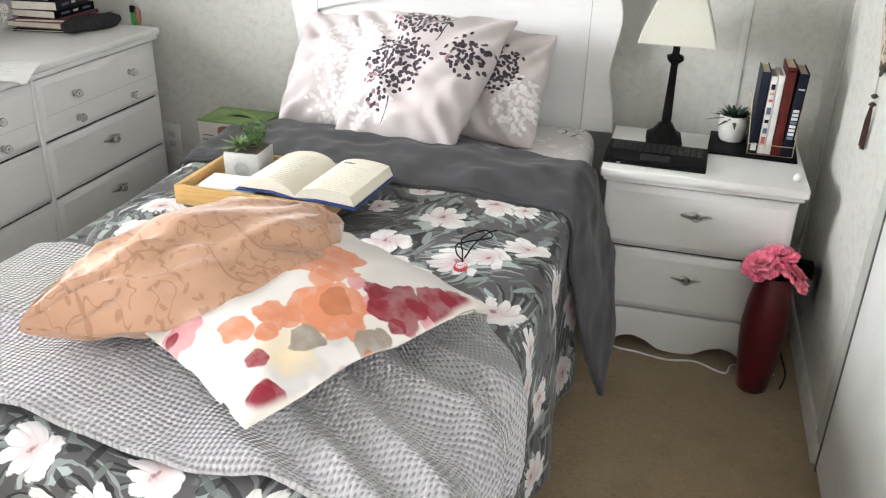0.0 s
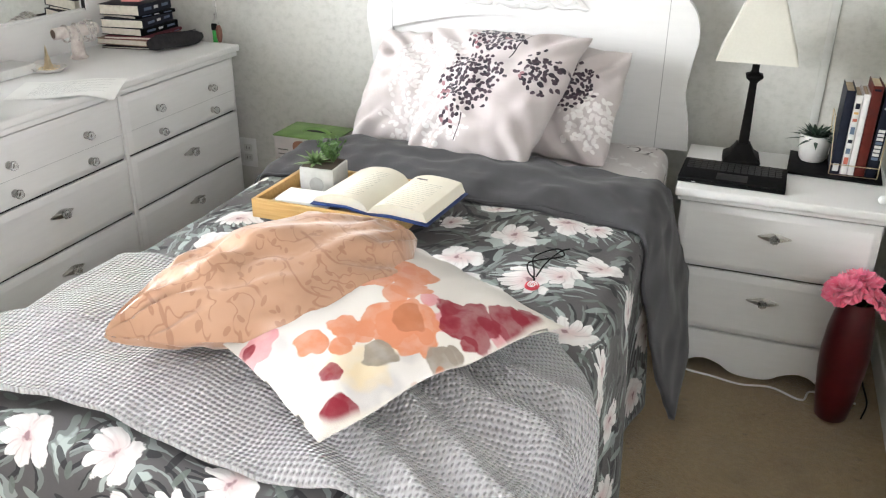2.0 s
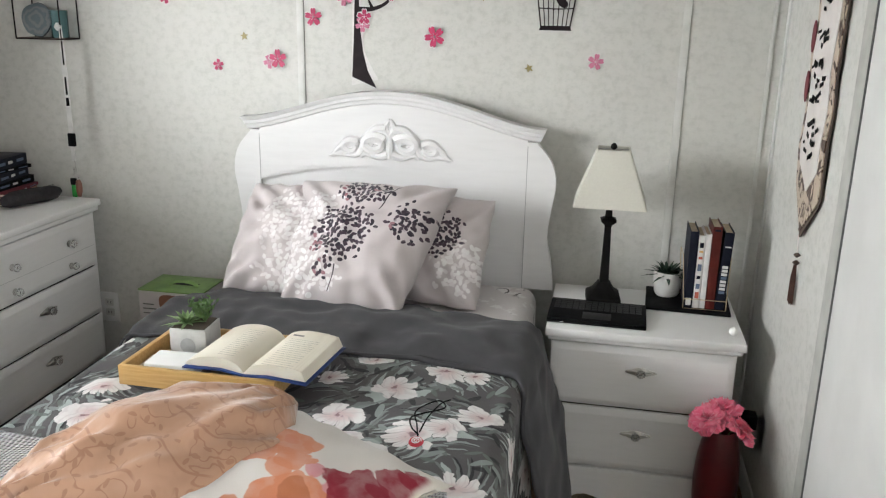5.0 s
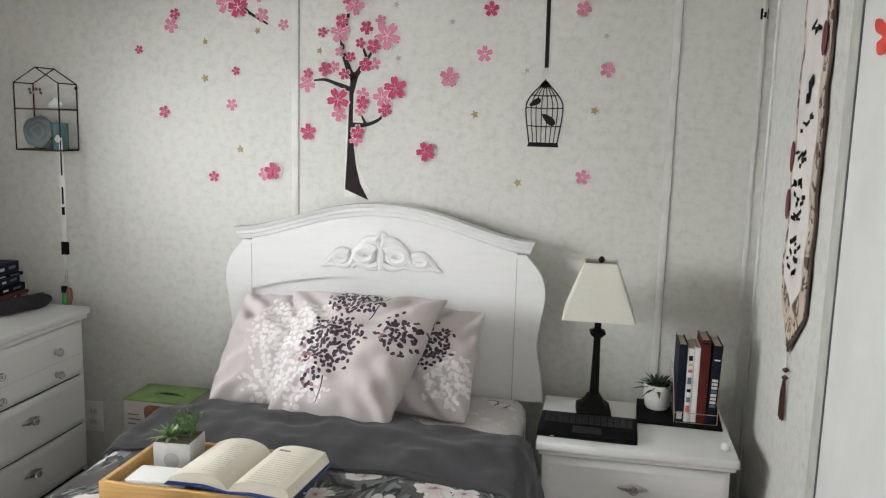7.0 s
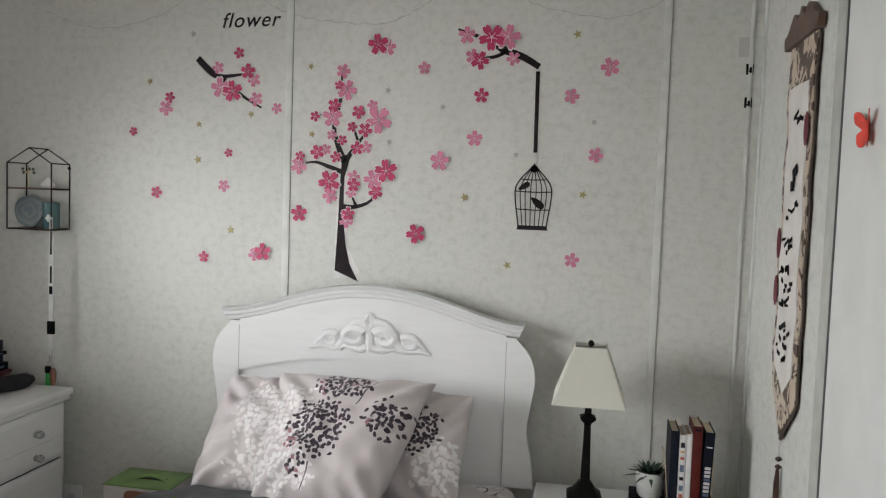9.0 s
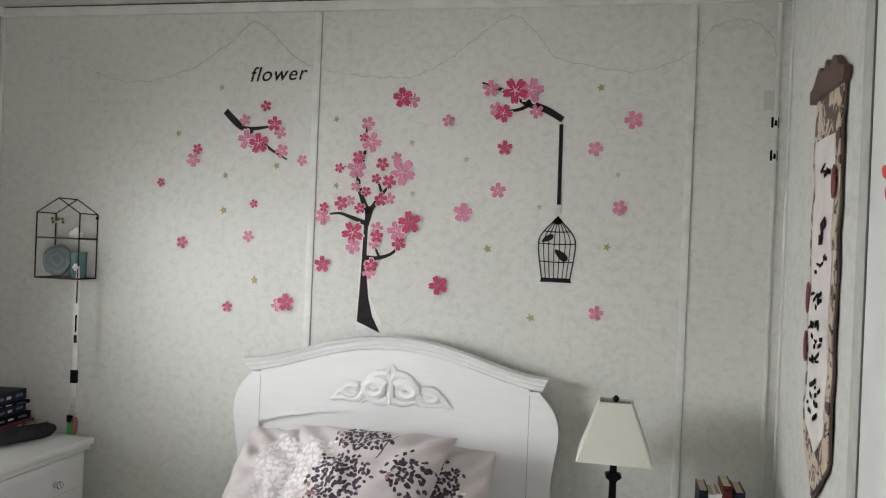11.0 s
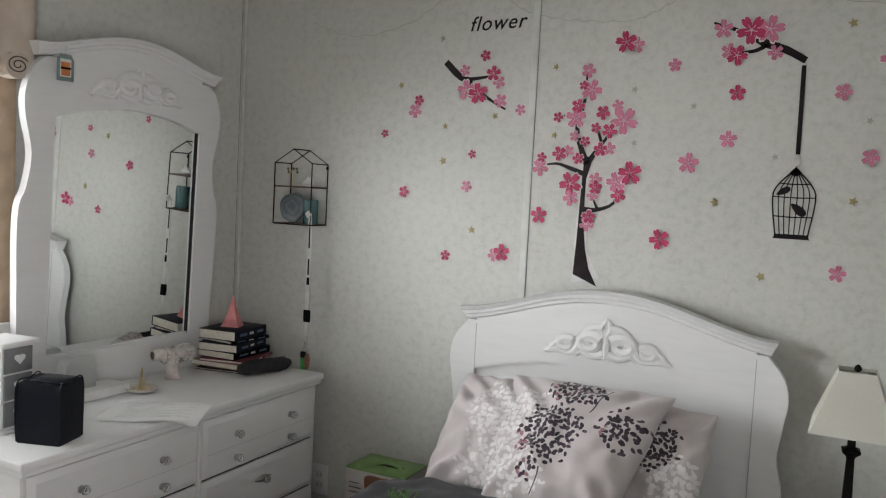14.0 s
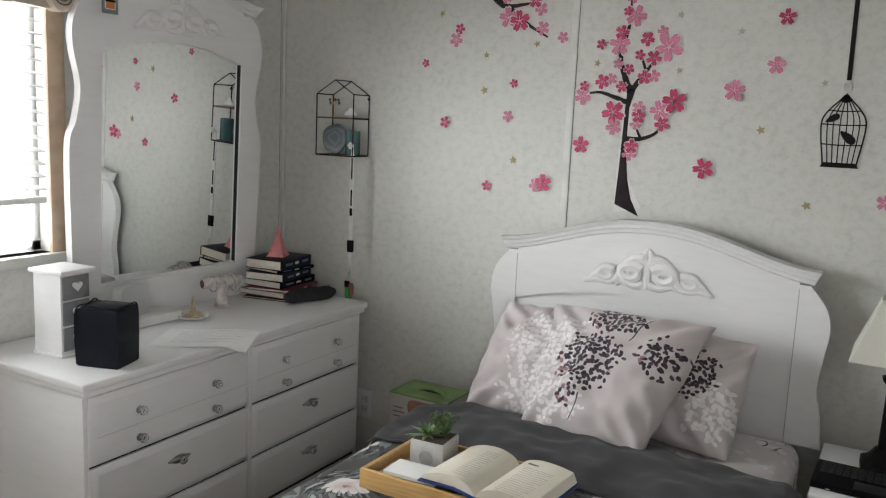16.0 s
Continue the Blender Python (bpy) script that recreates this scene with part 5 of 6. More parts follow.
# sockets, plugs and cables
def socket_plate(m, label):
    ob = thing("wall_socket", m, label, "socket")
    part("plate", boxed(-0.036, 0.036, -0.006, 0.0, -0.058, 0.058, 0.002), white_plastic, ob)
    for z in (-0.02, 0.02):
        part("outlet", boxed(-0.017, 0.017, -0.008, -0.006, z - 0.014, z + 0.014, 0.003), trim_white, ob)
        for x in (-0.006, 0.006):
            part("slot", boxed(x - 0.001, x + 0.001, -0.0084, -0.0079, z - 0.005, z + 0.005), dark_gap, ob)
    return ob


socket_plate(pose(-0.80, -0.0, 0.3), "white double wall socket beside the dresser")
socket_plate(pose(XR, -0.4, 0.262, 0, 0, 90), "white double wall socket beside the nightstand")
adapter = thing("power_adapter", pose(1.448, -0.37, 0.285), "black power adapter plugged in beside the nightstand", "adapter")
part("body", boxed(-0.03, 0.03, -0.022, 0.022, -0.022, 0.022, 0.004), black_plastic, adapter)
part("plug", boxed(-0.043, -0.03, -0.012, 0.012, 0.0, 0.02, 0.003), white_plastic, adapter)
part("lead", tube(spline([(-0.03, 0, -0.02), (-0.02, -0.05, -0.15), (-0.015, -0.06, -0.24), (0.0, -0.12, -0.278), (-0.02, -0.2, -0.28)], 8), 0.0025, 6), black_plastic, adapter)
solid("power_cable", tube(spline([(0.93, -0.41, 0.004), (0.959, -0.485, 0.004), (1.034, -0.5, 0.004), (1.118, -0.515, 0.004), (1.2, -0.5, 0.004), (1.28, -0.535, 0.004), (1.31, -0.48, 0.004), (1.42, -0.5, 0.004)], 8), 0.003, 6), white_plastic, pose(0, 0, 0), "thin white cable on the carpet by the nightstand", "cable")

# ---- stickers on the back wall ----
STICK = -0.0012
rose = plain("sticker_rose", (0.44, 0.022, 0.1), (0.36, 0.016, 0.075), 60, 0.5, bump=0)
pinkish = plain("sticker_pink", (0.56, 0.19, 0.29), (0.49, 0.14, 0.23), 60, 0.5, bump=0)
pale_pink = plain("sticker_pale", (0.85, 0.6, 0.65), rough=0.5, bump=0)
sticker_black = plain("sticker_black", (0.014, 0.009, 0.011), (0.02, 0.013, 0.015), 30, 0.6, spec=0.15, bump=0)
border_white = plain("sticker_border", (0.7, 0.68, 0.66), rough=0.5, bump=0)
gold_foil = plain("gold_foil", (0.36, 0.3, 0.14), (0.28, 0.23, 0.1), 40, 0.55, metal=0.3, bump=0)
grey_foil = plain("grey_foil", (0.4, 0.4, 0.36), rough=0.35, metal=0.6, bump=0)


def petal_outline(grow, a0):
    """One notched petal of a unit blossom."""
    pts = []
    for r, w in ((0.1, 0.10), (0.3, 0.24), (0.55, 0.33), (0.8, 0.34), (0.97, 0.22), (0.98, 0.12), (0.86, 0.0), (0.98, -0.12), (0.97, -0.22), (0.8, -0.34), (0.55, -0.33), (0.3, -0.24), (0.1, -0.10)):
        r2, w2 = r + grow * (0.5 if r > 0.2 else 0), w * (1 + grow * 1.1)
        w2 *= 0.86
        pts.append(((r2 * math.cos(a0) - w2 * math.sin(a0)) * 0.5, (r2 * math.sin(a0) + w2 * math.cos(a0)) * 0.5))
    return pts


def blossom(shade):
    ob = thing("blossom_sticker", pose(0, 0.0, 0), "pink paper cherry blossom sticker on the wall", "sticker", "cherry blossom stickers")
    bm = bmesh.new()
    for k in range(5):
        prism(petal_outline(0.22, 1.57 + k * 1.2566), -0.004, -0.0002 - 0.0005 * k, bm)
    part("border", bm, border_white, ob, "white cut edge")
    for k in range(5):
        part("petal", prism(petal_outline(0.0, 1.57 + k * 1.2566), -0.012 - 0.0016 * k, -0.0045, bevel=0.0), shade, ob)
    bm = bmesh.new()
    for k in range(5):
        a = 1.57 + k * 1.2566
        tube([(0.03 * math.cos(a), -0.0215, 0.03 * math.sin(a)), (0.2 * math.cos(a), -0.0215, 0.2 * math.sin(a))], 0.012, 5, bm, 1.0)
    part("stamens", bm, pale_pink, ob, "pale stamens")
    return ob


def put_flowers(ob, rows, seed):
    rng = random.Random(seed)
    for k, (x, z, d) in enumerate(rows):
        copy_thing(ob, Matrix.LocRotScale((x, STICK - 0.0012 * (k % 3) - 0.002 * (seed % 2), z), Euler((0, rng.uniform(-0.6, 0.6), 0)), (d, 0.12, d)))


dark_one, pink_one = blossom(rose), blossom(pinkish)
dark_one.matrix_basis = Matrix.LocRotScale((0.638, STICK, 1.775), None, (0.051, 0.12, 0.051))
pink_one.matrix_basis = Matrix.LocRotScale((0.621, STICK, 1.637), None, (0.055, 0.12, 0.055))
dark_one.scale = pink_one.scale = (1, 1, 1)
put_flowers(dark_one, [(-0.576, 1.636, 0.032), (-0.44, 1.755, 0.04), (-0.485, 1.428, 0.044), (-0.222, 1.57, 0.032), (-0.306, 1.212, 0.04), (-0.092, 1.238, 0.063)], 1)
put_flowers(pink_one, [(-0.456, 1.718, 0.055), (-0.238, 1.458, 0.044), (-0.121, 1.228, 0.048), (-0.053, 1.723, 0.04)], 2)
put_flowers(dark_one, [(-0.19, 1.906, 0.04), (-0.157, 1.845, 0.055), (-0.211, 1.778, 0.075)], 3)
put_flowers(pink_one, [(-0.266, 1.857, 0.044), (-0.136, 1.816, 0.048), (-0.256, 1.79, 0.071), (-0.128, 1.753, 0.051)], 4)
put_flowers(dark_one, [(0.163, 1.802, 0.032), (0.149, 1.736, 0.048), (0.083, 1.699, 0.036), (0.232, 1.715, 0.048), (0.212, 1.666, 0.036), (0.257, 1.657, 0.051), (0.179, 1.622, 0.036), (0.231, 1.597, 0.048)], 5)
put_flowers(pink_one, [(0.176, 1.849, 0.051), (0.19, 1.787, 0.071), (0.143, 1.698, 0.071), (0.279, 1.738, 0.04), (0.301, 1.69, 0.091), (0.142, 1.638, 0.036), (0.26, 1.601, 0.044)], 6)
put_flowers(dark_one, [(0.158, 1.566, 0.04), (0.094, 1.581, 0.051), (0.034, 1.566, 0.036), (0.137, 1.484, 0.079), (0.222, 1.475, 0.048), (0.332, 1.524, 0.079), (0.298, 1.454, 0.051), (0.206, 1.378, 0.048)], 7)
put_flowers(pink_one, [(0.123, 1.59, 0.04), (0.029, 1.533, 0.059), (0.141, 1.437, 0.055), (0.22, 1.501, 0.048), (0.213, 1.45, 0.04), (0.288, 1.495, 0.067), (0.199, 1.355, 0.051)], 8)
put_flowers(dark_one, [(0.034, 1.374, 0.059), (0.293, 1.936, 0.071), (0.438, 1.322, 0.067), (0.629, 1.886, 0.063), (0.665, 1.959, 0.087)], 9)
put_flowers(pink_one, [(0.326, 1.926, 0.055), (0.449, 1.861, 0.044), (0.509, 1.562, 0.067), (1.04, 1.868, 0.063), (0.925, 1.776, 0.051), (1.007, 1.593, 0.051), (0.947, 1.259, 0.051)], 10)
put_flowers(pink_one, [(0.585, 1.966, 0.059), (0.606, 1.899, 0.051), (0.717, 1.96, 0.083), (0.736, 1.892, 0.048)], 12)
dark_one.matrix_basis = Matrix.LocRotScale((0.638, STICK, 1.775), None, (0.051, 0.12, 0.051))
pink_one.matrix_basis = Matrix.LocRotScale((0.621, STICK, 1.637), None, (0.055, 0.12, 0.055))


def star_sticker(shade):
    pts = [((0.5 if k % 2 == 0 else 0.22) * math.sin(k * math.pi / 5), (0.5 if k % 2 == 0 else 0.22) * math.cos(k * math.pi / 5)) for k in range(10)]
    return solid("star_sticker", prism(pts, -0.03, 0.0), shade, pose(0, 0, 0), "small metallic star sticker on the wall", "sticker", "star stickers")


gold_star, grey_star = star_sticker(gold_foil), star_sticker(grey_foil)
rng = random.Random(4)
for k, (x, z) in enumerate([(-0.359, 1.97), (-0.517, 1.809), (-0.333, 1.665), (-0.335, 1.544), (-0.145, 1.702), (-0.21, 1.308), (0.064, 1.863), (0.329, 1.788), (0.072, 1.64), (0.338, 1.62), (0.514, 1.736), (0.757, 1.588), (0.595, 1.447), (0.742, 1.233), (0.935, 1.969), (0.998, 1.696), (0.973, 1.468)]):
    s = 0.029 if k in (3, 5, 12, 13, 14, 16) else 0.023
    src = gold_star if k in (1, 2, 3, 4, 5, 6, 8, 12, 13, 14, 16) else grey_star
    m = Matrix.LocRotScale((x, STICK + 0.0005, z), Euler((0, rng.uniform(-0.5, 0.5), 0)), (s, 0.1, s))
    if k == 0 or k == 1:
        src.matrix_basis = m
        src["placed"] = 1
    else:
        keep = src.matrix_basis.copy()
        src.matrix_basis = Matrix.Identity(4)
        copy_thing(src, m)
        src.matrix_basis = keep


def ribbon(points, widths, bm=None, y=STICK, thick=0.0012, n=8):
    """A flat band on the wall along points of (x, z)."""
    bm = bm or bmesh.new()
    mid = spline([(x, z) for x, z in points], n)
    ws = [widths[0] + (widths[-1] - widths[0]) * k / (len(mid) - 1) for k in range(len(mid))] if len(widths) == 2 else [np.interp(k / (len(mid) - 1), [j / (len(widths) - 1) for j in range(len(widths))], widths) for k in range(len(mid))]
    left, right = [], []
    for k, p in enumerate(mid):
        way = (mid[min(k + 1, len(mid) - 1)] - mid[max(0, k - 1)]).normalized()
        side = Vector((-way[1], way[0])) * float(ws[k]) / 2
        left.append((p + side)[:])
        right.append((p - side)[:])
    prism(left + right[::-1], y - thick, y, bm)
    return bm


tree_sticker = thing("tree_sticker", pose(0, 0, 0), "black cherry tree trunk sticker above the headboard", "sticker")
trunk_line = [(0.206, 1.17), (0.184, 1.271), (0.181, 1.421), (0.181, 1.496), (0.182, 1.55)]
part("border", ribbon(trunk_line, [0.094, 0.042, 0.03, 0.03, 0.03], y=STICK + 0.001, thick=0.001), border_white, tree_sticker, "white cut edge")
part("trunk", prism([(0.163, 1.188), (0.245, 1.154), (0.215, 1.21), (0.2, 1.271), (0.19, 1.35), (0.188, 1.421), (0.189, 1.5), (0.205, 1.56), (0.19, 1.575), (0.178, 1.545), (0.175, 1.495), (0.173, 1.42), (0.169, 1.3)], STICK - 0.0012, STICK), sticker_black, tree_sticker)
for line, w in (([(0.188, 1.55), (0.166, 1.599), (0.149, 1.664), (0.168, 1.75), (0.172, 1.84)], (0.022, 0.006)), ([(0.178, 1.518), (0.13, 1.535), (0.09, 1.547), (0.053, 1.544)], (0.016, 0.006)), ([(0.185, 1.543), (0.216, 1.591), (0.252, 1.639)], (0.02, 0.008)), ([(0.234, 1.615), (0.222, 1.647), (0.211, 1.675)], (0.01, 0.005)), ([(0.187, 1.402), (0.235, 1.404), (0.282, 1.426), (0.305, 1.473)], (0.016, 0.006)), ([(0.147, 1.702), (0.111, 1.705), (0.085, 1.701)], (0.008, 0.004)), ([(0.231, 1.408), (0.214, 1.441)], (0.01, 0.004))):
    part("branch", ribbon(line, w, y=STICK - 0.0002), sticker_black, tree_sticker)
for name, lines in (("small_branch", (([(-0.341, 1.888), (-0.296, 1.846), (-0.262, 1.827), (-0.176, 1.835)], (0.022, 0.024, 0.016, 0.008)), ([(-0.262, 1.831), (-0.221, 1.796), (-0.172, 1.76), (-0.108, 1.724)], (0.018, 0.006)))), ("hanging_branch", (([(0.82, 1.867), (0.766, 1.898), (0.706, 1.92), (0.644, 1.953), (0.556, 1.985)], (0.02, 0.022, 0.024, 0.014, 0.006)), ([(0.714, 1.916), (0.681, 1.899), (0.639, 1.893)], (0.014, 0.008))))):
    ob = thing("branch_sticker", pose(0, 0, 0), "black cherry branch sticker with blossoms on the wall", "sticker", "branch stickers")
    for line, w in lines:
        part("branch", ribbon(line, w), sticker_black, ob)

cage = thing("birdcage_sticker", pose(0.817, STICK, 0), "black hanging birdcage sticker on the wall", "sticker")
part("rod", ribbon([(-0.001, 1.853), (0.001, 1.597)], (0.0125, 0.0125), y=0), sticker_black, cage)
bm = bmesh.new()
tube([(0.011 * math.cos(k * 0.35), -0.001, 1.579 + 0.013 * math.sin(k * 0.35)) for k in range(19)], 0.0016, 5, bm)
part("ring", bm, border_white, cage, "pale ring")
outline = spline([(0.0, 1.561), (0.012, 1.545), (0.042, 1.512), (0.059, 1.473), (0.052, 1.413), (0.044, 1.357)], 5)
part("border", prism([(p[0] * 1.12, p[1]) for p in outline] + [(-p[0] * 1.12, p[1]) for p in outline[::-1]][:-1], -0.0004, 0.0008), plain("cage_backing", (0.56, 0.555, 0.52), rough=0.5, bump=0), cage, "clear sticker edge")
part("dome_cap", prism([(0, 1.563), (0.014, 1.538), (0, 1.533), (-0.014, 1.538)], -0.0018, -0.0006), sticker_black, cage)
part("base", prism([(-0.045, 1.364), (0.045, 1.364), (0.05, 1.35), (-0.05, 1.35)], -0.0018, -0.0006), sticker_black, cage)
for q in (-1, -0.72, -0.45, -0.15, 0.15, 0.45, 0.72, 1):
    part("bar", ribbon([(p[0] * q, p[1]) for p in outline[2::4] + outline[-1:]], (0.003, 0.003) if abs(q) < 1 else (0.0042, 0.0042), y=-0.0006, n=3), sticker_black, cage)
for z, w in ((1.473, 0.059), (1.416, 0.0525), (1.512, 0.042)):
    part("hoop", ribbon([(-w, z), (0, z - 0.002), (w, z)], (0.0035, 0.0035), y=-0.0008), sticker_black, cage)
for x, z, s, a in ((-0.03, 1.489, 0.8, 30), (0.014, 1.437, 1.0, -40)):
    pts = [(0.026 * s * math.cos(t), 0.0115 * s * math.sin(t) * (1 + 0.35 * math.cos(t))) for t in (6.2832 * k / 20 for k in range(20))]
    part("silhouette", prism(pts, -0.0022, -0.001), sticker_black, cage, "plain dark oval shape", at=pose(x, 0, z, 0, -a, 0))

word = bpy.data.curves.new("flower_word", "FONT")
word.body, word.size, word.shear, word.extrude, word.offset = "flower", 0.07, 0.3, 0.0006, 0.0004
word.space_character = 1.12
lettering = new("wall_lettering", word)
lettering.data.materials.append(sticker_black)
lettering.matrix_basis = Matrix.LocRotScale((-0.257, -0.0018, 1.99), Euler((radians(90), radians(0), 0)), (1.0, 1.0, 1.0)) @ pose(0, 0, 0, 0, 0, 2.0)
bpy.context.view_layer.update()
flat_mesh = bpy.data.meshes.new_from_object(lettering)
letters = new("wall_lettering", flat_mesh)
letters.matrix_basis = lettering.matrix_basis.copy()
bpy.data.objects.remove(lettering)
tagged(letters, "black handwritten-style word reading flower on the wall", "lettering")

# fairy lights pinned along the wall
wire_grey = plain("wire_grey", (0.34, 0.33, 0.3), rough=0.5, bump=0)
bulb_mat = plain("bulb_pale", (0.5, 0.48, 0.4), rough=0.3, bump=0)
lights = thing("fairy_lights", pose(0, 0, 0), "thin wire string of tiny unlit fairy lights on the wall", "string lights")
for line in ([(-0.915, 2.048), (-0.723, 1.99), (-0.499, 2.026), (-0.323, 2.132), (-0.256, 2.192), (-0.194, 2.17), (-0.093, 2.074), (0.002, 2.032), (0.144, 2.008), (0.318, 2.0)], [(0.318, 2.0), (0.427, 2.051), (0.513, 2.116), (0.64, 2.199), (0.719, 2.149), (0.755, 2.106), (0.807, 2.059), (1.041, 2.019), (1.207, 2.079), (1.27, 2.156), (1.367, 2.174), (1.433, 2.127), (1.452, 2.059)]):
    path = [(p[0], -0.005 - 0.003 * math.sin(k * 0.8), p[1] + 0.003 * math.sin(k * 1.7)) for k, p in enumerate(spline(line, 10))]
    part("wire", tube(path, 0.0007, 5), wire_grey, lights)
    for p in path[4::5]:
        part("bulb", lathe([(0.001, -0.004), (0.0025, 0.0), (0.001, 0.004)], 6), bulb_mat, lights, at=pose(*p))

# ---- wall shelf with lanyard ----
shelf = thing("wall_shelf", pose(-0.905, 0, 1.285), "black wire house-shaped wall shelf with small ornaments", "shelf")
for y in (-0.105, -0.004):
    part("frame", tube([(-0.085, y, 0), (-0.085, y, 0.228), (0, y, 0.28), (0.085, y, 0.228), (0.085, y, 0), (-0.085, y, 0)], 0.0024, 6), black_iron, shelf)
for x, z in ((-0.085, 0.0), (0.085, 0.0), (-0.085, 0.228), (0.085, 0.228), (0, 0.28), (-0.085, 0.14), (0.085, 0.14)):
    part("crossbar", tube([(x, -0.105, z), (x, -0.004, z)], 0.002, 6), black_iron, shelf)
walnut = plain("walnut", (0.12, 0.07, 0.045), (0.08, 0.05, 0.03), 20, 0.5)
part("board", boxed(-0.083, 0.083, -0.102, -0.006, 0.137, 0.143), walnut, shelf, "dark wooden board")
part("board", boxed(-0.083, 0.083, -0.102, -0.006, -0.003, 0.003), walnut, shelf, "dark wooden board")
part("screw", lathe([(0.006, 0), (0.006, 0.003), (0.002, 0.005)], 10), black_iron, shelf, at=pose(0.085, -0.006, 0.215, 90))
agate = Look("agate", 0.25)
ax, ay, az = agate.xyz()
rad = (ax * ax + az * az) ** 0.5 + agate.noise(20, 2) * 0.02
agate.base(agate.mix((rad * 320.0 + agate.noise(45, 3) * 9.0).sin().step(-0.5, 0.8), (0.1, 0.13, 0.14), (0.16, 0.17, 0.18)))
solid("agate_slice", prism([(0.05 * math.cos(t) * (1 + 0.06 * math.sin(3 * t)), 0.056 * math.sin(t) * (1 + 0.05 * math.cos(5 * t))) for t in (6.2832 * k / 30 for k in range(30))], -0.006, 0.006, bevel=0.002), agate.mat, pose(-0.935, -0.06, 1.346, -10, 0, 15), "polished grey-blue agate slice on the shelf", "ornament")
teal = Look("teal_glass", 0.1).base((0.12, 0.25, 0.26))
teal.bsdf.inputs["Transmission Weight"].default_value = 0.5
solid("candle_jar", lathe([(0.026, 0), (0.028, 0.003), (0.028, 0.09), (0.025, 0.09), (0.025, 0.06)], 20), teal.mat, pose(-0.855, -0.055, 1.2885), "small teal glass jar on the shelf", "jar")
solid("ornament", lathe([(0.012, 0), (0.02, 0.01), (0.016, 0.022), (0.008, 0.03), (0.004, 0.04)], 10), white_plastic, Matrix.LocRotScale((-0.865, -0.06, 1.4285), None, (1.5, 0.7, 0.9)), "small white ceramic ornament on the shelf", "ornament")
orn = thing("bead_ornament", pose(-0.945, -0.055, 1.4285), "small brass ornament with dangling beads on the shelf", "ornament")
part("stand", tube([(0, 0, 0), (0, 0, 0.08)], 0.002, 6), gold_wire, orn)
for k in range(6):
    a = k * 1.05
    part("arm", tube([(0, 0, 0.05), (0.022 * math.cos(a), 0.012 * math.sin(a), 0.055 + 0.012 * (k % 2))], 0.001, 5), gold_wire, orn)
    part("bead", lathe([(0.001, -0.006), (0.006, 0), (0.001, 0.006)], 8), plain("olive_bead", (0.12, 0.12, 0.07), rough=0.3, bump=0) if k == 0 else bpy.data.materials["olive_bead"], orn, at=pose(0.022 * math.cos(a), 0.012 * math.sin(a), 0.052 + 0.012 * (k % 2)))
lany = thing("lanyard", pose(-0.828, -0.092, 0), "white lanyard with black buckle and keys hanging from the shelf", "lanyard")
strap = prism([(-0.008, 0.968), (0.008, 0.968), (0.009, 1.2), (0.004, 1.33), (-0.006, 1.33), (-0.010, 1.2)], -0.0015, 0.0015)
part("strap", strap, white_card, lany)
part("strap", prism([(-0.007, 0.87), (0.007, 0.87), (0.0075, 0.93), (-0.0075, 0.93)], -0.0015, 0.0015), white_card, lany)
part("knot", lathe([(0.003, -0.012), (0.012, 0), (0.004, 0.014)], 8), white_card, lany, at=pose(0.0, -0.015, 1.325))
for z0, z1, w in ((1.2, 1.28, 0.003), (1.1, 1.16, 0.0035), (1.062, 1.09, 0.006)):
    part("print_bar", boxed(-w, w, -0.0022, -0.0016, z0, z1), black_plastic, lany)
part("buckle", boxed(-0.013, 0.013, -0.006, 0.006, 0.922, 0.968, 0.003), black_plastic, lany, "black plastic buckle")
part("clip", tube([(0, 0, 0.875), (0.006, 0, 0.86), (0.004, 0, 0.83), (-0.005, 0, 0.825), (-0.003, 0, 0.85)], 0.0018, 6), chrome, lany, "steel clip")
part("key_ring", tube([(0.012 * math.cos(k * 0.4), 0.0, 0.812 + 0.014 * math.sin(k * 0.4)) for k in range(17)], 0.0012, 5), chrome, lany)
part("tag", boxed(-0.018, 0.0, -0.005, 0.003, 0.735, 0.79, 0.006), plain("green_tag", (0.05, 0.4, 0.08), rough=0.25, bump=0), lany, "green plastic tag")
part("fob", lathe([(0.006, 0.745), (0.011, 0.765), (0.011, 0.79), (0.006, 0.805)], 10, centre=(0.012, -0.004, 0)), plain("brown_fob", (0.2, 0.08, 0.05), rough=0.4), lany, "brown key fob")
part("fob", boxed(-0.02, 0.004, -0.007, 0.002, 0.785, 0.81, 0.004), black_plastic, lany, "black fob")

# ---- right wall: hanging, butterfly, hooks ----
cloth_cream = Look("hanging_cloth", 0.8, spec=0.2, sheen=0.2)
hx, hy, hz = cloth_cream.xyz()
vines = cloth_cream.noise(20, 3, 0.6, distort=1.0)
cloth_cream.base(cloth_cream.mix(vines.step(0.5, 0.56), (0.5, 0.41, 0.32), (0.07, 0.04, 0.03)))
cloth_cream.bump(cloth_cream.noise(500, 2), 0.3, 0.001)
dark_brown = plain("dark_brown", (0.06, 0.035, 0.025), (0.04, 0.025, 0.018), 30, 0.6)
ivory = plain("ivory_panel", (0.7, 0.66, 0.63), (0.63, 0.59, 0.56), 14, 0.8)
hang = thing("wall_hanging", pose(XR, -0.565, 0), "long pointed cream and brown banner with writing and tassel", "wall hanging")


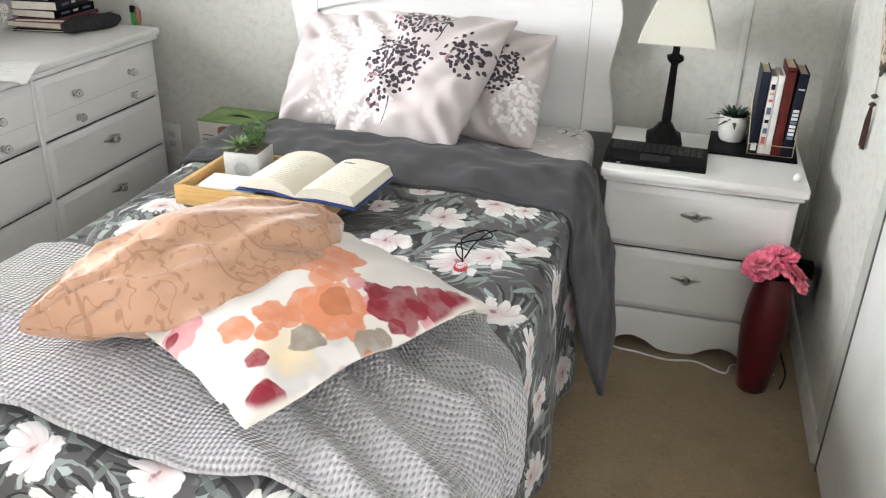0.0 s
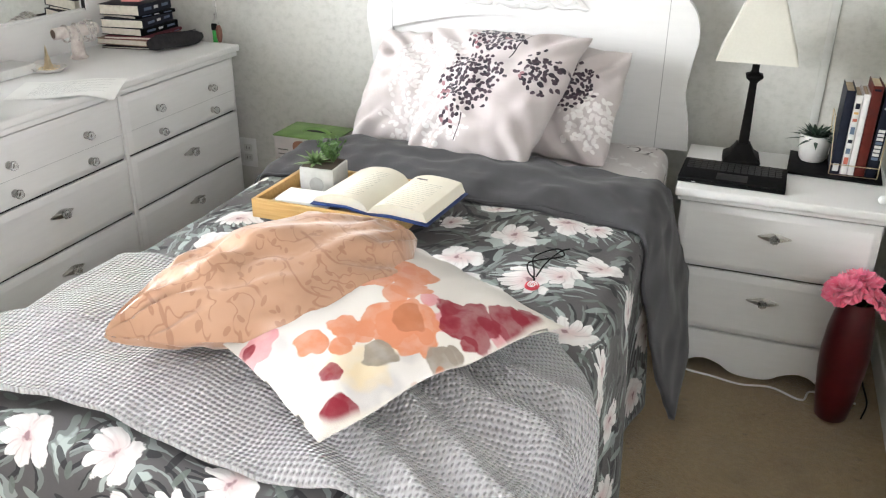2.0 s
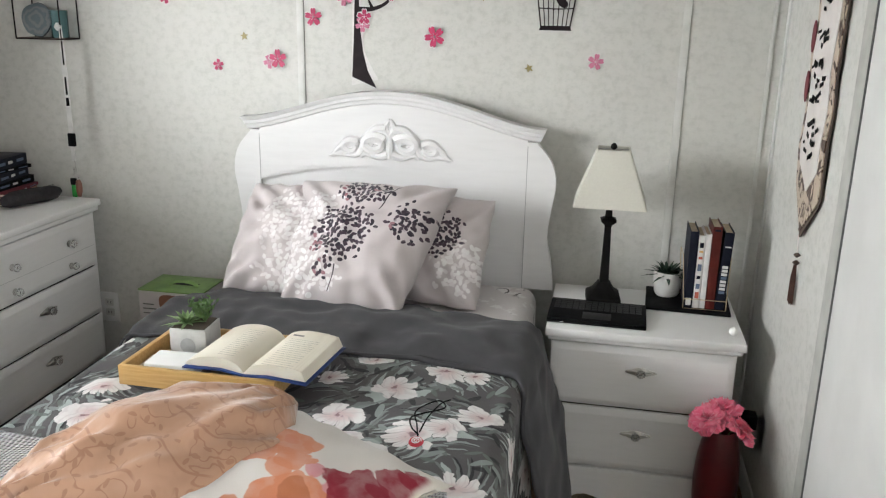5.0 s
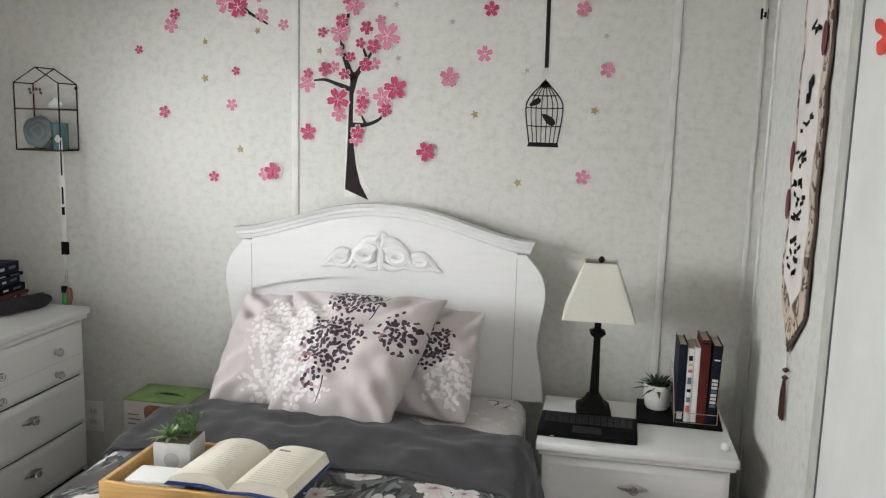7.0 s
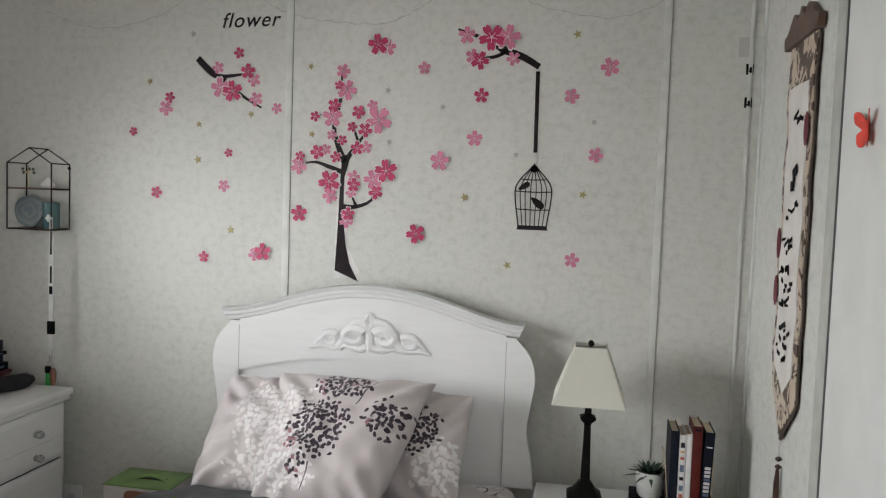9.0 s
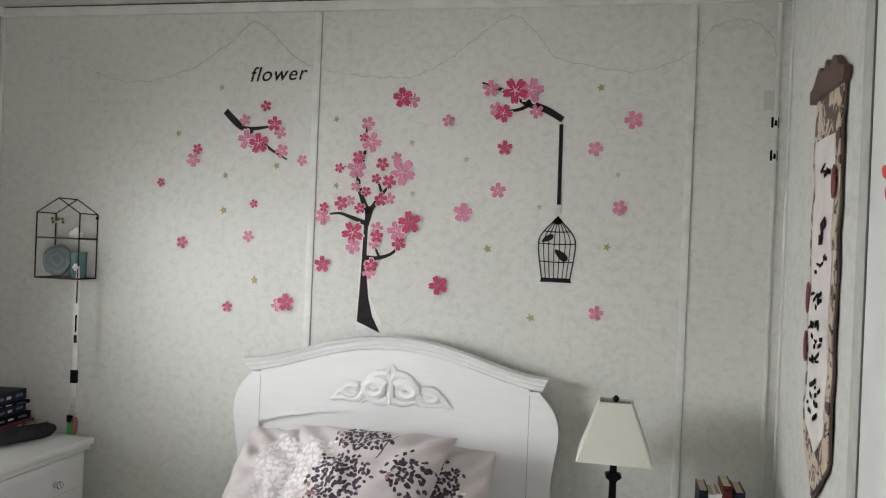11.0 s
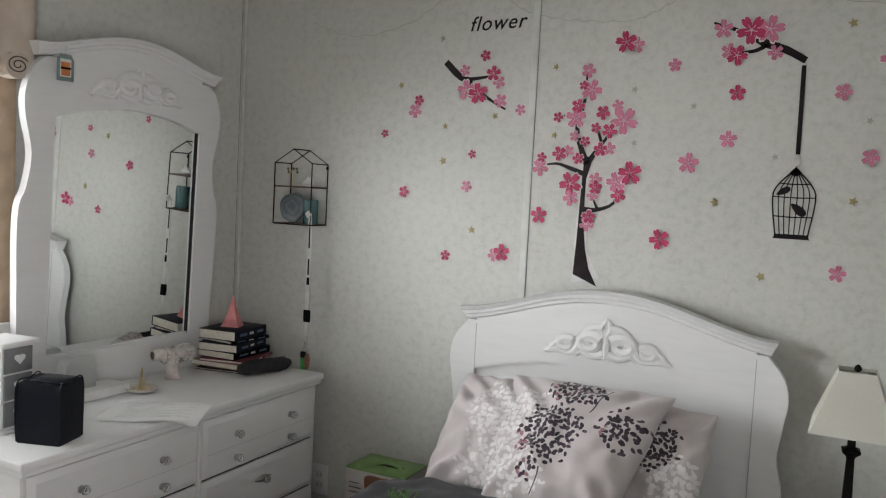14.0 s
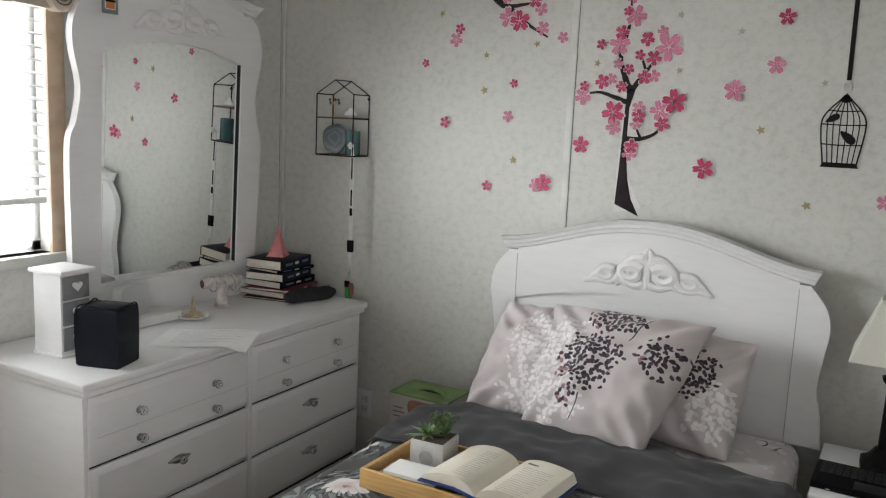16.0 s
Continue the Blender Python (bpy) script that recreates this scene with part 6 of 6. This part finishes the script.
def banner(half, z_top, z_low, z_tip, x0, x1, wave=0.003):
    bm = bmesh.new()
    rows = []
    for k in range(41):
        t = k / 40
        z = z_top + (z_tip - z_top) * t
        w = half * (1 - 0.05 * math.sin(z * 26) ** 2) if z > z_low else half * max(0.03, (z - z_tip) / (z_low - z_tip))
        b = wave * math.sin(z * 30) + 0.004
        rows.append([bm.verts.new((x - b * (1 - abs(q) * 0.4), q * w, z)) for x in (x0,) for q in (-1, -0.5, 0, 0.5, 1)] + [bm.verts.new((x1 - b * (1 - abs(q) * 0.4), q * w, z)) for q in (1, 0.5, 0, -0.5, -1)])
    for a, b in zip(rows, rows[1:]):
        for i in range(10):
            bm.faces.new((a[i], a[(i + 1) % 10], b[(i + 1) % 10], b[i]))
    bm.faces.new(rows[0])
    bm.faces.new(rows[-1][::-1])
    return bm


part("edging", banner(0.142, 1.86, 1.0, 0.885, -0.006, -0.003), dark_brown, hang, "dark brown edging")
part("cloth", banner(0.13, 1.85, 1.005, 0.9, -0.009, -0.0065), cloth_cream.mat, hang, "cream cloth with vines")
part("panel", banner(0.096, 1.74, 1.06, 1.0, -0.0115, -0.0095), ivory, hang, "ivory writing panel")
part("top_bar", prism(spline([(-0.16, 1.845), (-0.165, 1.875), (-0.13, 1.885), (-0.07, 1.92), (-0.03, 1.9), (0, 1.925), (0.03, 1.9), (0.07, 1.92), (0.13, 1.885), (0.165, 1.875), (0.16, 1.845)], 4), -0.02, -0.004, to=lambda x, y, z: (y, x, z)), plain("carved_wood", (0.08, 0.04, 0.025), rough=0.5), hang, "carved dark wooden bar")
rng = random.Random(9)
for z in (1.66, 1.52, 1.44, 1.36, 1.31, 1.26, 1.21, 1.15, 1.10):
    for k in range(6 if z != 1.52 else 3):
        y = rng.uniform(-0.055, 0.055)
        w, h = rng.uniform(0.006, 0.024), rng.uniform(0.003, 0.006) if z != 1.52 else 0.012
        b = 0.003 * math.sin(z * 30) + 0.004
        part("print_bar", boxed(-0.0012, 0.0, -w, w, -h, h), black_plastic, hang, at=pose(-0.0125 - b, y, z + rng.uniform(-0.02, 0.02), rng.uniform(-25, 25)))
crimson = plain("crimson_print", (0.14, 0.015, 0.025), rough=0.7, bump=0)
for y, z in ((-0.1, 1.63), (0.11, 1.36), (0.115, 1.24)):
    part("rosette", lathe([(0.026, 0), (0.026, 0.001)], 16), crimson, hang, "dark red rosette", at=Matrix.LocRotScale((-0.016, y, z), Euler((0, radians(-90), 0)), (1.5, 0.8, 1)))
part("cord", tube([(-0.012, 0, 0.89), (-0.01, 0, 0.83)], 0.0018, 6), ivory, hang)
for z in (0.838, 0.818):
    part("bead", lathe([(0.003, -0.006), (0.009, 0), (0.003, 0.006)], 10, centre=(-0.01, 0, z)), dark_brown, hang)
bm = bmesh.new()
for k in range(34):
    a, r = rng.uniform(0, 6.28), rng.uniform(0, 1)
    tube([(-0.011 + 0.003 * r * math.cos(a), 0.003 * r * math.sin(a), 0.812), (-0.012 + 0.006 * r * math.cos(a), 0.01 * r * math.sin(a), 0.78), (-0.012 + 0.006 * r * math.cos(a), 0.018 * r * math.sin(a), 0.715 + rng.uniform(-0.006, 0.006))], 0.0012, 4, bm)
part("tassel", bm, plain("tassel_thread", (0.09, 0.035, 0.025), (0.05, 0.02, 0.015), 60, 0.8), hang, "brown thread tassel")

red_felt = plain("red_felt", (0.62, 0.05, 0.03), (0.5, 0.04, 0.025), 30, 0.6)
fly = thing("butterfly_decoration", Matrix.LocRotScale((XR - 0.0045, -1.075, 1.594), None, (0.62, 0.62, 0.62)), "bright red butterfly decoration on the white door", "decoration")
wing = spline([(0, -0.02), (0.02, -0.05), (0.045, -0.045), (0.05, -0.015), (0.03, 0.0), (0.06, 0.02), (0.065, 0.05), (0.04, 0.05), (0.01, 0.02), (0, 0.01)], 5)
for s in (-1, 1):
    part("wing", prism([(s * p[0], p[1]) for p in wing], -0.002, 0.0, to=lambda x, y, z: (y - 0.35 * abs(x), x, z)), red_felt, fly)
part("body", tube([(-0.003, 0, -0.035), (-0.004, 0, 0.03)], 0.004, 6), red_felt, fly)

for z in (1.864, 1.764):
    hk = thing("adhesive_hook", pose(1.455, 0, z), "small black adhesive hook on the wall", "hook", "adhesive hooks")
    part("plate", boxed(-0.011, 0.011, -0.003, 0, -0.016, 0.016, 0.002), black_plastic, hk)
    part("peg", tube([(0, -0.003, -0.006), (0, -0.016, -0.01), (0, -0.018, 0.004)], 0.004, 6), black_plastic, hk)
tape = Look("clear_tape", 0.3).base((0.47, 0.47, 0.44))
solid("adhesive_strip", boxed(-0.022, 0.015, -0.0012, 0, -0.03, 0.03), tape.mat, pose(1.442, 0, 1.93), "grey translucent adhesive strip on the wall", "tape")

# ---- things on the dresser ----
DT = 0.7455
grey_front = plain("grey_front", (0.2, 0.2, 0.21), (0.16, 0.16, 0.165), 20, 0.6)
mini = thing("jewellery_chest", pose(-1.02, -1.19, DT, 0, 0, 6), "small white jewellery chest with grey heart drawers", "jewellery box")
bm = bmesh.new()
box(bm, -0.05, 0.05, -0.05, 0.05, 0.008, 0.232)
box(bm, -0.056, 0.058, -0.056, 0.056, 0.0, 0.01, 0.003)
part("body", bm, white_wood, mini)
part("top", boxed(-0.06, 0.066, -0.06, 0.06, 0.232, 0.244, 0.003), white_wood, mini)
heart = [(0.016 * math.sin(t) ** 3, 0.0009 * (13 * math.cos(t) - 5 * math.cos(2 * t) - 2 * math.cos(3 * t) - math.cos(4 * t))) for t in (6.2832 * k / 28 for k in range(28))]
for k in range(3):
    d = part("drawer", boxed(0.05, 0.056, -0.044, 0.044, 0.018 + k * 0.071, 0.083 + k * 0.071, 0.001), grey_front, mini, "grey drawer front")
    part("heart", prism(heart, 0.0565, 0.062, to=lambda x, y, z, zz=0.055 + k * 0.071: (y, x, z + zz)), white_plastic, d, "white heart knob")
leather = plain("black_leather", (0.004, 0.005, 0.009), (0.006, 0.007, 0.012), 50, 0.42, spec=0.14, bump=0.4, grain=90)
cube = thing("black_case", pose(-0.84, -1.185, DT, 0, 0, 18) @ Matrix.Diagonal((1.1, 1.1, 1.08, 1)), "soft black box-shaped case on the dresser", "case")
bm = bmesh.new()
rings = []
for z, g in ((0, 0.95), (0.006, 1.0), (0.07, 1.03), (0.13, 1.0), (0.146, 0.97)):
    ring = []
    for k in range(24):
        a = 6.2832 * k / 24
        c, s = math.cos(a), math.sin(a)
        f = 1 / max(abs(c), abs(s)) ** 0.97
        ring.append(bm.verts.new((0.056 * g * c * f, 0.046 * g * s * f, z + 0.004 * math.sin(3 * a) * (z > 0.14))))
    rings.append(ring)
for a, b in zip(rings, rings[1:]):
    for k in range(24):
        bm.faces.new((a[k], a[(k + 1) % 24], b[(k + 1) % 24], b[k]))
bm.faces.new(rings[0][::-1])
bm.faces.new(rings[-1])
part("body", bm, leather, cube)
part("flap", boxed(-0.03, 0.05, -0.036, 0.036, 0.147, 0.152, 0.002), leather, cube)
for sx in (-1, 1):
    part("piping", tube(spline([(sx * 0.055, -0.0445, 0.004), (sx * 0.0572, -0.0465, 0.07), (sx * 0.0545, -0.0445, 0.143), (sx * 0.053, 0.0, 0.148), (sx * 0.0545, 0.0445, 0.143), (sx * 0.055, 0.0445, 0.004)], 5), 0.0018, 6), leather, cube)
part("handle", tube([(-0.058, -0.02, 0.12), (-0.07, -0.005, 0.1), (-0.058, 0.02, 0.08)], 0.005, 6), leather, cube)
frosted = Look("frosted_plastic", 0.3).base((0.75, 0.76, 0.75))
frosted.bsdf.inputs["Transmission Weight"].default_value = 0.6
solid("clear_box", prism(spline([(-0.055, 0.0), (-0.055, 0.07), (-0.045, 0.095), (0, 0.1), (0.045, 0.095), (0.055, 0.07), (0.055, 0.0)], 4), -0.02, 0.02, to=lambda x, y, z: (y, x, z)), frosted.mat, pose(-1.12, -0.87, DT + 0.0305), "clear rounded plastic holder on a white box", "organiser")
solid("white_box", boxed(-0.05, 0.05, -0.14, 0.12, 0, 0.03, 0.004), white_plastic, pose(-1.105, -0.84, DT), "flat white plastic box on the dresser", "box")
dish = thing("trinket_dish", pose(-1.03, -0.695, DT), "white trinket dish with rings and a gold tower", "dish")
part("plate", lathe([(0.03, 0), (0.046, 0.006), (0.052, 0.014), (0.049, 0.014), (0.04, 0.007), (0.01, 0.005)], 28), plain("porcelain", (0.76, 0.73, 0.7), rough=0.2, bump=0), dish)


def tower(h, w):
    bm = bmesh.new()
    rows = [(1, 0), (0.72, 0.16), (0.75, 0.18), (0.5, 0.36), (0.53, 0.39), (0.24, 0.68), (0.27, 0.71), (0.08, 0.94), (0.02, 1.0)]
    rings = [[bm.verts.new((sx * w * r, sy * w * r, h * z)) for sx, sy in ((-1, -1), (1, -1), (1, 1), (-1, 1))] for r, z in rows]
    for a, b in zip(rings, rings[1:]):
        for k in range(4):
            bm.faces.new((a[k], a[(k + 1) % 4], b[(k + 1) % 4], b[k]))
    bm.faces.new(rings[0][::-1])
    bm.faces.new(rings[-1])
    return bm


part("tower", tower(0.075, 0.012), gold_wire, dish, "small gold tower", at=pose(0, 0, 0.0056))
for k in range(7):
    a = k * 0.9
    part("ring", tube([(0.008 * math.cos(t), 0.008 * math.sin(t), 0) for t in (k2 * 0.5 for k2 in range(13))], 0.0014, 5), gold_wire, dish, at=pose(0.024 * math.cos(a), 0.024 * math.sin(a), 0.009 + 0.002 * (k % 2), 20 * (k % 3), 0, 0))
marble = plain("marbled_resin", (0.7, 0.64, 0.6), (0.42, 0.36, 0.34), 24, 0.35, bump=0.05)
holder = thing("bracelet_holder", pose(-1.085, -0.505, DT, 0, 0, -18), "marbled bracelet holder hung with beaded bracelets", "jewellery stand")
part("stem", lathe([(0.028, 0), (0.03, 0.004), (0.022, 0.012), (0.02, 0.05), (0.022, 0.085)], 20), marble, holder)
part("crossbar", tube([(0.0, -0.075, 0.088), (0.0, 0.075, 0.088)], 0.019, 16), marble, holder)
part("end_cap", tube([(0.0, -0.0765, 0.088), (0.0, -0.075, 0.088)], 0.014, 14), plain("brown_bore", (0.1, 0.06, 0.04), rough=0.7), holder)
pearl = plain("pearl_beads", (0.62, 0.58, 0.55), (0.3, 0.27, 0.26), 80, 0.25, bump=0)
for y, r, tilt in ((-0.035, 0.026, 8), (0.0, 0.028, -6), (0.03, 0.03, 10), (0.045, 0.033, 4), (0.06, 0.03, -8)):
    bm = bmesh.new()
    for k in range(22):
        a = 6.2832 * k / 22
        bmesh.ops.create_icosphere(bm, subdivisions=1, radius=r * 0.155, matrix=Matrix.Translation((r * math.cos(a), 0, r * math.sin(a))))
    part("bracelet", bm, pearl, holder, "pearl bead bracelet", at=pose(0, y, 0.083, 0, 0, tilt))
sheet_ink = plain("sheet_ink", (0.45, 0.45, 0.46), rough=0.9, bump=0)


def paper_place(u, v, lift):
    x, y = u * math.cos(0.5) - v * math.sin(0.5), u * math.sin(0.5) + v * math.cos(0.5)
    over = max(0.0, x + (-0.815) + 0.731)
    return Vector((x - 0.815, y - 0.855, DT + 0.0025 + lift - 0.9 * over * over * 1.6 + 0.004 * math.sin(u * 20)))


papers = thing("printed_sheets", pose(0, 0, 0), "loose printed white sheets over the dresser edge", "papers")
for n in range(2):
    ob = part("sheet", cloth(-0.14 + 0.01 * n, 0.14 + 0.01 * n, -0.1, 0.1, 24, 16, lambda u, v: paper_place(u, v, 0.0025 * n)), paper, papers)
for k in range(14):
    v = 0.075 - k * 0.0105
    part("print_bar", cloth(-0.09, 0.12 - 0.05 * ((k * 7) % 3), v, v + 0.0014, 20, 1, lambda u, vv: paper_place(u, vv, 0.0036)), sheet_ink, papers)


def flat_book(z, w, d, h, yaw, cover, pages, label, dx=0.0, dy=0.0):
    ob = thing("book", pose(-1.08 + dx, -0.205 + dy, z, 0, 0, yaw), label, "book", "stacked books")
    part("cover", boxed(-w / 2, w / 2, -d / 2, d / 2, 0, 0.0022, 0.0006), cover, ob)
    part("cover", boxed(-w / 2, w / 2, -d / 2, d / 2, h - 0.0022, h, 0.0006), cover, ob)
    part("spine", boxed(w / 2 - 0.002, w / 2, -d / 2, d / 2, 0.0022, h - 0.0022), cover, ob)
    part("page_block", boxed(-w / 2 + 0.002, w / 2 - 0.0025, -d / 2 + 0.003, d / 2 - 0.003, 0.0024, h - 0.0024), pages, ob, "pale page edges")
    for y0, long in ((-0.34, 0.22), (-0.04, 0.12), (0.2, 0.2)):
        part("print_bar", boxed(w / 2 - 0.0004, w / 2 + 0.0006, y0 * d, (y0 + long) * d, h * 0.36, h * 0.64), white_card if long < 0.15 else steel_blue, ob)
    return ob


page_white = plain("page_edges", (0.76, 0.71, 0.62), (0.66, 0.61, 0.52), 60, 0.9)
z = DT
for w, d, h, yaw, cover, label, dx, dy in (
    (0.21, 0.25, 0.008, 11, black_plastic, "large thin black folder at the bottom of the stack", 0.03, 0.0),
    (0.2, 0.22, 0.02, 5, bpy.data.materials["tan_leather"], "tan paperback in the stack on the dresser", 0.0, 0.0),
    (0.19, 0.22, 0.011, 13, crimson, "dark pink paperback in the stack on the dresser", 0.02, 0.0),
    (0.165, 0.22, 0.026, 3, black_plastic, "thick black hardback in the stack on the dresser", 0.0, 0.01),
    (0.16, 0.215, 0.03, 10, dark_navy, "dark navy hardback in the stack on the dresser", 0.0, 0.0),
    (0.15, 0.2, 0.012, -4, black_plastic, "slim black paperback in the stack on the dresser", 0.005, 0.01),
    (0.155, 0.21, 0.036, 7, dark_navy, "thick blue paperback on top of the stack", 0.0, 0.0),
):
    flat_book(z, w, d, h, yaw, cover, page_white, label, dx, dy)
    z += h + 0.0004
solid("pink_tower", tower(0.115, 0.034), plain("pink_paint", (0.72, 0.28, 0.28), (0.62, 0.22, 0.22), 40, 0.5, bump=0.1), pose(-1.085, -0.205, z, 0, 0, 20), "pink miniature lattice tower on the book stack", "ornament")
pouch = thing("pencil_pouch", pose(-0.885, -0.235, DT + 0.0265, 0, 0, 0), "black fabric pencil pouch on the dresser", "pouch")
pp = [(-0.035 + 0.05 * t, -0.115 + 0.22 * t, 0.003 * math.sin(t * 6)) for t in (k / 10 for k in range(11))]
part("body", tube(pp, [0.017, 0.024, 0.026, 0.0255, 0.026, 0.026, 0.0255, 0.026, 0.0255, 0.023, 0.012], 14), plain("black_fabric", (0.014, 0.013, 0.015), (0.024, 0.022, 0.025), 80, 0.9, bump=0.4, grain=500), pouch)
part("zip", tube([(p[0], p[1], p[2] + 0.0262) for p in pp[1:-1]], 0.0012, 5), dark_gap, pouch)

# tag on the mirror
tag = thing("swing_tag", pose(-1.128, -0.925, 1.706), "teal and orange card tag hung on the mirror frame", "tag")
part("card", prism([(-0.029, 0), (0.029, 0), (0.029, 0.062), (0.018, 0.078), (-0.018, 0.078), (-0.029, 0.062)], 0.0, 0.0015, to=lambda x, y, z: (y, x, z)), plain("teal_card", (0.2, 0.26, 0.25), rough=0.6, bump=0), tag)
part("label", boxed(0.0015, 0.0022, -0.019, 0.019, 0.012, 0.064), white_card, tag, "white label")
part("patch", boxed(0.0022, 0.0028, -0.0155, 0.0155, 0.015, 0.055, 0.0002), plain("orange_patch", (0.6, 0.2, 0.06), rough=0.6, bump=0), tag, "orange printed patch")
part("print_bar", boxed(0.0028, 0.0034, -0.018, 0.018, 0.034, 0.04), black_plastic, tag)
part("string", tube([(0.001, 0, 0.078), (0.004, 0.0, 0.1)], 0.0012, 5), white_card, tag)

# valance over the window
val = Look("valance_cloth", 0.9, spec=0.1, sheen=0.2)
ux, uy, uz = val.xyz()
spots = val.noise(7, 1, at=val.scaled(1, 1, 0.6))
vc = val.mix(val.noise(20, 3).step(0.3, 0.7), (0.56, 0.48, 0.4), (0.5, 0.42, 0.35))
vc = val.mix((uy * 9.0).sin().step(0.9, 0.95) * uz.step(1.82, 1.83), vc, (0.03, 0.02, 0.02))
vc = val.mix((uy * 14.0 + 2.0).sin().step(0.85, 0.9) * uz.step(1.84, 1.82) * uz.step(1.74, 1.75), vc, (0.28, 0.16, 0.12))
val.base(vc)
val.bump(val.noise(400, 2), 0.3, 0.001)


def valance_place(u, v):
    return Vector((XL + 0.05 + 0.014 * math.sin(u * 42), u, v))


valance = thing("valance", pose(0, 0, 0), "beige window valance with dark squares and scroll print", "curtain")
thicken(part("cloth", cloth(-2.35, -0.985, 1.705, 2.02, 120, 10, valance_place), val.mat, valance), 0.002)
part("rod", tube([(XL + 0.05, -2.42, 2.0), (XL + 0.05, -0.94, 2.0)], 0.008, 8), black_iron, valance)
swirl = [(XL + 0.0685, -1.045 + 0.036 * (1 - k / 44) * math.cos(k * 0.33 + 0.6), 1.735 + 0.026 * (1 - k / 44) * math.sin(k * 0.33 + 0.6)) for k in range(38)]
part("rolled_end", tube([(XL + 0.004, -1.045, 1.735), (XL + 0.03, -1.045, 1.735), (XL + 0.064, -1.045, 1.735), (XL + 0.067, -1.045, 1.735)], [0.036, 0.038, 0.038, 0.033], 24), val.mat, valance, "rolled beige cloth end")
part("scroll_print", tube(swirl, 0.0018, 5), dark_brown, valance, "dark printed scroll")
for y in (-2.3, -1.0):
    part("bracket", tube([(XL, y, 2.0), (XL + 0.05, y, 2.0)], 0.005, 6), black_iron, valance)
